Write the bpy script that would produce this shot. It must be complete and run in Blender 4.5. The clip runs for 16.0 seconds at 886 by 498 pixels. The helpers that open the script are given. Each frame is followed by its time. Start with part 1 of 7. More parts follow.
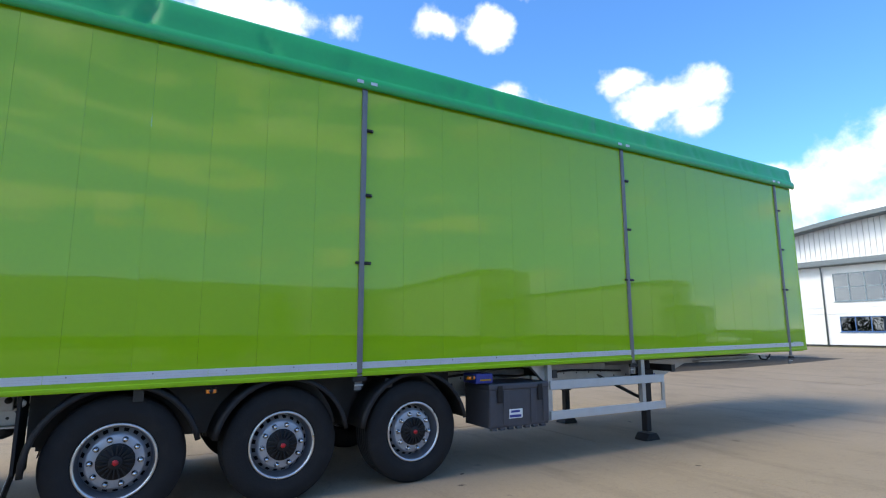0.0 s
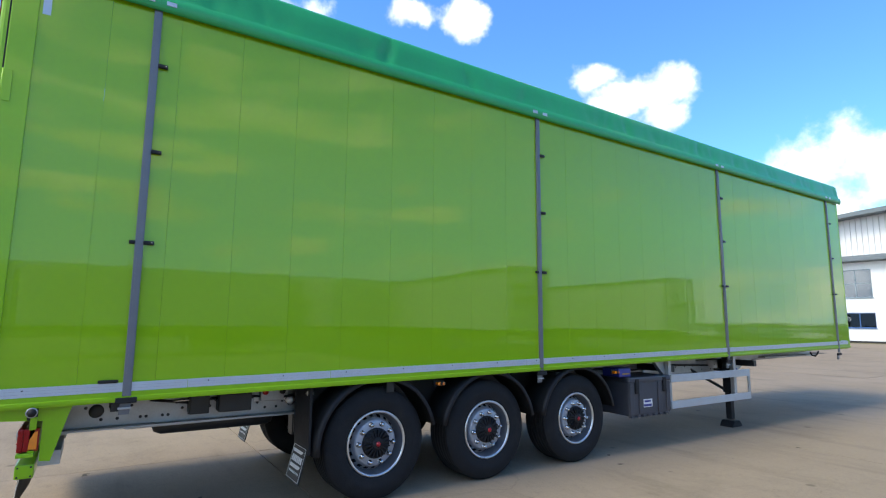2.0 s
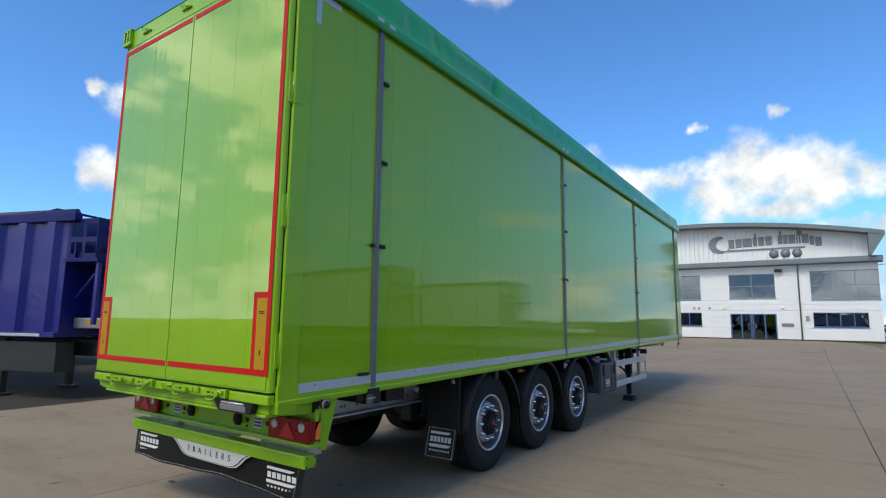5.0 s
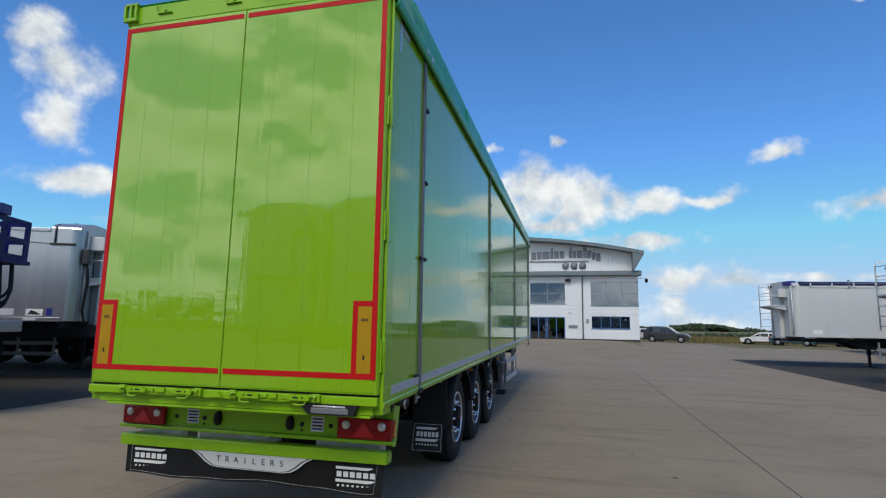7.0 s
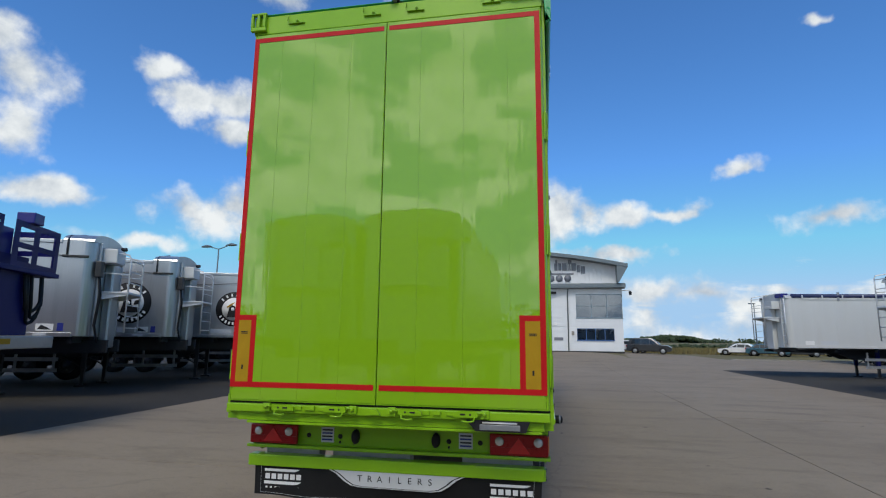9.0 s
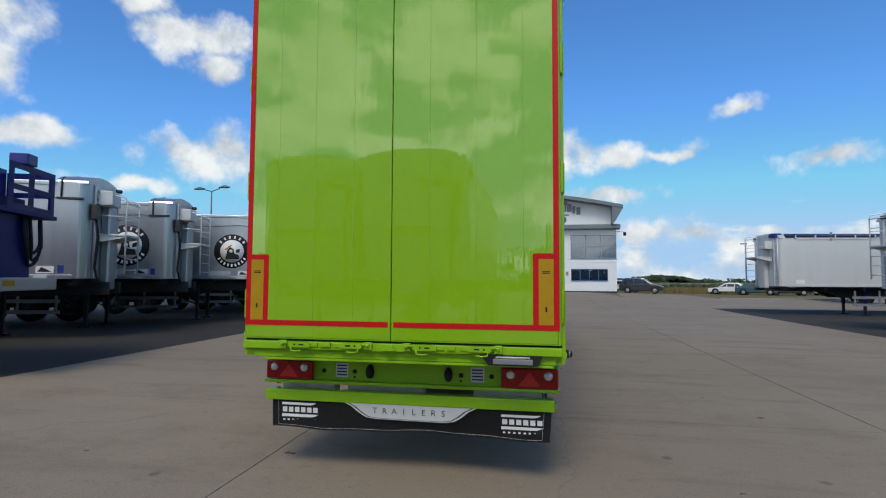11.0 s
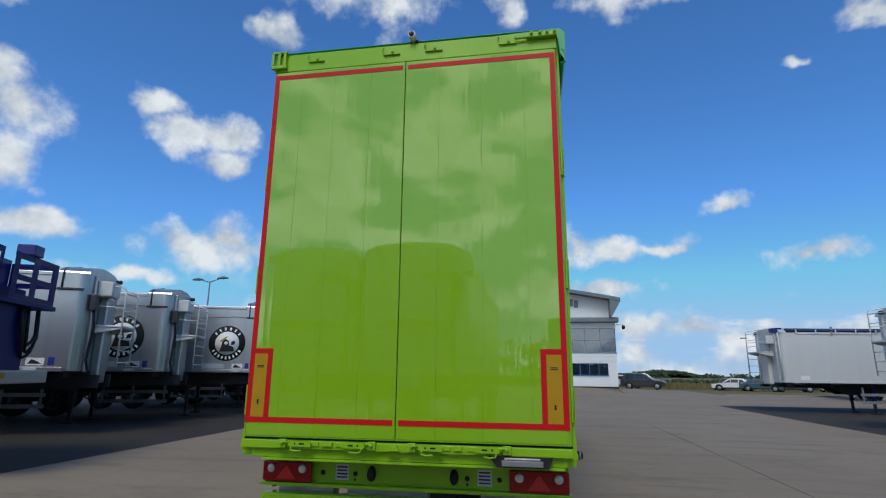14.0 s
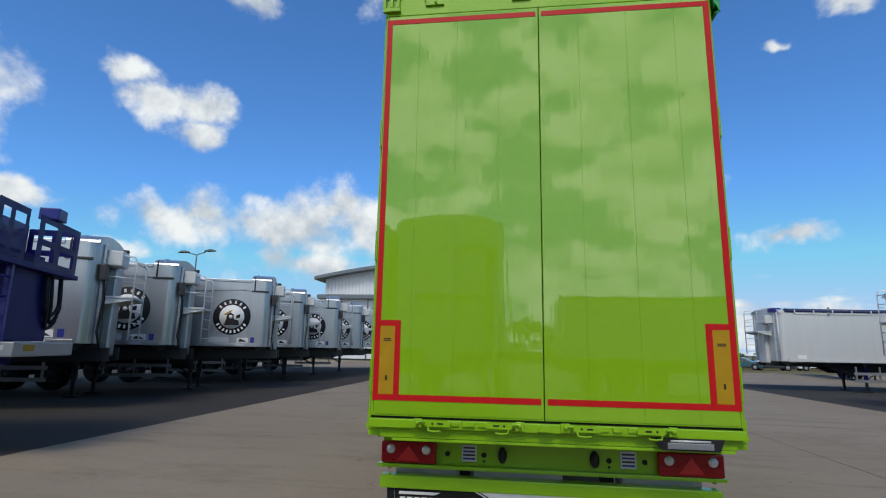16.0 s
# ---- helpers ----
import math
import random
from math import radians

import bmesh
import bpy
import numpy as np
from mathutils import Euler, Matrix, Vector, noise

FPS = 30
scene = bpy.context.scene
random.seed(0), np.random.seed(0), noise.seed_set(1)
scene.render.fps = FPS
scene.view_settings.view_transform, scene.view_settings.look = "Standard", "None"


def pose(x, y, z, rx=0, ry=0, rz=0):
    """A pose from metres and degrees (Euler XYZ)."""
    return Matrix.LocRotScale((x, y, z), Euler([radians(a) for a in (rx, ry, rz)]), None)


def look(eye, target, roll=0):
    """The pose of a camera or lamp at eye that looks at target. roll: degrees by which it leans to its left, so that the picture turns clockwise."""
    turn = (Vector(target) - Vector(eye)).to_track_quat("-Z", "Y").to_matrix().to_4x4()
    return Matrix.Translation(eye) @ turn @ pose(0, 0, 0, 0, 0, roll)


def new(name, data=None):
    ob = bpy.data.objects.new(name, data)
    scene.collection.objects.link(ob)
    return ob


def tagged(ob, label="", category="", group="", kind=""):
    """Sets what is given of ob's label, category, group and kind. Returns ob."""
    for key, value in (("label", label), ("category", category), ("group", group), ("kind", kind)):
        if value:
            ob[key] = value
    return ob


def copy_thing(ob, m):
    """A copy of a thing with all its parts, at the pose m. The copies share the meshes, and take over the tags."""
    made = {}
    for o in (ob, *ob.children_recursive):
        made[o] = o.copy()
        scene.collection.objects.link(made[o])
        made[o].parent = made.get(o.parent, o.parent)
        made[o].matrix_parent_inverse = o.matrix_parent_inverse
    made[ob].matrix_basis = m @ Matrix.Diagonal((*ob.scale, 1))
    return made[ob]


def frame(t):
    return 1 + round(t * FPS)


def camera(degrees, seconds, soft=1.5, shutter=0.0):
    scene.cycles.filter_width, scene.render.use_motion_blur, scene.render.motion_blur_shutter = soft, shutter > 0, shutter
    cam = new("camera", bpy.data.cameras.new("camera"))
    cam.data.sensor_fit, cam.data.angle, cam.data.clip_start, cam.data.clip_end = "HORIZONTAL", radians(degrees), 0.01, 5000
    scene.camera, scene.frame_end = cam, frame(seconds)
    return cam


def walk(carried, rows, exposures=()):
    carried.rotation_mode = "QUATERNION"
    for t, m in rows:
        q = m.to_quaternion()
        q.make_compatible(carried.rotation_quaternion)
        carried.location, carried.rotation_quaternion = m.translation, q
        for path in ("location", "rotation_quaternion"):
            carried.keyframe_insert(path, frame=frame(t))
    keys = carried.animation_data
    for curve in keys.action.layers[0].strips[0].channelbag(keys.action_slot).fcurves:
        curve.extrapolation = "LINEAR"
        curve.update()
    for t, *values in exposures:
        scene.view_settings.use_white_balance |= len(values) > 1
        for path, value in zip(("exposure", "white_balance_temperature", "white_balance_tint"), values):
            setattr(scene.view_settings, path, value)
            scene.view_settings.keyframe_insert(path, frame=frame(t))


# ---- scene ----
cam = camera(79.8, 16.0, soft=1.15)


PATH = [
    (0, (6.471, 3.174, 1.586), (4.757, 4.158, 1.893), -0.0),
    (0.5, (6.27, 2.578, 1.583), (4.575, 3.594, 1.893), 0.0),
    (1, (6.139, 1.968, 1.627), (4.453, 3.003, 1.922), 0.3),
    (1.5, (6.103, 1.339, 1.672), (4.421, 2.385, 1.949), 0.5),
    (2, (5.963, 0.747, 1.692), (4.301, 1.826, 1.964), 0.6),
    (2.5, (5.755, 0.176, 1.697), (4.125, 1.303, 1.964), 0.8),
    (3, (5.508, -0.363, 1.7), (3.929, 0.836, 1.967), 0.8),
    (5.5, (3.896, -2.735, 1.646), (2.946, -0.996, 1.915), 0.8),
    (6, (3.519, -3.088, 1.643), (2.754, -1.259, 1.911), 0.9),
    (6.5, (3.077, -3.387, 1.666), (2.468, -1.502, 1.938), 1.0),
    (7, (2.63, -3.682, 1.672), (2.159, -1.759, 1.956), 0.9),
    (7.5, (2.167, -3.815, 1.659), (1.786, -1.875, 1.959), 0.9),
    (8, (1.72, -3.907, 1.672), (1.341, -1.973, 2.015), 0.7),
    (10.5, (1.095, -3.99, 1.655), (0.745, -2.03, 1.838), 0.3),
    (11, (1.087, -3.982, 1.646), (0.736, -2.016, 1.76), 0.3),
    (11.5, (1.079, -3.998, 1.668), (0.734, -2.051, 1.971), 0.4),
    (12, (1.07, -4.023, 1.67), (0.744, -2.156, 2.309), 0.4),
    (12.5, (1.043, -4.046, 1.673), (0.72, -2.189, 2.343), 0.4),
    (13, (1.041, -4.051, 1.671), (0.715, -2.18, 2.299), 0.5),
    (13.5, (1.037, -4.042, 1.661), (0.708, -2.147, 2.209), 0.5),
    (14, (1.019, -4.04, 1.66), (0.686, -2.122, 2.116), 0.6),
    (14.5, (0.964, -4.035, 1.638), (0.629, -2.101, 2.021), 0.6),
    (15, (0.727, -3.951, 1.62), (0.392, -2.016, 1.999), 0.8),
    (15.5, (0.305, -3.836, 1.623), (-0.014, -1.897, 1.996), 0.9),
    (16, (-0.242, -3.842, 1.634), (-0.502, -1.895, 2.007), 1.1),
]
EXPOSURES = [(0.0, 0.94, 6800, 6), (1.5, 1.03, 6800, 6), (3.0, 0.8, 6800, 6), (5.5, 0.17, 6750, 6), (7.0, -0.05, 6550, 6), (8.0, -0.1, 6400, 6), (11.0, -0.07, 6450, 6), (11.5, -0.01, 6350, 6), (12.0, -0.29, 6100, 6), (13.5, -0.29, 6100, 6), (14.5, -0.17, 6300, 6), (16.0, -0.07, 6450, 6)]
walk(cam, [(t, look(eye, target, roll)) for t, eye, target, roll in PATH], EXPOSURES)

# ---- world, sun ----
SUN_EL, SUN_AZ = radians(49), radians(182)  # azimuth clockwise from +y


def cloud_world():
    w = bpy.data.worlds.new("sky")
    scene.world = w
    w.use_nodes = True
    nt = w.node_tree
    nd, lk = nt.nodes, nt.links
    nd.clear()
    out = nd.new("ShaderNodeOutputWorld")
    sky = nd.new("ShaderNodeTexSky")
    sky.sky_type, sky.sun_disc = "NISHITA", False
    sky.sun_elevation, sky.sun_rotation = SUN_EL, SUN_AZ
    sky.air_density, sky.dust_density, sky.ozone_density = 1.0, 0.0, 3.0
    co = nd.new("ShaderNodeTexCoord")
    sep = nd.new("ShaderNodeSeparateXYZ")
    lk.new(co.outputs["Generated"], sep.inputs[0])

    def math_node(op, a, b=None, c=None):
        n = nd.new("ShaderNodeMath")
        n.operation = op
        for k, v in enumerate((a, b, c)):
            if v is None:
                continue
            if isinstance(v, (int, float)):
                n.inputs[k].default_value = v
            else:
                lk.new(v, n.inputs[k])
        return n.outputs[0]

    az = math_node("ARCTAN2", sep.outputs[0], sep.outputs[1])
    el = math_node("ARCSINE", sep.outputs[2])
    flat = nd.new("ShaderNodeCombineXYZ")
    lk.new(az, flat.inputs[0])
    lk.new(el, flat.inputs[1])

    def fbm(scale, detail, rough, off, stretch=(1, 1, 1)):
        mp = nd.new("ShaderNodeMapping")
        mp.inputs["Location"].default_value = off
        mp.inputs["Scale"].default_value = stretch
        lk.new(co.outputs["Generated"], mp.inputs[0])
        n = nd.new("ShaderNodeTexNoise")
        n.inputs["Scale"].default_value, n.inputs["Detail"].default_value, n.inputs["Roughness"].default_value = scale, detail, rough
        lk.new(mp.outputs[0], n.inputs["Vector"])
        return n

    # uneven outlines: bend the lookup before measuring the distance to each cloud
    bend = fbm(9, 4, 0.6, (3, 1, 7))
    sub = nd.new("ShaderNodeVectorMath")
    sub.operation = "SUBTRACT"
    lk.new(bend.outputs["Color"], sub.inputs[0])
    sub.inputs[1].default_value = (0.5, 0.5, 0.5)
    mad = nd.new("ShaderNodeVectorMath")
    mad.operation = "MULTIPLY_ADD"
    lk.new(sub.outputs[0], mad.inputs[0])
    mad.inputs[1].default_value = (0.11, 0.075, 0)
    lk.new(flat.outputs[0], mad.inputs[2])
    field = None
    for a, e, ra, re in CLOUDS_WEST + CLOUDS_NORTHWEST + CLOUDS_NORTH:
        d = nd.new("ShaderNodeVectorMath")
        d.operation = "SUBTRACT"
        lk.new(mad.outputs[0], d.inputs[0])
        d.inputs[1].default_value = (radians(a), radians(e), 0)
        m = nd.new("ShaderNodeVectorMath")
        m.operation = "MULTIPLY"
        lk.new(d.outputs[0], m.inputs[0])
        m.inputs[1].default_value = (1 / radians(ra), 1 / radians(re), 0)
        ln = nd.new("ShaderNodeVectorMath")
        ln.operation = "LENGTH"
        lk.new(m.outputs[0], ln.inputs[0])
        v = math_node("SUBTRACT", 1.0, ln.outputs["Value"])
        field = v if field is None else math_node("SMOOTH_MAX", field, v, 0.25)
    # scattered cumulus over the rest of the sky
    wide = fbm(5.0, 6, 0.55, (0.4, 2.2, 0.1), (1, 1, 1.7))
    rest = math_node("MULTIPLY_ADD", wide.outputs["Fac"], 9.5, -4.3)
    behind = math_node("MINIMUM", math_node("MULTIPLY_ADD", sep.outputs[1], -2.4, -0.5), math_node("MULTIPLY_ADD", sep.outputs[0], -2.0, 1.2))
    rest = math_node("MINIMUM", rest, behind)
    bank = math_node("MULTIPLY_ADD", fbm(3.6, 6, 0.55, (5.1, 0.7, 2.3), (1, 1, 4.5)).outputs["Fac"], 9.0, -4.55)
    height = math_node("MULTIPLY_ADD", math_node("ABSOLUTE", math_node("SUBTRACT", el, radians(16))), -5.5, 1.25)
    bank = math_node("MINIMUM", bank, math_node("MINIMUM", height, math_node("MULTIPLY_ADD", sep.outputs[0], 2.6, -1.85)))
    rest = math_node("MAXIMUM", rest, bank)
    field = math_node("MAXIMUM", field, rest)
    fine = fbm(12, 8, 0.56, (1, 5, 2))
    above = fbm(12, 8, 0.56, (1, 5, 2.035))
    # thin streaks of far cloud low over the horizon
    low = nd.new("ShaderNodeMapRange")
    low.inputs["From Min"].default_value, low.inputs["From Max"].default_value = radians(10), radians(2)
    low.inputs["To Min"].default_value, low.inputs["To Max"].default_value = -1.3, 0.70
    lk.new(el, low.inputs["Value"])
    streak = math_node("MULTIPLY_ADD", fbm(5.5, 6, 0.6, (2, 7, 3), (1, 1, 6)).outputs["Fac"], 3.2, -1.62)
    field = math_node("SMOOTH_MAX", field, math_node("MINIMUM", math_node("ADD", streak, low.outputs[0]), 0.42), 0.2)
    dens = math_node("ADD", field, math_node("MULTIPLY_ADD", fine.outputs["Fac"], 2.7, -1.38))
    ramp = nd.new("ShaderNodeMapRange")
    ramp.interpolation_type = "SMOOTHSTEP"
    ramp.inputs["From Min"].default_value, ramp.inputs["From Max"].default_value = -0.12, 0.78
    lk.new(dens, ramp.inputs["Value"])
    tone = nd.new("ShaderNodeMapRange")
    tone.inputs["From Min"].default_value, tone.inputs["From Max"].default_value = -0.05, 1.05
    # billows: bright where the cloud thins upwards, grey on the under side
    relief = math_node("MULTIPLY", math_node("SUBTRACT", fine.outputs["Fac"], above.outputs["Fac"]), 3.4)
    broad = math_node("MULTIPLY_ADD", fbm(7, 5, 0.6, (8, 1, 1)).outputs["Fac"], 1.7, -0.28)
    lk.new(math_node("ADD", relief, broad), tone.inputs["Value"])
    white = nd.new("ShaderNodeMix")
    white.data_type = "RGBA"
    lk.new(tone.outputs[0], white.inputs["Factor"])
    white.inputs["A"].default_value = (0.56, 0.61, 0.69, 1)
    white.inputs["B"].default_value = (0.97, 0.98, 1.0, 1)
    skybg = nd.new("ShaderNodeBackground")
    tint = nd.new("ShaderNodeMix")
    tint.data_type, tint.blend_type = "RGBA", "MULTIPLY"
    tint.inputs["Factor"].default_value = 1.0
    tint.inputs["B"].default_value = SKY_TINT
    lk.new(sky.outputs[0], tint.inputs["A"])
    # pale haze: the blue stops brightening near the horizon
    cap = nd.new("ShaderNodeMix")
    cap.data_type, cap.blend_type = "RGBA", "DARKEN"
    cap.inputs["Factor"].default_value = 1.0
    cap.inputs["B"].default_value = tuple(c / SKY_STRENGTH for c in (0.41, 0.63, 0.92)) + (1,)
    lk.new(tint.outputs["Result"], cap.inputs["A"])
    lk.new(cap.outputs["Result"], skybg.inputs["Color"])
    skybg.inputs["Strength"].default_value = SKY_STRENGTH
    cbg = nd.new("ShaderNodeBackground")
    lk.new(white.outputs["Result"], cbg.inputs["Color"])
    # clouds towards the sun are the brighter ones
    lk.new(math_node("MULTIPLY_ADD", math_node("MAXIMUM", math_node("MULTIPLY", sep.outputs[1], -1.0), 0.0), 1.1, CLOUD_STRENGTH), cbg.inputs["Strength"])
    mix = nd.new("ShaderNodeMixShader")
    lk.new(ramp.outputs[0], mix.inputs[0])
    lk.new(skybg.outputs[0], mix.inputs[1])
    lk.new(cbg.outputs[0], mix.inputs[2])
    lk.new(mix.outputs[0], out.inputs[0])


SKY_STRENGTH, CLOUD_STRENGTH, SKY_TINT = 0.14, 0.97, (0.55, 0.91, 1.30, 1)
# clouds: azimuth from +y to the right, elevation, half width, half height, in degrees
CLOUDS_WEST = [
    (-94.6, 23.4, 3.5, 3.2), (-94.5, 8.9, 1.7, 1.6), (-81.3, 31.3, 9.5, 2.1), (-69.1, 20.2, 1.1, 0.8), (-68.5, 12.6, 1.8, 2.1),
    (-65.6, 12.7, 5.1, 2.5), (-64.5, 18.3, 4.1, 3.2), (-62.4, 21.7, 1.7, 2.6), (-62.3, 11.4, 2.7, 3.0), (-61.2, 31.8, 4.2, 1.7),
    (-54.8, 32.0, 2.6, 2.6), (-52.6, 24.1, 2.3, 2.5), (-51.8, 35.6, 6.8, 1.4), (-50.7, 17.3, 2.8, 3.2), (-50.4, 21.1, 3.8, 3.5),
    (-48.5, 12.3, 5.2, 1.4),
]
CLOUDS_NORTHWEST = [
    (-25.6, 11.8, 5.5, 2.6),
    (-40.9, 8.9, 6.0, 1.2), (-40.5, 24.8, 3.2, 1.3), (-39.1, 38.2, 4.1, 2.4), (-37.7, 22.6, 3.2, 1.8), (-36.2, 12.0, 8.0, 2.5),
    (-34.4, 23.2, 3.5, 2.0), (-33.6, 19.9, 2.8, 1.7), (-32.7, 13.2, 3.9, 2.0), (-29.6, 33.4, 3.5, 1.8), (-28.8, 12.3, 6.9, 3.6),
    (-23.4, 38.2, 5.4, 2.5), (-22.5, 12.0, 8.0, 4.4), (-22.3, 8.1, 9.2, 2.4), (-19.6, 14.3, 3.0, 1.1), (-17.1, 15.0, 3.5, 1.9),
    (-17.0, 38.5, 5.7, 3.4), (-16.6, 13.2, 4.5, 3.6), (-16.5, 43.0, 8.8, 3.9), (-16.1, 12.0, 3.2, 3.1),
]
CLOUDS_NORTH = [
    (-10.2, 14.0, 3.4, 2.1), (-8.8, 18.7, 1.0, 0.8), (-7.0, 12.4, 5.2, 3.0), (-2.7, 14.5, 4.6, 3.1), (-2.3, 10.9, 5.5, 1.6),
    (-1.9, 37.6, 2.3, 1.6), (-0.8, 19.0, 1.1, 1.0), (0.8, 13.3, 4.0, 2.6), (1.0, 42.5, 5.7, 1.6), (4.9, 13.2, 2.8, 2.0),
    (8.2, 8.6, 6.0, 1.0), (8.6, 12.7, 6.1, 1.8), (9.6, 37.2, 4.1, 2.0), (11.0, 5.1, 4.8, 1.6), (12.8, 12.7, 3.5, 1.0),
    (13.2, 38.7, 5.1, 2.0), (15.5, 4.4, 5.0, 1.2), (16.8, 37.1, 4.1, 1.8), (19.3, 16.1, 2.1, 0.9), (20.0, 3.5, 5.1, 1.0),
    (27.2, 10.9, 3.7, 1.5), (27.5, 28.1, 1.5, 0.6), (32.5, 29.4, 2.2, 1.2),
]
cloud_world()
sun_data = bpy.data.lights.new("sun", "SUN")
sun_data.energy, sun_data.angle, sun_data.color = 1.98, radians(20), (1.0, 0.89, 0.75)
sun = new("sun", sun_data)
sun.matrix_world = look((math.sin(SUN_AZ) * math.cos(SUN_EL) * 60, math.cos(SUN_AZ) * math.cos(SUN_EL) * 60, math.sin(SUN_EL) * 60), (0, 0, 0))

# ---- materials ----


def principled(name, col, rough=0.5, metal=0.0, var=0.12, scale=6.0, fine=60.0, bump=0.0, coat=0.0, coarse_rough=0.1, dirt=None, spec=0.5, bump_scale=None):
    """A surface with broad tonal drift, fine grain and a little relief."""
    m = bpy.data.materials.new(name)
    m.use_nodes = True
    nt = m.node_tree
    nd, lk = nt.nodes, nt.links
    b = nd["Principled BSDF"]
    co = nd.new("ShaderNodeTexCoord")
    n1 = nd.new("ShaderNodeTexNoise")
    n1.inputs["Scale"].default_value, n1.inputs["Detail"].default_value = scale, 5
    n2 = nd.new("ShaderNodeTexNoise")
    n2.inputs["Scale"].default_value, n2.inputs["Detail"].default_value = fine, 3
    lk.new(co.outputs["Object"], n1.inputs["Vector"])
    lk.new(co.outputs["Object"], n2.inputs["Vector"])
    mx = nd.new("ShaderNodeMix")
    mx.data_type = "RGBA"
    mx.inputs["A"].default_value = (*[c * (1 - var) for c in col], 1)
    mx.inputs["B"].default_value = (*[min(1, c * (1 + var)) for c in col], 1)
    add = nd.new("ShaderNodeMath")
    add.operation = "MULTIPLY_ADD"
    lk.new(n2.outputs["Fac"], add.inputs[0])
    add.inputs[1].default_value = 0.5
    half = nd.new("ShaderNodeMath")
    half.operation = "MULTIPLY_ADD"
    lk.new(n1.outputs["Fac"], half.inputs[0])
    half.inputs[1].default_value, half.inputs[2].default_value = 1.2, -0.35
    lk.new(half.outputs[0], add.inputs[2])
    lk.new(add.outputs[0], mx.inputs["Factor"])
    last = mx.outputs["Result"]
    if dirt:
        dcol, amount, dscale = dirt
        n3 = nd.new("ShaderNodeTexNoise")
        n3.inputs["Scale"].default_value, n3.inputs["Detail"].default_value, n3.inputs["Roughness"].default_value = dscale, 7, 0.65
        lk.new(co.outputs["Object"], n3.inputs["Vector"])
        mr = nd.new("ShaderNodeMapRange")
        mr.inputs["From Min"].default_value, mr.inputs["From Max"].default_value = 0.5, 0.75
        mr.inputs["To Max"].default_value = amount
        lk.new(n3.outputs["Fac"], mr.inputs["Value"])
        dm = nd.new("ShaderNodeMix")
        dm.data_type = "RGBA"
        dm.inputs["B"].default_value = (*dcol, 1)
        lk.new(mr.outputs[0], dm.inputs["Factor"])
        lk.new(last, dm.inputs["A"])
        last = dm.outputs["Result"]
    lk.new(last, b.inputs["Base Color"])
    b.inputs["Metallic"].default_value = metal
    b.inputs["Specular IOR Level"].default_value = spec
    b.inputs["Coat Weight"].default_value = coat
    b.inputs["Coat Roughness"].default_value = 0.03
    mr = nd.new("ShaderNodeMapRange")
    mr.inputs["To Min"].default_value, mr.inputs["To Max"].default_value = max(0.02, rough - coarse_rough), min(1, rough + coarse_rough)
    lk.new(n1.outputs["Fac"], mr.inputs["Value"])
    lk.new(mr.outputs[0], b.inputs["Roughness"])
    if bump:
        bp = nd.new("ShaderNodeBump")
        bp.inputs["Strength"].default_value, bp.inputs["Distance"].default_value = bump, 0.01
        src = n2
        if bump_scale:
            src = nd.new("ShaderNodeTexNoise")
            src.inputs["Scale"].default_value, src.inputs["Detail"].default_value = bump_scale, 4
            lk.new(co.outputs["Object"], src.inputs["Vector"])
        lk.new(src.outputs["Fac"], bp.inputs["Height"])
        lk.new(bp.outputs[0], b.inputs["Normal"])
    return m


def glossy_panel(name, col, rough, streak=0.0, ior=1.6, ripple=0.1):
    """Gloss enamel over thin sheet: sharp coat whose reflections waver gently, chiefly up and down."""
    m = principled(name, col, 0.5, 0, 0.05, 0.8, 30, 0, 1.0, 0.05, spec=0.05)
    nd, lk = m.node_tree.nodes, m.node_tree.links
    b = nd["Principled BSDF"]
    b.inputs["Coat Roughness"].default_value = rough
    b.inputs["Coat IOR"].default_value = ior
    co = nd.new("ShaderNodeTexCoord")
    mp = nd.new("ShaderNodeMapping")
    mp.inputs["Scale"].default_value = (2.6, 2.6, 0.35)
    n = nd.new("ShaderNodeTexNoise")
    n.inputs["Scale"].default_value, n.inputs["Detail"].default_value = 1.6, 3.0
    lk.new(mp.outputs[0], n.inputs["Vector"])
    bp = nd.new("ShaderNodeBump")
    bp.inputs["Strength"].default_value, bp.inputs["Distance"].default_value = streak, 0.02
    # drawn sheet: tight upright ripples on top of the slow waver
    mp2 = nd.new("ShaderNodeMapping")
    mp2.inputs["Scale"].default_value = (34, 34, 0.30)
    n2 = nd.new("ShaderNodeTexNoise")
    n2.inputs["Scale"].default_value, n2.inputs["Detail"].default_value = 1.0, 2.0
    lk.new(mp2.outputs[0], n2.inputs["Vector"])
    both = nd.new("ShaderNodeMath")
    both.operation = "MULTIPLY_ADD"
    lk.new(n2.outputs["Fac"], both.inputs[0])
    both.inputs[1].default_value = ripple
    lk.new(n.outputs["Fac"], both.inputs[2])
    # every plank has its own waver
    inf = nd.new("ShaderNodeObjectInfo")
    spread = nd.new("ShaderNodeVectorMath")
    spread.operation = "MULTIPLY_ADD"
    lk.new(inf.outputs["Random"], spread.inputs[0])
    spread.inputs[1].default_value = (17, 31, 5)
    lk.new(co.outputs["Object"], spread.inputs[2])
    lk.new(spread.outputs[0], mp.inputs[0])
    lk.new(spread.outputs[0], mp2.inputs[0])
    lk.new(both.outputs[0], bp.inputs["Height"])
    lk.new(bp.outputs[0], b.inputs["Coat Normal"])
    return m


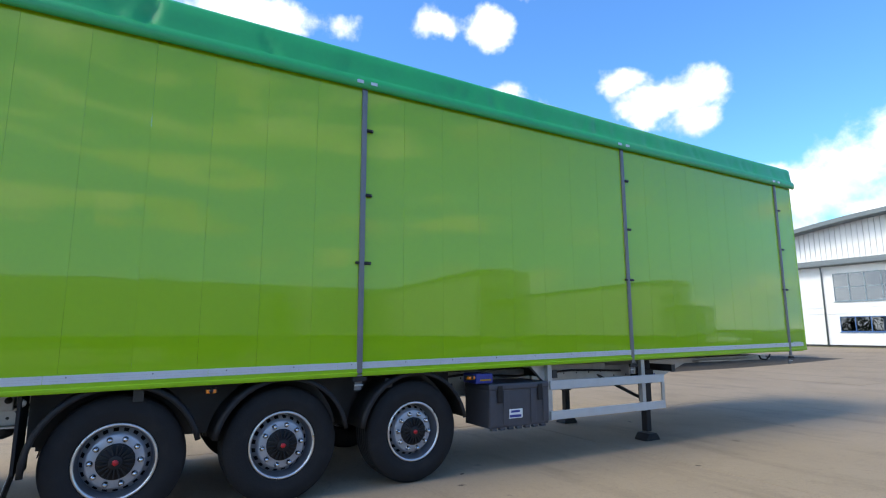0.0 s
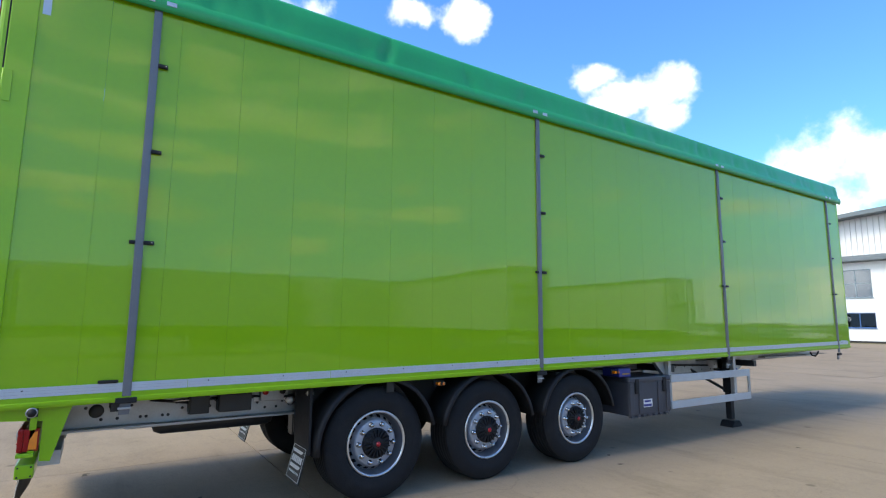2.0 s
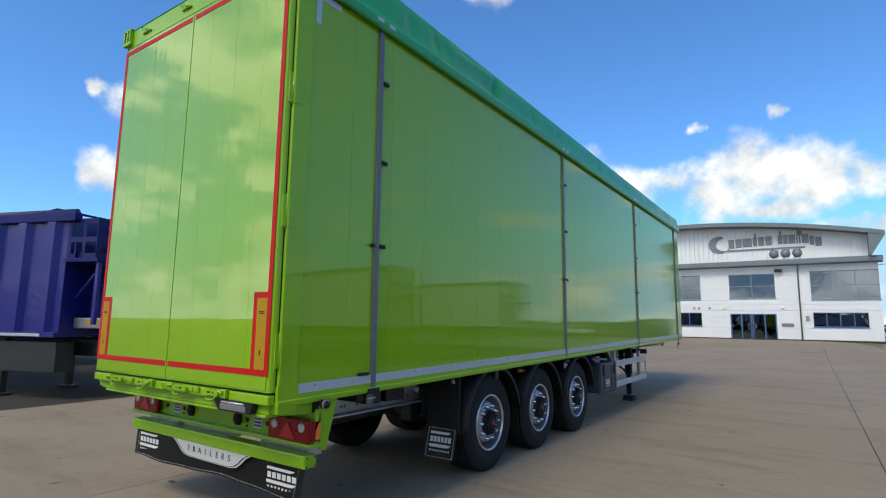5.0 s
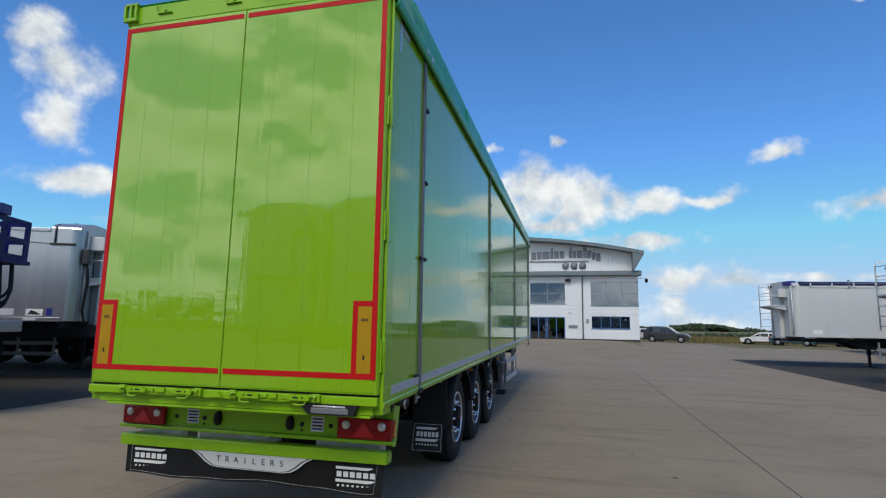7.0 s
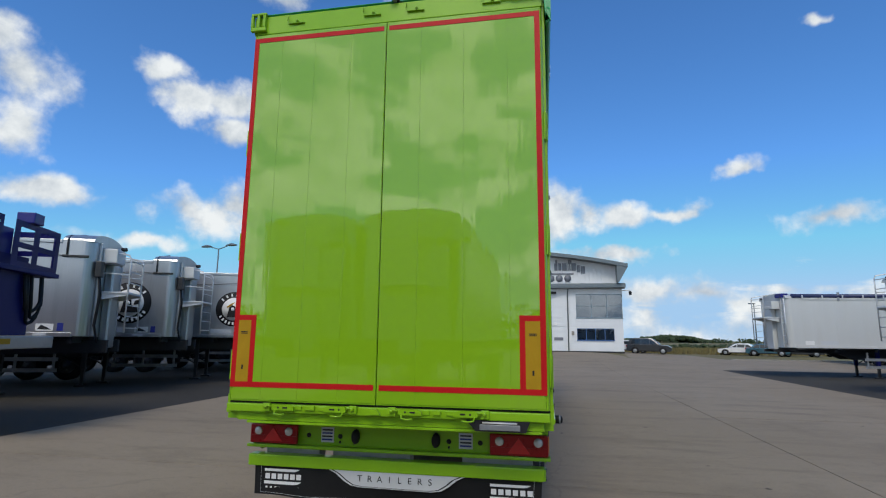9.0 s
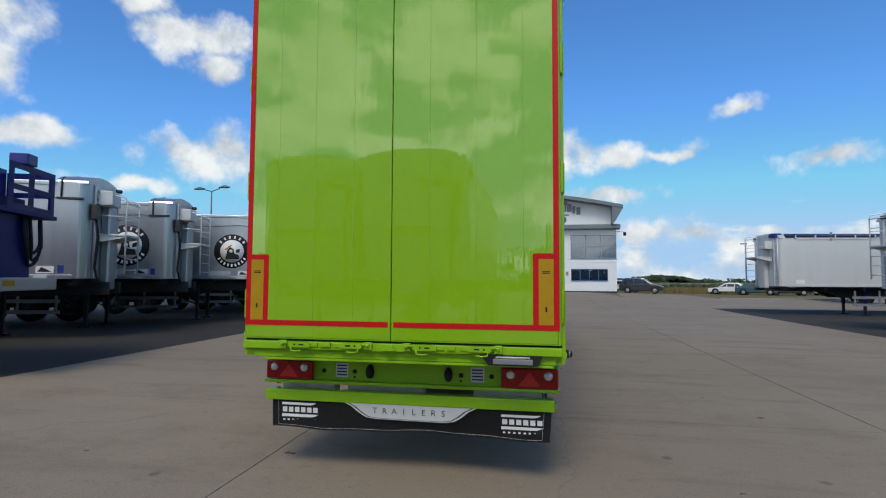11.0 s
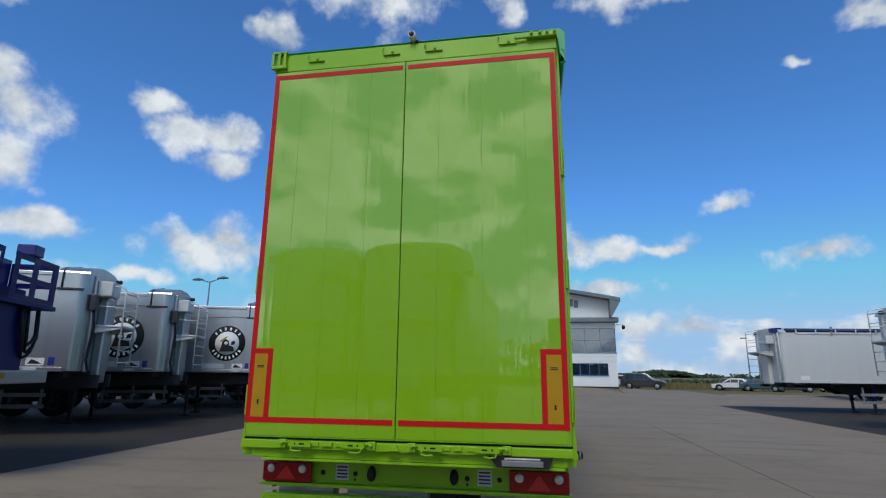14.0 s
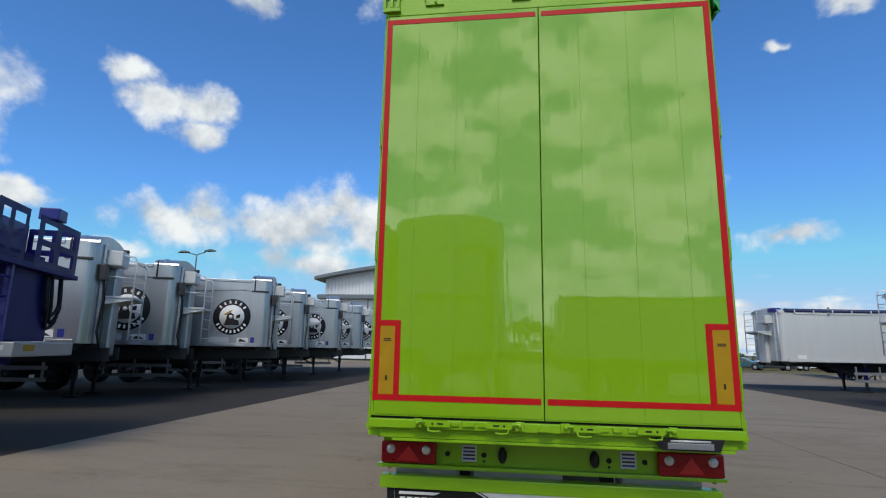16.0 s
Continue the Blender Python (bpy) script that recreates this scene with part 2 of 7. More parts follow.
GREEN = (0.228, 0.415, 0.009)
M_PANEL = glossy_panel("green_panel", GREEN, 0.025, 0.10, 1.5, 0.24)
M_DOOR = glossy_panel("green_door", (0.222, 0.415, 0.010), 0.03, 0.10, 1.72, 0.07)
M_GREEN = principled("green_enamel", (0.222, 0.43, 0.009), 0.35, 0, 0.08, 3, 40, 0.02, 0.5, spec=0.2)
M_TARP = principled("green_tarp", (0.012, 0.30, 0.085), 0.42, 0, 0.12, 1.5, 25, 0.06, 0.25, bump_scale=8)
M_ALU = principled("aluminium_post", (0.30, 0.31, 0.33), 0.42, 0.7, 0.12, 5, 80, 0.03)
M_POST = principled("grey_strap_rail", (0.15, 0.155, 0.172), 0.45, 0.4, 0.12, 5, 80, 0.03)
M_GALV = principled("galvanised_steel", (0.42, 0.43, 0.44), 0.48, 0.75, 0.22, 12, 90, 0.05, dirt=((0.2, 0.19, 0.18), 0.5, 6))
M_BRIGHT = principled("polished_rim", (0.62, 0.63, 0.65), 0.3, 0.9, 0.1, 10, 70, 0.02)
M_RIM = principled("silver_rim_paint", (0.36, 0.37, 0.41), 0.38, 0.25, 0.15, 14, 90, 0.03)
# rim grey with the shade of the recessed well put into the colour
M_WELL = principled("rim_well_shade", (0.15, 0.155, 0.18), 0.45, 0.3, 0.15, 14, 90, 0.03)
M_CHROME = principled("steel_nut", (0.55, 0.55, 0.56), 0.25, 1.0, 0.1, 30, 100)
M_TYRE = principled("tyre_rubber", (0.009, 0.009, 0.0105), 0.78, 0, 0.3, 8, 60, 0.25, dirt=((0.028, 0.026, 0.024), 0.35, 5), spec=0.35)
M_GUARD = principled("bright_guard_rail", (0.46, 0.48, 0.50), 0.45, 0.3, 0.1, 8, 80, 0.03)
M_RAIL = principled("bright_aluminium_tube", (0.62, 0.64, 0.66), 0.45, 0.25, 0.1, 8, 80, 0.02)
M_BLACK = principled("black_plastic", (0.012, 0.012, 0.014), 0.62, 0, 0.25, 9, 70, 0.08, spec=0.3)
M_RUBBER = principled("black_rubber_flap", (0.011, 0.011, 0.012), 0.55, 0, 0.25, 6, 50, 0.1)
M_DARK = principled("dark_chassis_paint", (0.02, 0.021, 0.024), 0.45, 0.1, 0.3, 8, 70, 0.08)
M_TOOLBOX = principled("grey_toolbox_plastic", (0.045, 0.047, 0.06), 0.5, 0, 0.2, 8, 90, 0.15)
M_RED = principled("red_reflective_tape", (0.46, 0.006, 0.008), 0.5, 0, 0.08, 20, 120, 0.04, 0, spec=0.2)
M_YELLOW = principled("amber_marker_board", (0.38, 0.22, 0.008), 0.5, 0, 0.12, 10, 140, 0.05, 0, spec=0.2)
M_TAPE = principled("silver_reflective_tape", (0.46, 0.50, 0.56), 0.35, 0.25, 0.08, 12, 90, 0.02)
M_LENS = principled("red_lamp_lens", (0.26, 0.002, 0.004), 0.3, 0, 0.25, 40, 160, 0.1, 0.08, spec=0.3)
M_LENS2 = principled("bright_red_reflector", (0.52, 0.008, 0.008), 0.35, 0, 0.15, 60, 200, 0.1, 0.2)
M_CLEAR = principled("clear_lamp_lens", (0.55, 0.53, 0.52), 0.12, 0.2, 0.1, 40, 160, 0.1, 1.0)
M_AMBER = principled("amber_lens", (0.75, 0.20, 0.005), 0.15, 0, 0.1, 40, 160, 0.05, 1.0)
M_WHITE = principled("white_print", (0.72, 0.72, 0.72), 0.45, 0, 0.05, 8, 60)
M_SILVERPRINT = principled("silver_badge", (0.60, 0.62, 0.64), 0.35, 0.2, 0.06, 8, 60)
M_STICKER = principled("pale_sticker", (0.50, 0.52, 0.55), 0.45, 0, 0.08, 20, 80)
M_BLUEBOX = principled("blue_box_paint", (0.02, 0.03, 0.22), 0.4, 0, 0.15, 10, 60, 0.03)
M_HUBRED = principled("red_hub_badge", (0.42, 0.012, 0.02), 0.35, 0, 0.1, 20, 80)
M_BLUE = principled("blue_enamel", (0.010, 0.012, 0.17), 0.4, 0, 0.2, 1.5, 40, 0.02, 0.2, dirt=((0.03, 0.03, 0.10), 0.25, 2), spec=0.3)
M_BLUEDK = principled("dark_blue_enamel", (0.007, 0.009, 0.11), 0.5, 0, 0.2, 2, 40, 0.02, 0.0, spec=0.2)
M_SILVER = principled("bare_aluminium_plate", (0.43, 0.44, 0.46), 0.36, 0.85, 0.10, 0.8, 30, 0.012, 0.0, 0.06, dirt=((0.30, 0.31, 0.33), 0.5, 1.2))
M_TRAILERWHITE = principled("white_trailer_paint", (0.52, 0.53, 0.53), 0.4, 0, 0.04, 0.8, 30, 0.015, 0.4, dirt=((0.45, 0.44, 0.42), 0.3, 1.2))
M_BLUESHEET = principled("navy_roll_sheet", (0.012, 0.022, 0.09), 0.5, 0, 0.2, 3, 30, 0.06)
M_CLADWHITE = principled("white_cladding", (0.66, 0.68, 0.71), 0.5, 0, 0.04, 0.6, 20, 0.02, dirt=((0.58, 0.59, 0.60), 0.3, 0.7))
M_EAVE = principled("slate_grey_fascia", (0.13, 0.16, 0.18), 0.45, 0.2, 0.08, 1, 20, 0.02)
M_SIGN = principled("grey_sign_metal", (0.16, 0.17, 0.20), 0.5, 0.2, 0.08, 3, 30)
M_FRAMEBLUE = principled("blue_window_frame", (0.035, 0.10, 0.26), 0.4, 0, 0.08, 5, 40)
M_FRAMEGREY = principled("grey_window_frame", (0.16, 0.22, 0.27), 0.4, 0, 0.08, 5, 40)
M_INSIDE = principled("dim_office_interior", (0.035, 0.04, 0.045), 0.8, 0, 0.3, 0.8, 6)
M_GRASS = principled("dry_grass_blades", (0.16, 0.13, 0.045), 0.8, 0, 0.35, 0.6, 5)
M_HEDGE = principled("hedge_leaves", (0.035, 0.055, 0.018), 0.8, 0, 0.5, 0.35, 4, 0.3)
M_KERB = principled("concrete_kerb", (0.27, 0.25, 0.22), 0.8, 0, 0.15, 3, 40, 0.1)
M_CARGREY = principled("grey_car_paint", (0.035, 0.037, 0.042), 0.3, 0.4, 0.05, 2, 60, 0, 1.0)
M_CARWHITE = principled("white_car_paint", (0.72, 0.72, 0.73), 0.3, 0, 0.04, 2, 60, 0, 1.0)
M_CARTEAL = principled("teal_car_paint", (0.03, 0.10, 0.14), 0.3, 0.3, 0.05, 2, 60, 0, 1.0)
M_CARBLACK = principled("black_car_paint", (0.02, 0.022, 0.026), 0.3, 0.2, 0.05, 2, 60, 0, 1.0)
M_CARGLASS = principled("dark_car_glass", (0.015, 0.02, 0.024), 0.08, 0, 0.1, 3, 40, 0, 0.5)


def window_glass():
    m = bpy.data.materials.new("window_glass")
    m.use_nodes = True
    nd, lk = m.node_tree.nodes, m.node_tree.links
    nd.clear()
    out = nd.new("ShaderNodeOutputMaterial")
    gl, tr, mx, fr = nd.new("ShaderNodeBsdfGlossy"), nd.new("ShaderNodeBsdfTransparent"), nd.new("ShaderNodeMixShader"), nd.new("ShaderNodeFresnel")
    gl.inputs["Roughness"].default_value = 0.02
    gl.inputs["Color"].default_value = (0.66, 0.74, 0.84, 1)
    tr.inputs["Color"].default_value = (0.12, 0.14, 0.16, 1)
    fr.inputs["IOR"].default_value = 2.1
    co = nd.new("ShaderNodeTexCoord")
    n = nd.new("ShaderNodeTexNoise")
    n.inputs["Scale"].default_value = 0.9
    lk.new(co.outputs["Object"], n.inputs["Vector"])
    bp = nd.new("ShaderNodeBump")
    bp.inputs["Strength"].default_value, bp.inputs["Distance"].default_value = 0.12, 0.05
    lk.new(n.outputs["Fac"], bp.inputs["Height"])
    lk.new(bp.outputs[0], gl.inputs["Normal"])
    ad = nd.new("ShaderNodeMath")
    ad.operation = "ADD"
    ad.inputs[1].default_value = 0.05
    lk.new(fr.outputs[0], ad.inputs[0])
    lk.new(ad.outputs[0], mx.inputs[0])
    lk.new(tr.outputs[0], mx.inputs[1])
    lk.new(gl.outputs[0], mx.inputs[2])
    lk.new(mx.outputs[0], out.inputs[0])
    return m


M_GLASS = window_glass()


def upright_streaks(m, stretch):
    """Rain-washed sheet metal: the tonal drift runs up and down."""
    nd, lk = m.node_tree.nodes, m.node_tree.links
    co = next(n for n in nd if n.type == "TEX_COORD")
    mp = nd.new("ShaderNodeMapping")
    mp.inputs["Scale"].default_value = stretch
    lk.new(co.outputs["Object"], mp.inputs[0])
    for n in [n for n in nd if n.type == "TEX_NOISE"]:
        lk.new(mp.outputs[0], n.inputs["Vector"])


upright_streaks(M_SILVER, (3.0, 3.0, 0.22))
upright_streaks(M_TRAILERWHITE, (2.0, 2.0, 0.25))
upright_streaks(M_CLADWHITE, (2.0, 2.0, 0.3))


def ground_material(name, base, light, dark, speck, bump, crack):
    """Weathered paving: large stains, cement clouding, grit and hairline cracks."""
    m = bpy.data.materials.new(name)
    m.use_nodes = True
    nd, lk = m.node_tree.nodes, m.node_tree.links
    b = nd["Principled BSDF"]
    co = nd.new("ShaderNodeTexCoord")
    inf = nd.new("ShaderNodeObjectInfo")

    def noise_fac(scale, detail=6, rough=0.6):
        n = nd.new("ShaderNodeTexNoise")
        n.inputs["Scale"].default_value, n.inputs["Detail"].default_value, n.inputs["Roughness"].default_value = scale, detail, rough
        lk.new(co.outputs["Object"], n.inputs["Vector"])
        return n.outputs["Fac"]

    def blend(fac, a, col, lo, hi, amount=1.0):
        mr = nd.new("ShaderNodeMapRange")
        mr.inputs["From Min"].default_value, mr.inputs["From Max"].default_value, mr.inputs["To Max"].default_value = lo, hi, amount
        lk.new(fac, mr.inputs["Value"])
        mx = nd.new("ShaderNodeMix")
        mx.data_type = "RGBA"
        lk.new(mr.outputs[0], mx.inputs["Factor"])
        if isinstance(a, tuple):
            mx.inputs["A"].default_value = (*a, 1)
        else:
            lk.new(a, mx.inputs["A"])
        mx.inputs["B"].default_value = (*col, 1)
        return mx.outputs["Result"]

    c = blend(noise_fac(0.22, 5), base, light, 0.4, 0.68, 0.8)
    c = blend(noise_fac(0.55, 7, 0.7), c, dark, 0.52, 0.78, 0.75)
    c = blend(noise_fac(3.1, 7, 0.7), c, dark, 0.56, 0.8, 0.4)
    # drag marks: long faint smears across the yard
    mp = nd.new("ShaderNodeMapping")
    mp.inputs["Scale"].default_value, mp.inputs["Rotation"].default_value = (0.30, 1.3, 1.0), (0, 0, radians(-14))
    lk.new(co.outputs["Object"], mp.inputs[0])
    sm = nd.new("ShaderNodeTexNoise")
    sm.inputs["Scale"].default_value, sm.inputs["Detail"].default_value, sm.inputs["Roughness"].default_value = 1.0, 7, 0.65
    lk.new(mp.outputs[0], sm.inputs["Vector"])
    c = blend(sm.outputs["Fac"], c, dark, 0.52, 0.72, 0.7)
    c = blend(noise_fac(9, 6, 0.75), c, dark, 0.55, 0.72, 0.5)
    c = blend(noise_fac(22, 5, 0.7), c, light, 0.52, 0.75, 0.6)
    c = blend(noise_fac(60, 3, 0.6), c, speck, 0.5, 0.8, 0.6)
    if crack:
        v = nd.new("ShaderNodeTexVoronoi")
        v.feature = "DISTANCE_TO_EDGE"
        v.inputs["Scale"].default_value = 0.13
        wob = nd.new("ShaderNodeTexNoise")
        wob.inputs["Scale"].default_value, wob.inputs["Detail"].default_value = 1.1, 6
        lk.new(co.outputs["Object"], wob.inputs["Vector"])
        ad = nd.new("ShaderNodeVectorMath")
        ad.operation = "ADD"
        lk.new(co.outputs["Object"], ad.inputs[0])
        lk.new(wob.outputs["Color"], ad.inputs[1])
        lk.new(ad.outputs[0], v.inputs["Vector"])
        inv = nd.new("ShaderNodeMath")
        inv.operation = "SUBTRACT"
        inv.inputs[0].default_value = 1.0
        lk.new(v.outputs["Distance"], inv.inputs[1])
        c = blend(inv.outputs[0], c, tuple(d * 0.5 for d in dark), 0.9975, 0.9990, 0.16)
    # dark oil drops and litter specks
    vs = nd.new("ShaderNodeTexVoronoi")
    vs.inputs["Scale"].default_value = 0.85
    lk.new(co.outputs["Object"], vs.inputs["Vector"])
    ivs = nd.new("ShaderNodeMath")
    ivs.operation = "MULTIPLY_ADD"
    ivs.inputs[1].default_value, ivs.inputs[2].default_value = -1, 1
    lk.new(vs.outputs["Distance"], ivs.inputs[0])
    c = blend(ivs.outputs[0], c, tuple(d * 0.5 for d in dark), 0.945, 0.97, 0.6)
    for sc, lo, col in ((1.25, 0.950, tuple(d * 0.3 for d in dark)), (2.6, 0.966, tuple(d * 0.45 for d in dark)), (1.7, 0.978, tuple(min(1, d * 1.9) for d in light))):
        vt = nd.new("ShaderNodeTexVoronoi")
        vt.inputs["Scale"].default_value = sc
        ofs = nd.new("ShaderNodeVectorMath")
        ofs.operation = "ADD"
        wb = nd.new("ShaderNodeTexNoise")
        wb.inputs["Scale"].default_value = 9.0
        lk.new(co.outputs["Object"], wb.inputs["Vector"])
        scl = nd.new("ShaderNodeVectorMath")
        scl.operation = "SCALE"
        scl.inputs["Scale"].default_value = 0.2
        lk.new(wb.outputs["Color"], scl.inputs[0])
        lk.new(co.outputs["Object"], ofs.inputs[0])
        lk.new(scl.outputs[0], ofs.inputs[1])
        lk.new(ofs.outputs[0], vt.inputs["Vector"])
        iv = nd.new("ShaderNodeMath")
        iv.operation = "SUBTRACT"
        iv.inputs[0].default_value = 1.0
        lk.new(vt.outputs["Distance"], iv.inputs[1])
        c = blend(iv.outputs[0], c, col, lo, lo + 0.012, 0.85)
    lk.new(c, b.inputs["Base Color"])
    b.inputs["Roughness"].default_value = 0.85
    b.inputs["Specular IOR Level"].default_value = 0.3
    bp = nd.new("ShaderNodeBump")
    bp.inputs["Strength"].default_value, bp.inputs["Distance"].default_value = bump, 0.01
    lk.new(noise_fac(90, 4, 0.7), bp.inputs["Height"])
    lk.new(bp.outputs[0], b.inputs["Normal"])
    return m


M_CONCRETE = ground_material("weathered_concrete", (0.268, 0.213, 0.150), (0.312, 0.252, 0.184), (0.156, 0.126, 0.088), (0.10, 0.088, 0.067), 0.25, True)
M_ASPHALT = ground_material("worn_asphalt", (0.038, 0.034, 0.029), (0.050, 0.045, 0.038), (0.024, 0.022, 0.019), (0.10, 0.09, 0.08), 0.9, False)
M_FIELD = ground_material("dry_field", (0.15, 0.125, 0.05), (0.19, 0.16, 0.07), (0.07, 0.08, 0.025), (0.22, 0.19, 0.10), 1.0, False)

# ---- mesh helpers ----


def box(bm, x0, x1, y0, y1, z0, z1, bevel=0.0):
    vs = [bm.verts.new((x, y, z)) for x in (x0, x1) for y in (y0, y1) for z in (z0, z1)]
    fs = [bm.faces.new([vs[i] for i in f]) for f in ((0, 1, 3, 2), (4, 6, 7, 5), (0, 4, 5, 1), (2, 3, 7, 6), (0, 2, 6, 4), (1, 5, 7, 3))]
    if bevel:
        es = list({e for f in fs for e in f.edges})
        bmesh.ops.bevel(bm, geom=es, offset=bevel, segments=2, affect="EDGES", profile=0.6)
    return bm


def prism(bm, pts, axis, a, b, bevel=0.0):
    """A closed outline, extruded from a to b along an axis. pts hold the two other coordinates in x, y, z order."""
    def place(p, v):
        return {"x": (v, p[0], p[1]), "y": (p[0], v, p[1]), "z": (p[0], p[1], v)}[axis]
    lo, hi = [bm.verts.new(place(p, a)) for p in pts], [bm.verts.new(place(p, b)) for p in pts]
    n = len(pts)
    fs = [bm.faces.new(lo), bm.faces.new(hi[::-1])]
    for i in range(n):
        fs.append(bm.faces.new((lo[i], hi[i], hi[(i + 1) % n], lo[(i + 1) % n])))
    bmesh.ops.recalc_face_normals(bm, faces=fs)
    if bevel:
        es = list({e for f in fs[:2] for e in f.edges})
        bmesh.ops.bevel(bm, geom=es, offset=bevel, segments=2, affect="EDGES", profile=0.6)
    return bm


def lathe(bm, prof, centre, axis="x", n=48, cap=True):
    """A profile of (along, radius) turned about an axis through centre."""
    rings = []
    for a, r in prof:
        ring = []
        for k in range(n):
            c, s = math.cos(2 * math.pi * k / n) * r, math.sin(2 * math.pi * k / n) * r
            p = {"x": (a, c, s), "y": (c, a, s), "z": (c, s, a)}[axis]
            ring.append(bm.verts.new(Vector(centre) + Vector(p)))
        rings.append(ring)
    fs = []
    for r0, r1 in zip(rings, rings[1:]):
        for k in range(n):
            fs.append(bm.faces.new((r0[k], r0[(k + 1) % n], r1[(k + 1) % n], r1[k])))
    for ring, (a, r) in ((rings[0], prof[0]), (rings[-1], prof[-1])):
        if r > 1e-4 and cap:
            fs.append(bm.faces.new(ring))
    bmesh.ops.recalc_face_normals(bm, faces=fs)
    for f in fs:
        f.smooth = True
    return bm


def tube(bm, pts, r, n=8, closed=False):
    """A round bar along points, with caps."""
    pts = [Vector(p) for p in pts]
    rings, up = [], Vector((0.123, 0.31, 0.95)).normalized()
    for i, p in enumerate(pts):
        a, b = pts[max(i - 1, 0)], pts[min(i + 1, len(pts) - 1)]
        d = (b - a).normalized()
        u = d.cross(up)
        u = u.normalized() if u.length > 1e-3 else d.orthogonal().normalized()
        v = d.cross(u)
        rings.append([bm.verts.new(p + r * (math.cos(2 * math.pi * k / n) * u + math.sin(2 * math.pi * k / n) * v)) for k in range(n)])
    fs = []
    for r0, r1 in zip(rings, rings[1:]):
        for k in range(n):
            fs.append(bm.faces.new((r0[k], r0[(k + 1) % n], r1[(k + 1) % n], r1[k])))
    fs += [bm.faces.new(rings[0]), bm.faces.new(rings[-1][::-1])]
    bmesh.ops.recalc_face_normals(bm, faces=fs)
    for f in fs[:-2]:
        f.smooth = True
    return bm


def data_of(name, bm, material, sharp=True):
    me = bpy.data.meshes.new(name)
    bm.normal_update()
    bm.to_mesh(me)
    bm.free()
    for m in material if isinstance(material, (list, tuple)) else [material]:
        me.materials.append(m)
    return me


def part(name, bm, material, parent, label="", m=None):
    """One mesh under a thing or a part; bm may also be a ready mesh. Coordinates are those of the topmost thing."""
    ob = new(name, bm if isinstance(bm, bpy.types.Mesh) else data_of(name, bm, material))
    ob.parent = parent
    if m is not None:
        ob.matrix_basis = m
    return tagged(ob, label)


def thing(name, label, category, m=None, group="", kind=""):
    ob = new(name)
    ob.empty_display_size = 0.3
    if m is not None:
        ob.matrix_basis = m
    return tagged(ob, label, category, group, kind)


def solid(name, bm, material, label, category="", group="", kind="", m=None):
    ob = new(name, data_of(name, bm, material))
    if m is not None:
        ob.matrix_basis = m
    return tagged(ob, label, category, group, kind)


def nb():
    return bmesh.new()


def bx(*a, bevel=0.0):
    return box(nb(), *a, bevel=bevel)


def letters(text, size, depth, spacing=1.0):
    """The outline of a word in the built-in font, as a mesh in the xz plane with its face towards -y, centred."""
    cu = bpy.data.curves.new("word", "FONT")
    cu.body, cu.size, cu.extrude, cu.align_x, cu.align_y, cu.space_character = text, size, depth, "CENTER", "CENTER", spacing
    ob = bpy.data.objects.new("word", cu)
    scene.collection.objects.link(ob)
    me = bpy.data.meshes.new_from_object(ob.evaluated_get(bpy.context.evaluated_depsgraph_get()))
    bpy.data.objects.remove(ob)
    me.transform(Matrix.Rotation(radians(90), 4, "X"))
    return me


def ground_z(y, x=0.0):
    """The yard rises gently towards the office building, and drops a kerb's height to the verge."""
    if y > 60.8 or (y > 47.9 and x > 17.35):
        return -0.06 + (0.42 * max(0, min(1, (16 - x) / 8)))
    s = min(max((y - 24) / 26, 0), 1)
    return 0.42 * s * s * (3 - 2 * s) * max(0, min(1, (16 - x) / 8))

# ---- ground ----
SLAB_X = [-7.6, -1.38, 4.85, 11.1]
SLAB_Y0, SLAB_DY = 2.65, 6.45


def ground_sheet():
    bm = nb()
    xs = [-1500, -400, -120, -60, -30, 0, 8, 16, 17.3, 30, 60, 120, 400, 1500]
    ys = [-1500, -400, -120, -50, 0, 24, 30, 36, 42, 47.8, 50, 58, 60.7, 61, 70, 120, 300, 1500, 3500]
    grid = [[bm.verts.new((x, y, (ground_z(y, x) if y > 0 else 0) - (0.06 if y < 60.8 else 0))) for x in xs] for y in ys]
    for r0, r1 in zip(grid, grid[1:]):
        for k in range(len(xs) - 1):
            bm.faces.new((r0[k], r0[k + 1], r1[k + 1], r1[k]))
    return solid("ground", bm, M_FIELD, "dry grass field reaching to the horizon", "ground", kind="structure")


ground_sheet()


def paving(name, x0, x1, y0, y1, z, mat, label):
    bm = nb()
    ys = [y0] + [y for y in range(-60, 60, 4) if y0 < y < y1] + [y1]
    top = [[bm.verts.new((x, y, ground_z(y, x) + z)) for x in (x0, x1)] for y in ys]
    low = [[bm.verts.new((x, y, ground_z(y, x) - 0.3)) for x in (x0, x1)] for y in ys]
    for a, b in zip(top, top[1:]):
        bm.faces.new((a[0], a[1], b[1], b[0]))
    for k in (0, 1):
        for (a, c), (b, d) in zip(zip(top, low), zip(top[1:], low[1:])):
            bm.faces.new((a[k], b[k], d[k], c[k]))
    for a, c in ((top[0], low[0]), (top[-1], low[-1])):
        bm.faces.new((a[0], a[1], c[1], c[0]))
    bmesh.ops.recalc_face_normals(bm, faces=bm.faces)
    return solid(name, bm, mat, label, "paving", kind="structure")


paving("asphalt_left", -60, -7.6, -60, 35.5, 0.0, M_ASPHALT, "worn dark asphalt lorry park beside the concrete")
paving("asphalt_right", 11.1, 60, 11.0, 29.3, 0.0, M_ASPHALT, "worn dark asphalt parking bay beside the concrete")
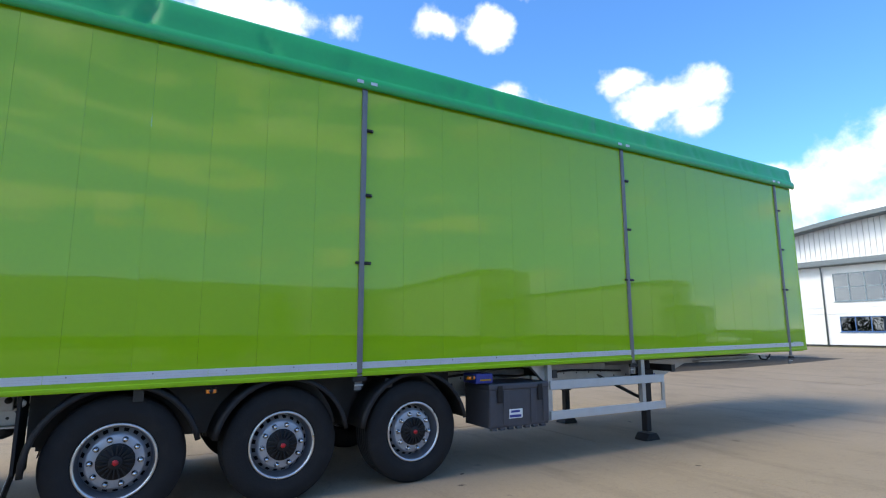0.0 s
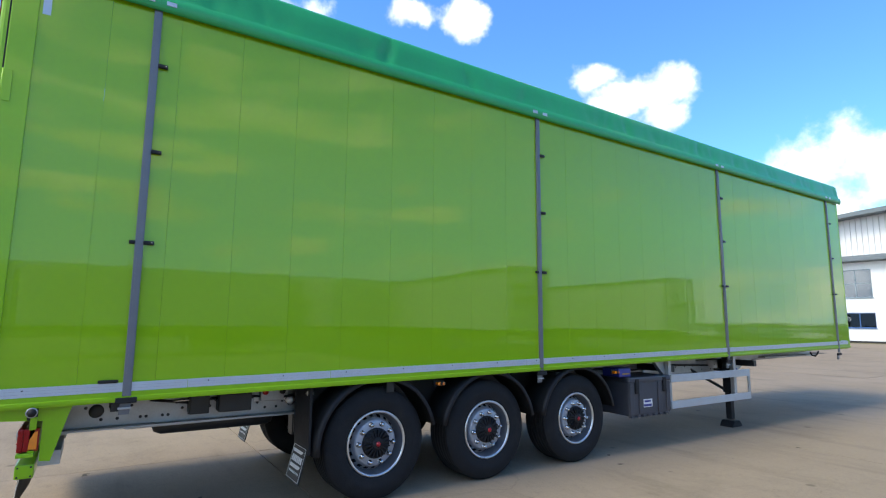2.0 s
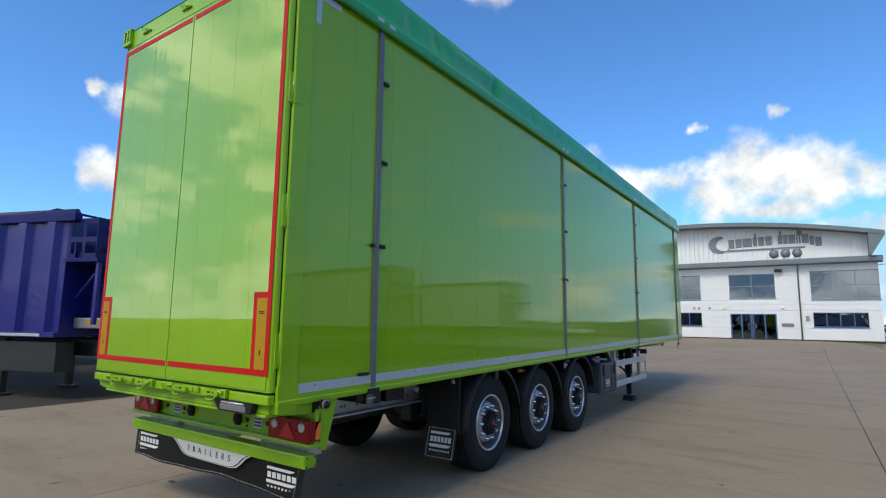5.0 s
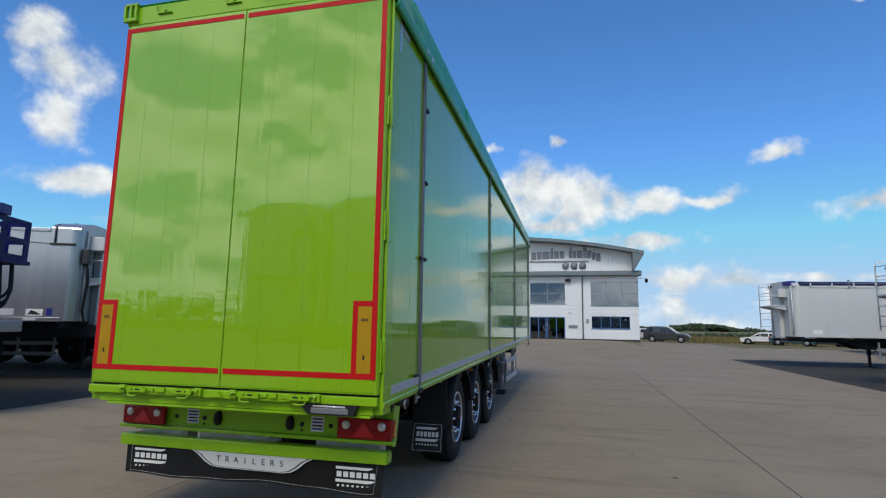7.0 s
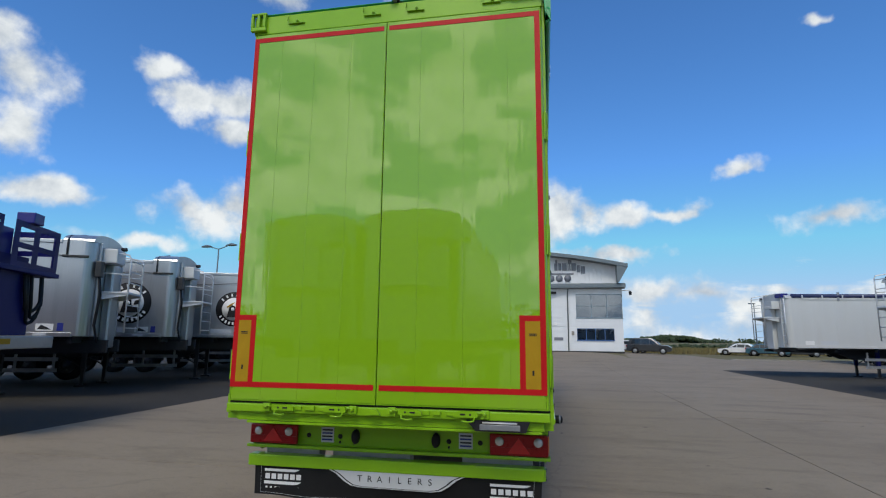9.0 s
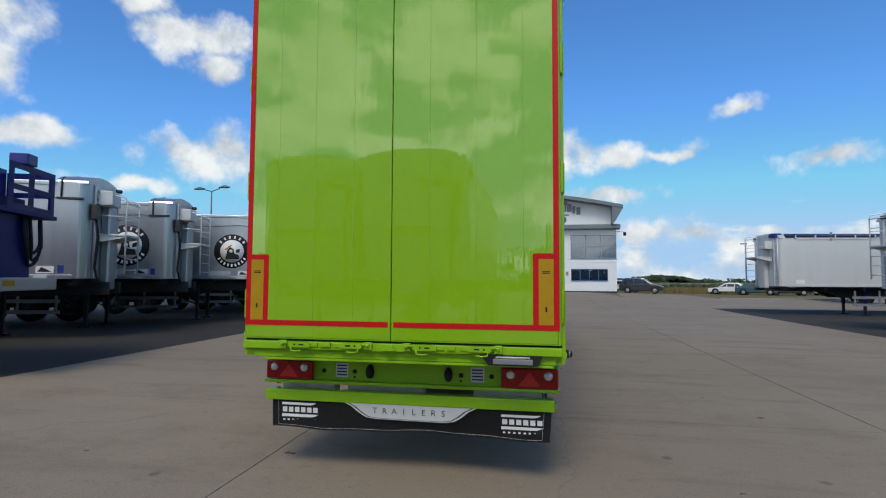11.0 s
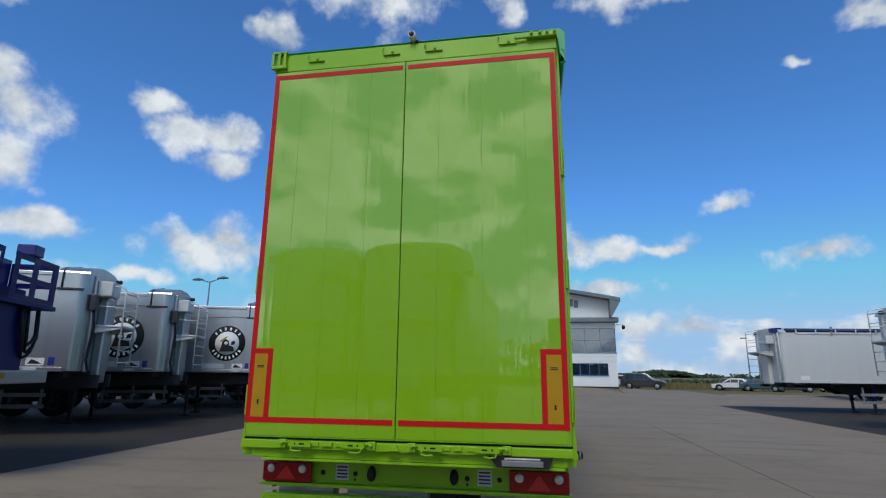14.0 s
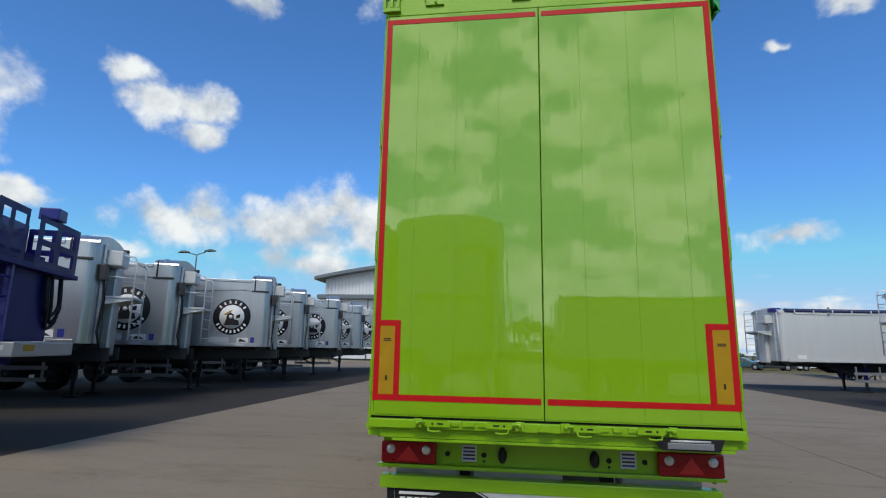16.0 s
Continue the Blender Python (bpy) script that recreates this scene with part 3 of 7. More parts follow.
concrete_bed = paving("concrete_bed", -7.59, 11.09, -60, 60.6, -0.012, M_DARK, "dark joint filler between the concrete slabs")


def slabs():
    """Cast slabs with narrow joints between them."""
    yard = thing("concrete_yard", "weathered pale concrete slab yard", "paving", kind="structure")
    spans = [(a, b) for a, b in zip(SLAB_X, SLAB_X[1:])]
    ys = [SLAB_Y0 + SLAB_DY * i for i in range(-9, 10)]
    west = [(-7.6 - 6.22 * (i + 1), -7.6 - 6.22 * i) for i in range(6)]
    rng = random.Random(4)
    for y0, y1 in zip(ys, ys[1:]):
        cols = list(spans)
        start = y0
        if y1 > 29.5:
            cols += [(11.1 + 6.24 * i, 11.1 + 6.24 * (i + 1)) for i in range(6 if y0 < 47 else 1)]
        elif y0 < 10.9:
            cols += [(11.1 + 6.24 * i, 11.1 + 6.24 * (i + 1)) for i in range(7)]
        if y1 > 35.6 and y1 < 51:
            cols += west
        for x0, x1 in cols:
            y0 = max(start, 29.31) if x0 > 11 and y1 > 29.5 else max(start, 35.52) if x1 < -7 else start
            bm = nb()
            yn = min(y1, 10.98) if x0 > 11 and start < 10.9 else y1
            g = 0.006
            n = 4
            lift = rng.uniform(-0.002, 0.002)
            top = [[bm.verts.new((x, y0 + g + (yn - y0 - 2 * g) * j / n, ground_z(y0 + (yn - y0) * j / n, min(x, 17.3) if y0 > 47 else x) + lift)) for x in (x0 + g, x1 - g)] for j in range(n + 1)]
            low = [[bm.verts.new((v.co.x, v.co.y, v.co.z - 0.15)) for v in r] for r in top]
            for a, b in zip(top, top[1:]):
                bm.faces.new((a[0], a[1], b[1], b[0]))
            for i in (0, 1):
                for j in range(n):
                    bm.faces.new((top[j][i], top[j + 1][i], low[j + 1][i], low[j][i]))
            for j in (0, n):
                bm.faces.new((top[j][0], top[j][1], low[j][1], low[j][0]))
            bmesh.ops.recalc_face_normals(bm, faces=bm.faces)
            part("slab", bm, M_CONCRETE, yard)
    return yard


slabs()


def kerb_line():
    yard = thing("kerb", "long pale concrete kerb edging the grass verge", "kerb", kind="structure")
    me = data_of("kerb_stone", bx(-0.9, 0.9, -0.06, 0.06, -0.2, 0.1, bevel=0.015), M_KERB)
    for i in range(26):
        x = 18.3 + 1.83 * i
        part("kerb_stone", me, M_KERB, yard, m=pose(x, 47.92, 0.0))


kerb_line()

# ---- office building ----
FY, BZ = 52.0, 0.42  # front plane and floor level
ARCH_X, ARCH_R, ARCH_Z = -6.0, 15.5, 10.9


def arch_z(x):
    return ARCH_Z - 0.0072 * (x - ARCH_X) ** 2


WINDOWS = [  # x0, x1, z0, z1, panes across, panes up, frame
    (-1.63, 1.91, 4.02, 6.15, 2, 2, "grey"), (4.45, 8.98, 3.82, 6.24, 3, 2, "grey"), (4.48, 8.12, 1.59, 2.78, 4, 1, "blue"),
    (-8.35, -4.0, 3.95, 6.2, 3, 2, "grey"), (-8.25, -4.0, 1.55, 2.75, 4, 1, "blue"), (-15.0, -10.65, 3.95, 6.2, 4, 2, "grey"), (-14.8, -10.6, 1.55, 2.75, 4, 1, "blue")]
DOOR = (-1.67, 1.88, BZ, 2.66)


def office():
    b = thing("office_building", "two-storey white clad office and workshop with arched slate-grey roof", "building")
    # front wall with through openings: strips between sorted cuts
    holes = [w[:4] for w in WINDOWS] + [DOOR]
    xs = sorted({-21.0, 9.0, *[h[0] for h in holes], *[h[1] for h in holes]})
    zs = sorted({BZ - 0.3, 7.0, *[h[2] for h in holes], *[h[3] for h in holes]})
    bm = nb()
    grid = {(i, j, k): bm.verts.new((x, FY + 0.3 * k, z)) for i, x in enumerate(xs) for j, z in enumerate(zs) for k in (0, 1)}
    nx_, nz_ = len(xs) - 1, len(zs) - 1

    def filled(i, j):
        if not (0 <= i < nx_ and 0 <= j < nz_):
            return False
        cx, cz = (xs[i] + xs[i + 1]) / 2, (zs[j] + zs[j + 1]) / 2
        return not any(h[0] < cx < h[1] and h[2] < cz < h[3] for h in holes)
    for i in range(nx_):
        for j in range(nz_):
            if not filled(i, j):
                continue
            for k in (0, 1):
                bm.faces.new([grid[ga, gb, k] for ga, gb in ((i, j), (i + 1, j), (i + 1, j + 1), (i, j + 1))])
            for (di, dj), (va, vb) in (((-1, 0), ((i, j), (i, j + 1))), ((1, 0), ((i + 1, j), (i + 1, j + 1))), ((0, -1), ((i, j), (i + 1, j))), ((0, 1), ((i, j + 1), (i + 1, j + 1)))):
                if not filled(i + di, j + dj):
                    bm.faces.new([grid[(*va, 0)], grid[(*vb, 0)], grid[(*vb, 1)], grid[(*va, 1)]])
    bmesh.ops.delete(bm, geom=[v for v in bm.verts if not v.link_faces], context="VERTS")
    bmesh.ops.recalc_face_normals(bm, faces=bm.faces)
    part("front_wall", bm, M_CLADWHITE, b, "white panelled front wall")
    # cladding joints: shallow horizontal planks stand proud of the wall
    for z0, z1 in ((2.95, 3.42), (3.44, 3.78)):
        for x0, x1 in ((-21, -9.1), (-9.08, -3.2), (-3.18, 3.6), (3.72, 9.0)):
            part("wall_panel", bx(x0 + 0.012, x1 - 0.012, FY - 0.025, FY, z0 + 0.01, z1, bevel=0.006), M_CLADWHITE, b)
    for x0, x1 in ((-3.9, -1.75), (1.98, 3.6), (3.72, 4.4)):
        for k in range(5):
            z0 = BZ + 0.05 + k * 0.48
            part("wall_panel", bx(x0, x1, FY - 0.025, FY, z0 + 0.008, z0 + 0.472, bevel=0.006), M_CLADWHITE, b)
        for k in range(5):
            z0 = 3.84 + k * 0.52
            part("wall_panel", bx(x0, x1, FY - 0.025, FY, z0 + 0.008, z0 + 0.512, bevel=0.006), M_CLADWHITE, b)
    part("side_wall", bx(8.7, 9.0, FY + 0.3, FY + 40, BZ - 0.3, 7.0), M_CLADWHITE, b)
    part("side_wall", bx(-21.0, -20.7, FY + 0.3, FY + 40, BZ - 0.3, 7.0), M_CLADWHITE, b)
    part("back_wall", bx(-20.7, 8.7, FY + 39.7, FY + 40, BZ - 0.3, 7.0), M_CLADWHITE, b)
    part("interior_wall", bx(-20.5, 8.6, FY + 5, FY + 5.2, BZ, 7.0), M_INSIDE, b)
    part("interior_floor", bx(-20.5, 8.6, FY + 0.3, FY + 5, 3.2, 3.4), M_INSIDE, b)
    # ribbed gable
    xs_g = [-20.6 + 29.2 * i / 40 for i in range(41)]
    gable = part("gable", prism(nb(), [(-20.6, 7.0), (8.6, 7.0)] + [(x, arch_z(x) - 0.1) for x in reversed(xs_g)], "y", FY - 0.02, FY + 0.2), M_CLADWHITE, b, "white vertically ribbed gable cladding")
    for i in range(75):
        x0, x1 = -20.6 + 29.2 * i / 75, -20.6 + 29.2 * (i + 0.78) / 75
        part("cladding_rib", prism(nb(), [(x0, 7.0), (x1, 7.0), (x1, arch_z(x1) - 0.12), (x0, arch_z(x0) - 0.12)], "y", FY - 0.10, FY - 0.02), M_CLADWHITE, gable)
    # arched roof with a deep overhang
    bm = nb()
    pts = [(ARCH_X + ARCH_R * (k / 20 - 1), 0) for k in range(41)]
    up = [(x, arch_z(x)) for x, _ in pts]
    dn = [(x, arch_z(x) - 0.34) for x, _ in pts][::-1]
    prism(bm, up + dn, "y", FY - 1.3, FY + 41)
    part("roof", bm, M_EAVE, b, "curved slate-grey sheet roof")
    bm = nb()
    prism(bm, [(8.45, 7.3), (8.6, 7.3), (9.5, arch_z(9.5) - 0.34), (8.45, arch_z(8.4) - 0.34)], "y", FY - 1.25, FY + 0.1)
    part("soffit_bracket", bm, M_EAVE, b)
    # canopy band over the upper windows
    bm = prism(nb(), [(FY - 0.75, 6.86), (FY + 0.1, 6.78), (FY + 0.1, 7.34), (FY - 0.2, 7.34), (FY - 0.62, 7.26), (FY - 0.75, 7.1)], "x", -21.3, 9.3, bevel=0.02)
    part("canopy", bm, M_EAVE, b, "slate-grey eaves canopy")
    for x in (3.62, -9.2, -15.75):
        part("drainpipe", tube(nb(), [(x, FY - 0.1, BZ), (x, FY - 0.1, 6.3), (x + 0.06, FY - 0.3, 6.75)], 0.06, 10), M_EAVE, b, "grey drainpipe")
    part("skirting", bx(-21.0, 9.02, FY - 0.04, FY, BZ - 0.1, BZ + 0.1), M_DARK, b)
    # floodlight, camera on bracket, vents
    part("floodlight", bx(1.95, 2.5, FY - 0.4, FY - 0.15, 6.25, 6.5, bevel=0.03), M_BLACK, b)
    cam_b = part("camera_bracket", tube(nb(), [(9.0, FY - 0.2, 6.55), (9.75, FY - 0.35, 6.6)], 0.045), M_WHITE, b)
    part("dome_housing", lathe(nb(), [(-0.3, 0.03), (-0.26, 0.13), (0, 0.16), (0.1, 0.1), (0.12, 0.0)], (9.75, FY - 0.35, 6.4), "z", 16), M_BLACK, cam_b)
    part("wall_notice", bx(2.2, 3.1, FY - 0.06, FY - 0.03, 1.55, 1.85, bevel=0.01), M_SIGN, b, "grey reception notice plate")
    for x in (-2.1, 2.35):
        part("wall_lamp", bx(x - 0.14, x + 0.14, FY - 0.14, FY - 0.026, 3.1, 3.35, bevel=0.03), M_WHITE, b)
    part("meter_box", bx(3.95, 4.2, FY - 0.12, FY - 0.026, 2.1, 2.5, bevel=0.02), M_KERB, b)
    for x in (-4.7, -4.3, -3.4):
        part("vent", bx(x, x + 0.2, FY - 0.05, FY, 3.05, 3.25, bevel=0.02), M_KERB, b)
    # windows
    for i, (x0, x1, z0, z1, nx, nz, tone) in enumerate(WINDOWS):
        fm = M_FRAMEGREY if tone == "grey" else M_FRAMEBLUE
        w = part("window", bx(x0, x1, FY + 0.02, FY + 0.1, z0, z0 + 0.06), fm, b, f"{tone} framed office window with dark glass")
        part("window_sill", bx(x0 - 0.05, x1 + 0.05, FY - 0.07, FY + 0.02, z0 - 0.06, z0), fm, w)
        bm = nb()
        box(bm, x0, x1, FY + 0.02, FY + 0.1, z1 - 0.06, z1)
        for k in range(nx + 1):
            xx = x0 + (x1 - x0) * k / nx
            box(bm, max(x0, xx - 0.035), min(x1, xx + 0.035), FY + 0.022, FY + 0.098, z0 + 0.06, z1 - 0.06)
        for k in range(1, nz):
            zz = z0 + (z1 - z0) * k / nz
            box(bm, x0 + 0.036, x1 - 0.036, FY + 0.024, FY + 0.096, zz - 0.03, zz + 0.03)
        part("window_frame", bm, fm, w)
        for k in range(nx):
            for j in range(nz):
                a, c = x0 + (x1 - x0) * k / nx + 0.03, x0 + (x1 - x0) * (k + 1) / nx - 0.03
                d, e = z0 + (z1 - z0) * j / nz + 0.025, z0 + (z1 - z0) * (j + 1) / nz - 0.025
                part("pane", bx(a, c, FY + 0.05, FY + 0.06, d, e), M_GLASS, w).visible_shadow = False
    # entrance
    x0, x1, z0, z1 = DOOR
    d = part("entrance", bx(x0, x1, FY + 0.02, FY + 0.1, z1 - 0.08, z1), M_FRAMEBLUE, b, "blue framed glazed double entrance doors")
    bm = nb()
    for xx in (x0 + 0.05, x0 + 0.88, -0.06, 0.1, x1 - 0.88, x1 - 0.05):
        box(bm, xx - 0.05, xx + 0.05, FY + 0.02, FY + 0.1, z0, z1 - 0.08)
    box(bm, x0, x1, FY + 0.025, FY + 0.095, z0, z0 + 0.1)
    part("door_frame", bm, M_FRAMEBLUE, d)
    for a, c in ((x0 + 0.1, x0 + 0.83), (x0 + 0.93, -0.11), (0.15, x1 - 0.93), (x1 - 0.83, x1 - 0.1)):
        part("pane", bx(a, c, FY + 0.05, FY + 0.06, z0 + 0.1, z1 - 0.08), M_GLASS, d).visible_shadow = False
    bm = nb()
    for k in range(24):
        a0, a1 = 2 * math.pi * k / 24, 2 * math.pi * (k + 1) / 24
        tube(bm, [(0.02 + 0.3 * math.cos(a), FY - 0.02, 1.55 + 0.3 * math.sin(a)) for a in (a0, a1)], 0.03, 6)
    part("ring_handle", bm, M_CHROME, d, "round steel pull handles")
    # sign: crescent, plain bars in place of the name, underline and three discs
    s = part("sign_underline", bx(-1.6, 4.3, FY - 0.16, FY - 0.102, 8.26, 8.40), M_SIGN, b, "grey sign of plain bars, crescent and discs")
    bm = nb()
    out, inn = [], []
    for k in range(17):
        a = radians(78 + 250 * k / 16 - 0)
        out.append((-2.2 + 0.9 * math.cos(a), 8.95 + 0.78 * math.sin(a)))
        inn.append((-1.75 + 0.75 * math.cos(radians(95 + 205 * k / 16)), 8.92 + 0.58 * math.sin(radians(95 + 205 * k / 16))))
    for k in range(16):
        prism(bm, [out[k], out[k + 1], inn[k + 1], inn[k]], "y", FY - 0.18, FY - 0.102)
    part("crescent", bm, M_SIGN, s)
    x = -1.45
    for wdt, hgt in ((0.5, 0.6), (0.5, 0.6), (0.72, 0.6), (0.36, 0.85), (0.5, 0.6), (0.5, 0.6), (0, 0), (0.36, 0.85), (0.34, 0.6), (0.5, 0.6), (0.16, 0.9), (0.18, 0.9), (0.5, 0.6), (0.34, 0.6), (0.45, 0.6)):
        if wdt:
            lift = 0.13 * math.sin((x + 1.45) / 8.2 * math.pi)
            drop = max(0, x - 4.1) * 0.30
            z0 = 8.56 + lift - drop
            part("letter_bar", bx(x, x + wdt * 1.12 - 0.09, FY - 0.16, FY - 0.09, z0, z0 + 0.76, bevel=0.05), M_SIGN, s)
            if hgt > 0.7:
                part("letter_stem", bx(x + wdt * 0.3, x + wdt * 0.3 + 0.17, FY - 0.158, FY - 0.092, z0 + 0.70, z0 + 1.10, bevel=0.03), M_SIGN, s)
        x += wdt * 1.12 if wdt else 0.38
    for x in (2.0, 2.85, 3.7):
        part("disc", lathe(nb(), [(-0.16, 0.0), (-0.16, 0.36), (-0.06, 0.36)], (x, FY, 7.86), "y", 28), M_SIGN, s)
    part("louvre", bx(-0.3, 1.3, FY - 0.15, FY - 0.102, 7.35, 7.62, bevel=0.03), M_CLADWHITE, b)
    return b


office()

# ---- the green moving-floor trailer ----
LEN, HW = 13.75, 1.275
RAIL0, RAIL1, TAPE1, ROOF = 1.105, 1.172, 1.243, 4.24


def nose_up(degrees):
    return Matrix.Translation((0, 2.5, 1.1)) @ Matrix.Rotation(radians(degrees), 4, "X") @ Matrix.Translation((0, -2.5, -1.1))


TILT, TILT_LOW = nose_up(0.22), nose_up(0.78)
RECESS = Matrix.Translation((0, 0.07, -0.012)) @ Matrix.Diagonal((1.016, 1, 1, 1))  # the light panel, bumper and flap sit back from the doors
HUBS = (3.115, 4.46, 5.85)
POSTS = (0.99, 5.175, 9.185, 13.2)


def brand_bars(parent, cx, cz, w, h, y, mat, m=None, axis="y"):
    """Two slanted strokes and a row of plain blocks, as a stand-in for a maker's mark."""
    def put(name, pts):
        bm = prism(nb(), pts, "y", y - 0.003, y)
        part(name, bm, mat, parent, m=m)
    put("upper_stroke", [(cx - w / 2, cz + h * 0.52), (cx + w * 0.44, cz + h * 0.52), (cx + w * 0.36, cz + h * 0.43), (cx + w * 0.28, cz + h * 0.39), (cx - w / 2, cz + h * 0.39)])
    put("lower_stroke", [(cx - w / 2, cz - h * 0.11), (cx + w * 0.5, cz - h * 0.11), (cx + w * 0.40, cz - h * 0.22), (cx + w * 0.30, cz - h * 0.26), (cx - w / 2, cz - h * 0.26)])
    for k in range(6):
        x0 = cx - w / 2 + w * k / 6
        put("block", [(x0 + 0.14 * w / 6, cz), (x0 + 0.86 * w / 6, cz), (x0 + 0.86 * w / 6, cz + h * 0.27), (x0 + 0.14 * w / 6, cz + h * 0.27)])
    for k in range(8):
        x0 = cx - w * 0.46 + w * 0.98 * k / 8
        put("thin_bar", [(x0, cz - h * 0.47), (x0 + w * 0.055, cz - h * 0.47), (x0 + w * 0.055, cz - h * 0.38), (x0, cz - h * 0.38)])


def wheel_master():
    """A super-single wheel with its outer face towards +x, hub centre at the origin."""
    e = new("wheel")
    r, w = 0.530, 0.385
    prof = [(-w + 0.03, 0.30), (-w + 0.005, 0.34), (-w - 0.012, 0.42), (-w + 0.01, 0.495), (-w + 0.035, r - 0.006), (-w + 0.06, r)]
    for k in range(5):  # tread ribs with grooves between
        a = -w + 0.06 + (w - 0.12) * k / 5
        b = -w + 0.06 + (w - 0.12) * (k + 1) / 5
        prof += [(a + 0.004, r), (b - 0.008, r), (b - 0.006, r - 0.014), (b - 0.001, r - 0.014)]
    prof += [(-0.06, r), (-0.035, r - 0.006), (-0.022, r - 0.02), (-0.012, 0.495), (-0.004, 0.47), (0.012, 0.42), (0.010, 0.385), (0.004, 0.36), (0.002, 0.335), (-0.006, 0.312), (-0.03, 0.30)]
    part("tyre", lathe(nb(), prof, (0, 0, 0), "x", 72, False), M_TYRE, e, "black super-single tyre with ribbed tread")
    rim_prof = [(-0.05, 0.300), (-0.006, 0.309), (0.004, 0.303), (0.002, 0.290), (-0.012, 0.2845)]
    rim = part("rim", lathe(nb(), rim_prof, (0, 0, 0), "x", 64, False), M_BRIGHT, e, "polished outer rim flange")
    # the dish's shade is coloured in: the well is darker than the flange
    part("rim_well", lathe(nb(), [(-0.011, 0.2846), (-0.05, 0.279), (-0.10, 0.270), (-0.137, 0.262)], (0, 0, 0), "x", 64, False), M_WELL, rim, "rim well, grey darkened for its shade")
    # dished disc with hand holes
    bm = nb()
    n = 120
    rings = []
    for a, rr in ((-0.135, 0.264), (-0.125, 0.256), (-0.088, 0.232), (-0.060, 0.222), (-0.040, 0.212), (-0.034, 0.204), (-0.030, 0.150), (-0.030, 0.110)):
        rings.append([bm.verts.new((a, rr * math.cos(2 * math.pi * k / n), rr * math.sin(2 * math.pi * k / n))) for k in range(n)])
    for i, (r0, r1) in enumerate(zip(rings, rings[1:])):
        for k in range(n):
            if i == 1 and k % 6 in (0, 1, 2):
                continue
            f = bm.faces.new((r0[k], r0[(k + 1) % n], r1[(k + 1) % n], r1[k]))
            f.smooth = True
    part("disc", bm, M_RIM, rim, "silver painted wheel disc with oval hand holes")
    part("drum", lathe(nb(), [(-0.30, 0.0), (-0.30, 0.262), (-0.142, 0.2615), (-0.142, 0.0)], (0, 0, 0), "x", 40), M_BLACK, rim)
    nut = data_of("nut", lathe(nb(), [(-0.03, 0.024), (-0.022, 0.024), (-0.02, 0.0185), (0.006, 0.018), (0.014, 0.012), (0.016, 0.0)], (0, 0, 0), "x", 10), M_CHROME)
    for k in range(10):
        a = 2 * math.pi * (k + 0.5) / 10
        part("nut", nut, M_CHROME, rim, m=pose(0, 0.181 * math.cos(a), 0.181 * math.sin(a)))
    hub = part("hub_cap", lathe(nb(), [(-0.03, 0.142), (-0.012, 0.142), (-0.004, 0.134), (0.0, 0.06), (0.03, 0.055), (0.034, 0.05), (0.034, 0.0)], (0, 0, 0), "x", 40), M_BLACK, e, "black finned hub cover")
    fin = data_of("fin", bx(-0.008, 0.024, -0.006, 0.006, 0.058, 0.132, bevel=0.002), M_BLACK)
    for k in range(18):
        part("fin", fin, M_BLACK, hub, m=Matrix.Rotation(2 * math.pi * k / 18, 4, "X"))
    part("hub_badge", lathe(nb(), [(0.03, 0.026), (0.041, 0.024), (0.043, 0.0)], (0, 0, 0), "x", 6), M_HUBRED, hub, "red hub badge")
    return e


def mudguard_mesh(a0, a1, width=0.40, r=0.625, t=0.018):
    """A thick rolled-edge arc over a wheel, in the yz plane, outer edge at x = 0."""
    bm = nb()
    n = 18
    sec = [(-width, r), (-width, r + t), (-0.03, r + t), (0.0, r + t * 0.4), (0.004, r - 0.028), (-0.010, r - 0.032), (-0.014, r - 0.004), (-0.03, r)]
    rings = []
    for k in range(n + 1):
        a = radians(a0 + (a1 - a0) * k / n)
        rings.append([bm.verts.new((x, rr * math.cos(a), rr * math.sin(a))) for x, rr in sec])
    fs = []
    for r0, r1 in zip(rings, rings[1:]):
        for k in range(len(sec)):
            fs.append(bm.faces.new((r0[k], r0[(k + 1) % len(sec)], r1[(k + 1) % len(sec)], r1[k])))
    fs += [bm.faces.new(rings[0]), bm.faces.new(rings[-1])]
    bmesh.ops.recalc_face_normals(bm, faces=fs)
    for f in fs[:-2]:
        f.smooth = True
    return data_of("mudguard", bm, M_BLACK)


def tarp_section():
    """Hem tube on the near side, steep side, crest close to that side, then a gentle fall to the far side."""
    return [(1.292, ROOF - 0.035), (1.312, ROOF - 0.045), (1.330, ROOF - 0.02), (1.336, ROOF + 0.03), (1.326, ROOF + 0.075), (1.304, ROOF + 0.095), (1.296, ROOF + 0.12), (1.288, ROOF + 0.18), (1.278, ROOF + 0.25), (1.265, ROOF + 0.330), (1.235, ROOF + 0.365), (1.10, ROOF + 0.368), (0.8, ROOF + 0.345), (0.4, ROOF + 0.32), (0, ROOF + 0.295), (-0.4, ROOF + 0.27), (-0.8, ROOF + 0.24), (-1.15, ROOF + 0.20), (-1.25, ROOF + 0.17)]


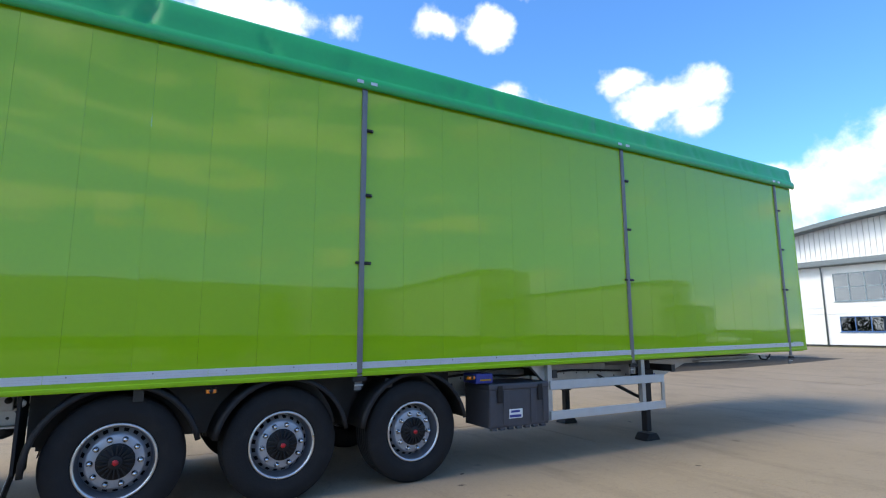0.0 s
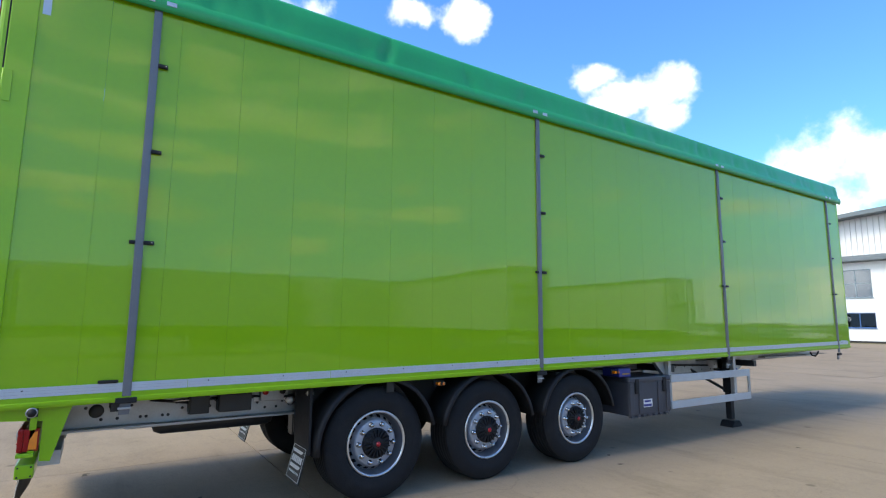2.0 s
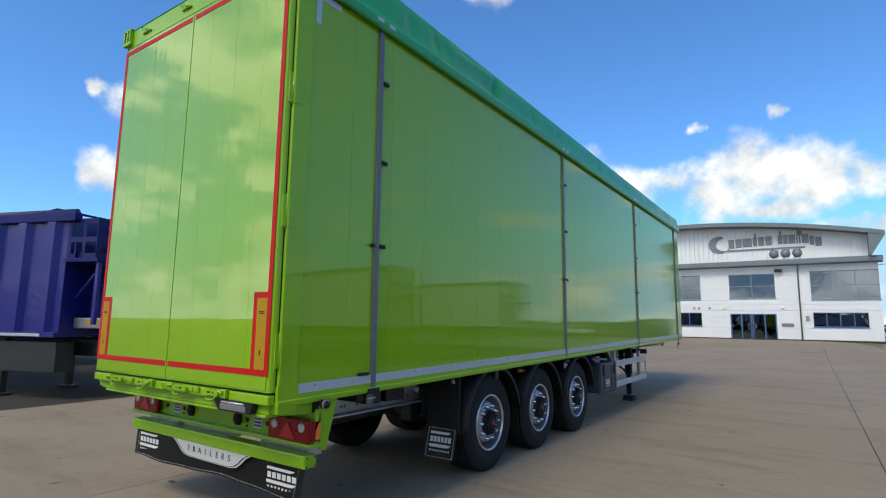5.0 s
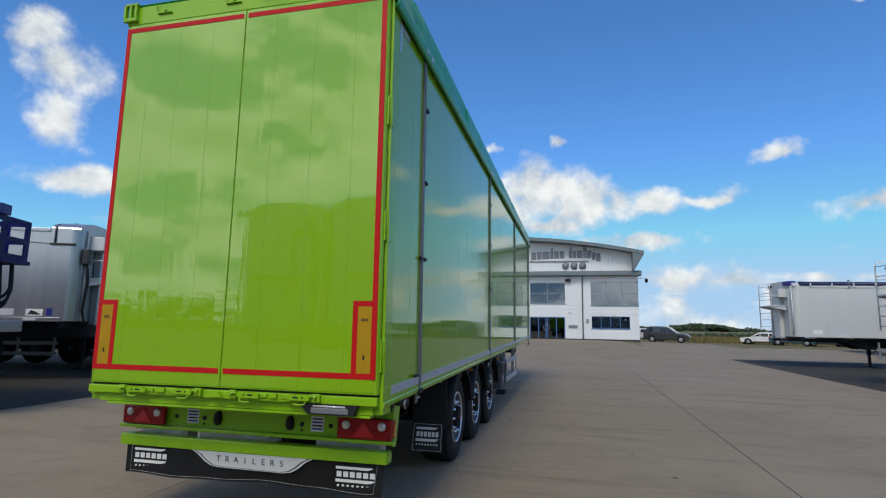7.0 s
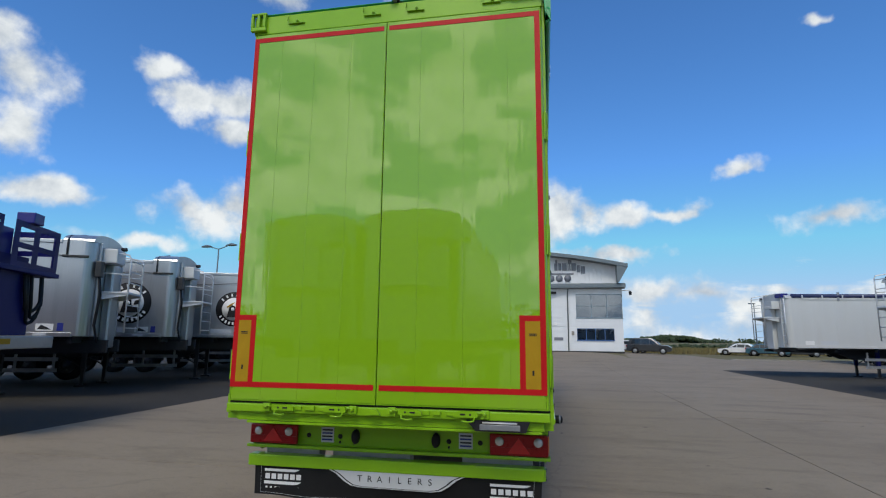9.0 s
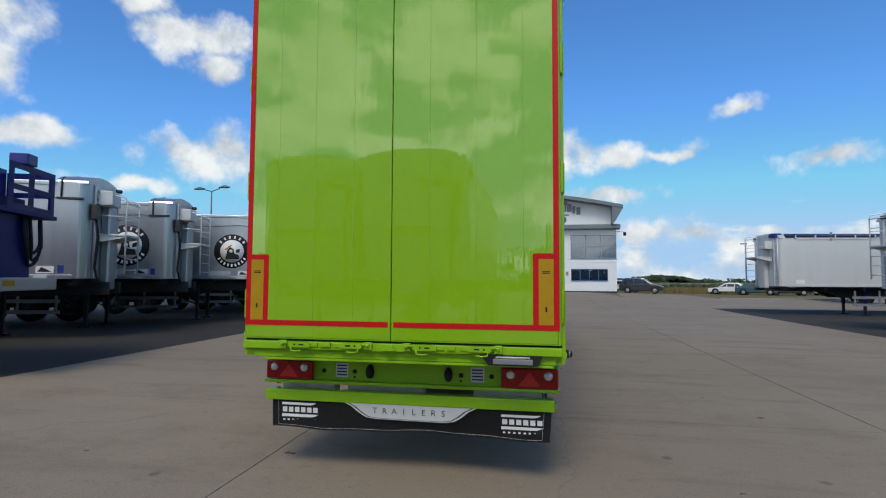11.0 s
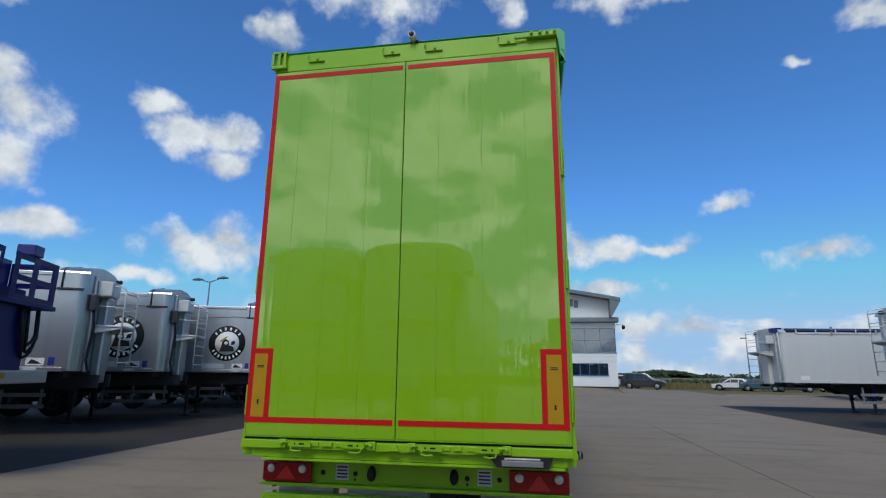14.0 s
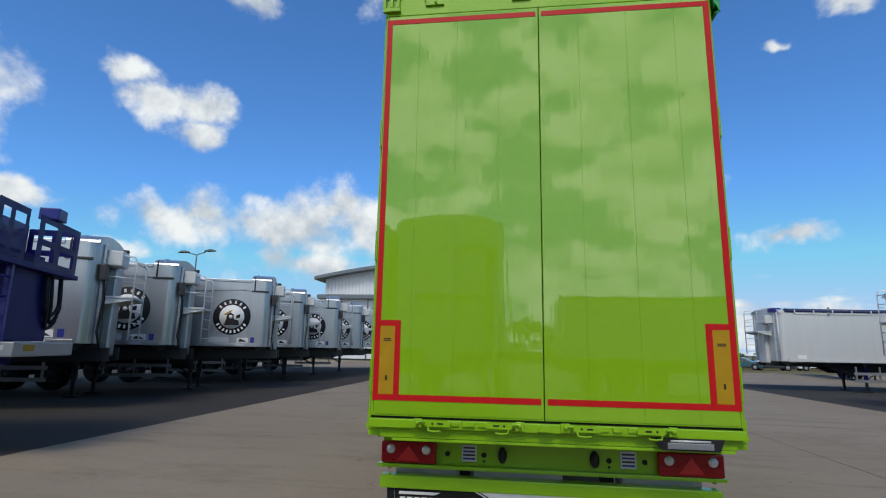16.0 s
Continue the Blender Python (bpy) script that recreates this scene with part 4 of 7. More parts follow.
def build_tarp(parent):
    sec = tarp_section()
    rng = random.Random(11)
    n = 330
    # soft upright folds, gathered in bunches
    folds = [(rng.uniform(0.2, LEN), rng.uniform(0.03, 0.08), rng.uniform(0.004, 0.017)) for _ in range(90)]
    bunches = (0.7, 1.9, 3.0, 4.1, 5.0, 6.2, 7.4, 8.6, 10.4, 12.0)
    folds += [(b + rng.uniform(-0.16, 0.16), rng.uniform(0.022, 0.04), rng.uniform(0.004, 0.012)) for b in bunches for _ in range(7)]
    bm = nb()
    rings = []
    for i in range(n + 1):
        y = 0.02 + (LEN + 0.04) * i / n
        ring = []
        for j, (x, z) in enumerate(sec):
            jj, amt = j, 0.0
            if 5 <= jj <= 10:
                wt = (0.25, 0.7, 1.0, 0.8, 0.15, 0.05)[jj - 5]
                amt = wt * sum(h * math.exp(-((y - c - 0.05 * (jj - 7) * math.sin(c * 9)) / s) ** 2) for c, s, h in folds if abs(y - c) < 4 * s + 0.2)
                amt += wt * 0.012 * noise.noise((0, y * 1.3, jj * 0.6))
            sag = -0.015 * (0.5 - 0.5 * math.cos(2 * math.pi * y / 1.15)) if jj > 11 else 0
            sag -= 0.09 * max(0, 1 - (y + 0.02) / 0.5) ** 2 if jj > 5 else 0
            sgn = 1 if x > 0 else -1
            sag += (0.085 * max(0, 1 - y / 12) if jj in (9, 10, 11) else 0.05 * max(0, 1 - y / 12) if jj in (7, 8, 12, 13) else 0)
            if jj > 5 and y < 1.6:
                sag = min(sag, 4.495 + 0.25 * max(0, y - 0.12) - z)
            if jj > 10 and y < 0.7:
                u = 1 - y / 0.7
                sag += (4.53 - z - sag) * u * u * (3 - 2 * u)
            ring.append(bm.verts.new((x - sgn * amt * 0.75 if abs(x) > 0.01 else x, y, z + sag - amt * (0.16 if jj >= 9 else 0.1))))
        rings.append(ring)
    fs = []
    for r0, r1 in zip(rings, rings[1:]):
        for j in range(len(sec) - 1):
            fs.append(bm.faces.new((r0[j], r0[j + 1], r1[j + 1], r1[j])))
    bmesh.ops.recalc_face_normals(bm, faces=fs)
    for f in fs:
        f.smooth = True
    bmesh.ops.solidify(bm, geom=fs, thickness=0.006)
    return part("roll_tarpaulin", bm, M_TARP, parent, "emerald green roll tarpaulin with soft folds and tubed hem", TILT)


def lamp_cluster(parent, x0, x1, z0, z1, y, inner):
    """A rear lamp: red lens, two round clear lenses, side return."""
    h = part("rear_lamp", bx(x0, x1, y - 0.055, y - 0.02, z0, z1, bevel=0.012), M_LENS, parent, "red rear lamp cluster with clear round lenses", RECESS)
    part("side_return", bx(*((x1 - 0.05, x1) if inner < 0 else (x0, x0 + 0.05)), y - 0.021, y + 0.065, z0 + 0.005, z1 - 0.005, bevel=0.006), M_LENS, h)
    for x in (x0 + 0.075, x1 - 0.075):
        part("round_lens", lathe(nb(), [(-0.012, 0.0), (-0.010, 0.030), (0.0, 0.036)], (x, y - 0.055, z1 - 0.055), "y", 20), M_CLEAR, h, "clear round lens")
    cx = (x0 + x1) / 2
    part("triangle_reflector", prism(nb(), [(cx - 0.085, z0 + 0.02), (cx + 0.085, z0 + 0.02), (cx, z1 - 0.025)], "y", y - 0.062, y - 0.054), M_LENS2, h, "red triangle reflector")
    part("lens_rib", bx(x0 + 0.01, x1 - 0.01, y - 0.060, y - 0.054, z0 + 0.058, z0 + 0.064), M_LENS, h)
    part("side_lens", prism(nb(), [(y + 0.008, z0 + 0.02), (y + 0.056, z0 + 0.02), (y + 0.056, z1 - 0.02), (y + 0.036, z1 - 0.025), (y + 0.014, z0 + 0.085)], "x", *((x1 + 0.0005, x1 + 0.006) if inner < 0 else (x0 - 0.006, x0 - 0.0005))), M_AMBER, h, "amber side repeater")
    return h


def door_latch(parent, x, z, y, side):
    """Cam toggle: slotted body, hook block with a pin at one end, folded handle under it."""
    b = part("latch", bx(x - 0.15, x + 0.15, y - 0.010, y, z - 0.016, z + 0.014, bevel=0.003), M_GREEN, parent, "green painted door latch")
    part("toggle_body", prism(nb(), [(x - 0.095 * side, z - 0.021), (x + 0.075 * side, z - 0.021), (x + 0.095 * side, z), (x + 0.07 * side, z + 0.022), (x - 0.06 * side, z + 0.022), (x - 0.095 * side, z + 0.008)], "y", y - 0.034, y - 0.0105), M_GREEN, b)
    part("slot", bx(*sorted((x - 0.045 * side, x - 0.005 * side)), y - 0.0352, y - 0.0335, z - 0.006, z + 0.006), M_BLACK, b)
    part("pivot_hole", lathe(nb(), [(-0.0352, 0.0), (-0.0352, 0.007), (-0.034, 0.008)], (x + 0.03 * side, y, z), "y", 10), M_BLACK, b)
    part("hook_block", bx(*sorted((x + 0.105 * side, x + 0.165 * side)), y - 0.028, y, z - 0.03, z + 0.03, bevel=0.006), M_GREEN, b)
    part("pin", lathe(nb(), [(-0.05, 0.0), (-0.05, 0.010), (-0.046, 0.013), (-0.028, 0.013)], (x + 0.135 * side, y, z + 0.006), "y", 12), M_GREEN, b)
    part("hook_arm", tube(nb(), [(x + 0.085 * side, y - 0.03, z + 0.004), (x + 0.11 * side, y - 0.04, z + 0.014), (x + 0.14 * side, y - 0.042, z + 0.010)], 0.008, 8), M_GREEN, b)
    part("latch_handle", tube(nb(), [(x + 0.06 * side, y - 0.026, z - 0.016), (x + 0.055 * side, y - 0.045, z - 0.045), (x + 0.01 * side, y - 0.05, z - 0.050), (x - 0.03 * side, y - 0.048, z - 0.044)], 0.007, 8), M_GREEN, b)
    return b


def green_trailer():
    t = thing("semi_trailer", "lime green moving-floor semi-trailer with emerald roll tarpaulin, parked on concrete", "trailer")
    # side walls: near side of upright planks, far side of one sheet
    body = part("floor_pan", bx(-1.24, 1.24, 0.12, LEN - 0.05, RAIL0 - 0.005, RAIL0 + 0.09), M_DARK, t, m=TILT_LOW)
    pw = 0.499
    plank = data_of("side_plank", bx(1.235, HW, 0.0005, pw - 0.0005, TAPE1 - 0.05, ROOF, bevel=0.0009), M_PANEL)
    y = 0.175
    hang = random.Random(21)
    while y < LEN - 0.3:
        part("side_plank", plank, M_PANEL, t, m=TILT @ pose(0, y, 0) @ Matrix.Translation((HW, pw / 2, 0)) @ Matrix.Rotation(hang.gauss(0, 0.0011), 4, "Z") @ Matrix.Translation((-HW, -pw / 2, 0)))
        y += pw
    part("side_plank", bx(1.235, HW, y + 0.0005, LEN - 0.02, TAPE1, ROOF, bevel=0.0009), M_PANEL, t, m=TILT)
    part("far_side_wall", bx(-HW, -1.235, 0.175, LEN - 0.02, TAPE1, ROOF), M_PANEL, t, m=TILT)
    part("front_wall", bx(-1.235, 1.235, LEN - 0.06, LEN - 0.02, RAIL0 + 0.09, ROOF), M_PANEL, t, m=TILT)
    part("front_corner_post", bx(1.20, HW + 0.004, LEN - 0.02, LEN + 0.03, RAIL0, ROOF + 0.05, bevel=0.015), M_GREEN, body)
    # lower rail with a stepped lip and reflective tape
    for s in (1, -1):
        pts = [(1.16 * s, RAIL0 - 0.005), (1.290 * s, RAIL0 - 0.005), (1.297 * s, RAIL0 + 0.012), (1.297 * s, RAIL0 + 0.030), (1.288 * s, RAIL0 + 0.038), (1.288 * s, TAPE1), (1.2351 * s, TAPE1 - 0.002), (1.2351 * s, RAIL0 + 0.02)]
        part("side_rail", prism(nb(), pts, "y", 0.05, LEN - 0.01), M_GREEN, body, "lime green lower side rail")
    ty = 0.222
    rivet = data_of("rivet", lathe(nb(), [(0.0, 0.006), (0.002, 0.005), (0.003, 0.0)], (0, 0, 0), "x", 8), M_DARK)
    while ty < LEN - 0.4:
        w = min(1.18, LEN - 0.1 - ty)
        tp = part("reflective_tape", bx(1.288, 1.291, ty, ty + w - 0.003, RAIL1 + 0.004, TAPE1 - 0.002), M_TAPE, body, "silver reflective tape strip")
        for zz in (RAIL1 + 0.025, RAIL1 + 0.046):
            part("tape_groove", bx(1.2905, 1.2916, ty + 0.01, ty + w - 0.012, zz - 0.0006, zz + 0.0006), M_ALU, tp)
        for k in range(2):
            part("rivet", rivet, M_DARK, tp, m=pose(1.291, ty + 0.15 + 0.6 * k, TAPE1 - 0.022))
        ty += w
    # posts (strap rails) with clips
    for py in POSTS:
        p = part("strap_rail", bx(HW - 0.002, HW + 0.022, py - 0.029, py + 0.029, RAIL0 + 0.02, ROOF - 0.02, bevel=0.006), M_POST, t, "grey aluminium upright strap rail", TILT)
        part("rail_groove", bx(HW + 0.0221, HW + 0.0245, py - 0.012, py + 0.012, RAIL0 + 0.05, ROOF - 0.06), M_POST, p)
        for k, z in enumerate((3.73, 3.01, 2.28)):
            part("rubber_clip", bx(HW + 0.006, HW + 0.034, py + 0.026, py + 0.10, z - 0.016, z + 0.016, bevel=0.008), M_BLACK, p, "black rubber clip")
            part("clip_stud", lathe(nb(), [(0, 0.006), (0.006, 0.005), (0.007, 0)], (HW + 0.034, py + 0.085, z), "x", 8), M_CHROME, p)
            if k == 2:
                part("rubber_clip", bx(HW + 0.006, HW + 0.03, py - 0.07, py - 0.028, z - 0.014, z + 0.014, bevel=0.007), M_BLACK, p)
        part("strap_buckle", bx(HW - 0.005, HW + 0.03, py - 0.07, py + 0.07, RAIL0 - 0.03, RAIL0 + 0.012, bevel=0.006), M_BLACK, p, "black ratchet buckle")
        part("strap_tail", prism(nb(), [(py - 0.035, RAIL0 - 0.031), (py + 0.035, RAIL0 - 0.031), (py + 0.026, RAIL0 - 0.115), (py - 0.044, RAIL0 - 0.115)], "x", HW - 0.02, HW - 0.008), M_POST, p)
        part("ratchet_frame", bx(HW - 0.008, HW + 0.012, py - 0.05, py + 0.042, RAIL0 - 0.075, RAIL0 - 0.06, bevel=0.003), M_GALV, p)
        for d in (-0.11, 0.05):
            part("tape_tab", bx(1.332, 1.339, py + d, py + d + 0.075, ROOF + 0.005, ROOF + 0.04), M_TAPE, p, "silver tape tab on the tarpaulin hem")
    part("slot_handle", bx(1.291, 1.306, 0.80, 0.93, 1.225, 1.25, bevel=0.01), M_BLACK, t, "black recessed slot", TILT)
    part("corner_tape", bx(HW, HW + 0.003, 0.245, 0.295, 3.93, 4.19), M_TAPE, t, "silver corner contour tape", TILT)
    part("corner_tape", bx(HW, HW + 0.003, 0.30, 0.50, 4.14, 4.19), M_TAPE, t, "silver corner contour tape", TILT)
    build_tarp(t)
    # ---- rear frame and doors ----
    fr = part("rear_frame", bx(1.165, HW + 0.010, 0.056, 0.215, 1.02, 4.488, bevel=0.008), M_GREEN, t, "lime green rear portal frame")
    # black strips close the door gaps and give them their darkness
    for s in (1, -1):
        part("door_gap_strip", bx(*sorted((1.18 * s, 1.262 * s)), 0.0445, 0.0555, 1.10, 4.33), M_BLACK, fr, "black strip backing the gap at the door edge")
    part("door_gap_strip", bx(-0.07, 0.01, 0.0445, 0.056, 1.168, 4.31), M_BLACK, fr, "black strip backing the gap at the door edge")
    part("frame_post", bx(-HW - 0.010, -1.165, 0.056, 0.215, 1.02, 4.488, bevel=0.008), M_GREEN, fr)
    part("frame_header", bx(-1.264, 1.264, -0.003, 0.0445, 4.323, 4.492, bevel=0.006), M_GREEN, fr)
    part("header_beam", bx(-1.164, 1.164, 0.0455, 0.175, 4.36, 4.488, bevel=0.006), M_GREEN, fr)
    seams = {-1: (-0.978, -0.67, -0.34), 1: (0.272, 0.631, 0.985)}
    mid = -0.03
    for s in (-1, 1):
        x0, x1 = (-1.262, mid - 0.003) if s < 0 else (mid + 0.003, 1.262)
        d = part("rear_door", bx(*((-1.236, x1) if s < 0 else (x0, 1.236)), -0.002, 0.044, 1.165, 4.319, bevel=0.004), M_GREEN, t, "lime green barn door with red contour marking")
        rolled = [(1.237, -0.004), (1.247, -0.002), (1.256, 0.008), (1.262, 0.024), (1.262, 0.044), (1.237, 0.044)]
        part("door_edge", prism(nb(), [(x * s, y) for x, y in rolled], "z", 1.166, 4.318), M_GREEN, d)
        cuts = [x0 + 0.035, *seams[s], x1 - 0.035 if s > 0 else x1 - 0.003]
        if s > 0:
            cuts[0] = x0 + 0.003
        for a, c in zip(cuts, cuts[1:]):
            part("door_plank", bx(a + 0.0004, c - 0.0004, -0.0075, -0.0015, 1.178, 4.308, bevel=0.0007), M_DOOR, d)
        # red contour tape and amber boards
        ox = -1.245 if s < 0 else 1.245
        ix = mid - 0.022 if s < 0 else mid + 0.022
        tz0, tz1, tw = 1.272, 4.282, 0.042
        lo, hi = min(ox, ix), max(ox, ix)
        part("red_tape", bx(lo, hi, -0.0105, -0.0078, tz0, tz0 + tw), M_RED, d, "red reflective contour tape")
        part("red_tape", bx(lo, hi, -0.0105, -0.0078, tz1 - tw, tz1), M_RED, d)
        v0, v1 = (ox, ox + tw) if s < 0 else (ox - tw, ox)
        part("red_tape", bx(v0, v1, -0.0105, -0.0078, tz0 + tw, tz1 - tw), M_RED, d)
        b0, b1 = (ox + tw, ox + 0.192) if s < 0 else (ox - 0.192, ox - tw)
        part("marker_border", bx(b0, b1, -0.0105, -0.0078, 1.84 - tw, 1.84), M_RED, d)
        e0, e1 = (b1 - tw, b1) if s < 0 else (b0, b0 + tw)
        part("marker_border", bx(e0, e1, -0.0105, -0.0078, tz0 + tw, 1.84 - tw), M_RED, d)
        c0, c1 = (b0, e0) if s < 0 else (e1, b1)
        board = part("amber_board", bx(c0, c1, -0.0112, -0.0078, tz0 + tw, 1.84 - tw), M_YELLOW, d, "amber reflective marker board")
        cx = (c0 + c1) / 2
        for dz in (0.0, 0.012):
            part("print_bar", bx(cx - 0.028, cx + 0.028, -0.0122, -0.0111, 1.69 + dz, 1.697 + dz), M_BLACK, board)
        part("print_bar", bx(cx - 0.007, cx + 0.007, -0.0122, -0.0111, 1.41, 1.445), M_BLACK, board)
        # hinges on the outer edge
        for hz in (1.44, 2.41, 3.32):
            h = part("hinge", bx(*sorted((1.2625 * s, 1.274 * s)), 0.020, 0.0545, hz - 0.115, hz + 0.115, bevel=0.003), M_GREEN, d, "green strap hinge")
            part("frame_leaf", bx(*sorted((1.2852 * s, 1.2905 * s)), 0.058, 0.112, hz - 0.115, hz + 0.115, bevel=0.002), M_GREEN, h)
            part("hinge_pin", lathe(nb(), [(-0.125, 0.0), (-0.125, 0.008), (0.125, 0.008), (0.125, 0.0)], (1.272 * s, 0.0555, hz), "z", 10), M_GREEN, h)
        # top cams and small catches on the header
        for xx in ((-0.86, -0.16) if s < 0 else (0.22, 0.86)):
            l = part("top_catch", bx(xx - 0.075, xx + 0.075, -0.022, -0.0031, 4.394, 4.402, bevel=0.002), M_GREEN, d)
            part("catch_cam", lathe(nb(), [(-0.03, 0.0), (-0.03, 0.011), (0.0, 0.013)], (xx + 0.01, -0.003, 4.414), "y", 12), M_GREEN, l)
            part("catch_hook", tube(nb(), [(xx - 0.085, -0.008, 4.478), (xx - 0.07, -0.03, 4.455), (xx - 0.085, -0.012, 4.43)], 0.004, 6), M_GREEN, l)
    # corner lock boxes at the top
    c = part("corner_block", bx(-1.285, -1.14, -0.038, -0.0035, 4.345, 4.38, bevel=0.006), M_GREEN, fr)
    for xx in (-1.275, -1.215, -1.16):
        part("block_rib", bx(xx - 0.012, xx + 0.012, -0.038, -0.0035, 4.381, 4.495, bevel=0.004), M_GREEN, c)
    part("block_cap", bx(-1.285, -1.14, -0.038, -0.0035, 4.496, 4.515, bevel=0.005), M_GREEN, c)
    c = part("swing_lock", bx(1.02, 1.27, -0.05, -0.0035, 4.42, 4.44, bevel=0.006), M_GREEN, fr)
    for xx in (1.06, 1.13, 1.19, 1.25):
        part("lock_pin", lathe(nb(), [(-0.07, 0.0), (-0.07, 0.012), (0.0, 0.016)], (xx, -0.003, 4.446), "y", 10), M_GREEN, c)
    part("lock_bar", tube(nb(), [(0.92, -0.03, 4.43), (1.27, -0.035, 4.432)], 0.011, 8), M_GREEN, c)
    # reversing camera on the header
    rc = part("camera_arm", tube(nb(), [(0.12, 0.06, 4.488), (0.09, 0.03, 4.51), (0.035, 0.0, 4.535)], 0.014, 8), M_BLACK, t, "small reversing camera on the header")
    part("camera_barrel", lathe(nb(), [(-0.05, 0.0), (-0.05, 0.026), (-0.045, 0.036), (0.04, 0.036), (0.05, 0.02), (0.05, 0.0)], (0.03, -0.02, 4.545), "y", 18), M_CLEAR, rc, "pale camera barrel")
    part("camera_lens", lathe(nb(), [(-0.056, 0.0), (-0.054, 0.022), (-0.048, 0.024)], (0.03, -0.02, 4.545), "y", 16), M_BLACK, rc)
    part("flap_end", prism(nb(), [(0.62, 4.494), (1.266, 4.494), (1.29, 4.30), (1.335, 4.20), (1.338, 4.48), (1.29, 4.522), (1.05, 4.512)], "y", 0.012, 0.03), M_TARP, t, "tarpaulin end flap")
    # lower sills
    sill = part("rear_sill", bx(-1.262, 1.262, -0.008, 0.13, 1.085, 1.148, bevel=0.008), M_GREEN, t, "lime green stepped rear sill")
    # black bar drawn for the shadow line in the gap under the doors
    part("sill_gap_shade", bx(-1.25, 1.25, 0.022, 0.12, 1.1485, 1.1645), M_BLACK, sill)
    part("lower_sill", bx(-1.19, 1.22, 0.035, 0.30, 1.015, 1.084, bevel=0.01), M_GREEN, sill)
    part("lower_lip", bx(-1.10, 1.20, 0.03, 0.32, 0.995, 1.014, bevel=0.003), M_GREEN, sill)
    for xx, side in ((-0.77, -1), (-0.335, 1), (0.24, -1), (0.665, 1)):
        door_latch(t, xx, 1.128, -0.012, side)
    for x0, x1 in ((-0.595, -0.51), (0.415, 0.475)):
        part("lock_bar", bx(x0, x1, -0.030, -0.012, 1.112, 1.147, bevel=0.005), M_GREEN, sill)
    part("centre_dog", prism(nb(), [(-0.075, 1.10), (0.015, 1.10), (-0.01, 1.14), (-0.05, 1.14)], "y", -0.05, -0.012), M_GREEN, sill)
    # plate holder
    ph = part("plate_lamp_holder", prism(nb(), [(0.66, 1.088), (1.12, 1.088), (1.09, 1.012), (0.73, 1.012)], "y", -0.02, 0.034), M_BLACK, t, "black holder with blank number plate")
    part("blank_plate", bx(0.76, 1.05, -0.028, -0.02, 1.022, 1.062, bevel=0.004), M_ALU, ph, "blank silver plate")
    part("plate_lens", tube(nb(), [(0.78, -0.026, 1.073), (1.03, -0.026, 1.073)], 0.008, 8), M_CLEAR, ph)
    # recessed rear panel, lamps, stickers, bumper
    rp = part("rear_panel", bx(-1.235, 1.225, 0.36, 0.40, 0.78, 1.02, bevel=0.005), M_GREEN, t, "recessed lime green light panel", RECESS)
    part("panel_flange", bx(-1.262, 1.24, 0.30, 0.40, 0.755, 0.782, bevel=0.006), M_GREEN, rp)
    lamp_cluster(t, -1.235, -0.815, 0.79, 0.945, 0.355, 1)
    lamp_cluster(t, 0.78, 1.225, 0.785, 0.945, 0.355, -1)
    for x in (-0.57, 0.586):
        st = part("sticker", bx(x - 0.055, x + 0.055, 0.3555, 0.3595, 0.81, 0.93), M_STICKER, rp, "pale rating sticker")
        for k in range(4):
            part("print_bar", bx(x - 0.045, x + 0.045, 0.354, 0.3554, 0.825 + 0.026 * k, 0.838 + 0.026 * k), M_DARK if k % 2 else M_BLUEBOX, st)
    for x in (-0.322, 0.347):
        part("buffer_block", lathe(nb(), [(-0.05, 0.0), (-0.05, 0.02), (-0.03, 0.032), (0.0, 0.034)], (0, 0, 0), "y", 20), M_BLACK, rp, "black oval rubber buffer", m=pose(x, 0.36, 0.866) @ Matrix.Diagonal((1, 1, 1.75, 1)))
    # black discs laid on the panel where it has small dark holes
    for x in (-0.735, -0.46, 0.45, 0.70):
        part("hole_spot", lathe(nb(), [(-0.006, 0.0), (-0.006, 0.018), (0, 0.02)], (x, 0.36, 0.86), "y", 14), M_BLACK, rp)
    part("hole_spot", lathe(nb(), [(-0.006, 0.0), (-0.006, 0.009), (0, 0.01)], (-0.46, 0.36, 0.815), "y", 10), M_BLACK, rp)
    part("hole_spot", lathe(nb(), [(-0.006, 0.0), (-0.006, 0.009), (0, 0.01)], (0.45, 0.36, 0.815), "y", 10), M_BLACK, rp)
    bp = part("underrun_bar", bx(-1.24, 1.195, 0.30, 0.41, 0.605, 0.70, bevel=0.012), M_GREEN, t, "lime green underrun bumper beam", RECESS)
    part("bar_end_cap", bx(1.1951, 1.202, 0.304, 0.406, 0.61, 0.695, bevel=0.003), M_GREEN, bp)
    for yy in (0.318, 0.392):
        for zz in (0.622, 0.683):
            part("bolt", lathe(nb(), [(0.0, 0.007), (0.004, 0.006), (0.005, 0)], (1.202, yy, zz), "x", 8), M_BLACK, bp)
    for x0, x1 in ((-1.14, -0.66), (-0.54, 0.12), (0.55, 1.1)):
        part("bar_bracket", bx(x0, x1, 0.42, 0.55, 0.66, 0.76), M_GALV, bp)
    # side gusset plates
    for s in (1, -1):
        pts = [(0.12, 1.10), (0.68, 1.10), (0.655, 1.04), (0.565, 0.70), (0.50, 0.705), (0.50, 0.975), (0.12, 1.0)]
        g = part("gusset_plate", prism(nb(), pts, "x", *(sorted((1.212 * s, 1.224 * s)))), M_GREEN, t, "lime green rear gusset plate")
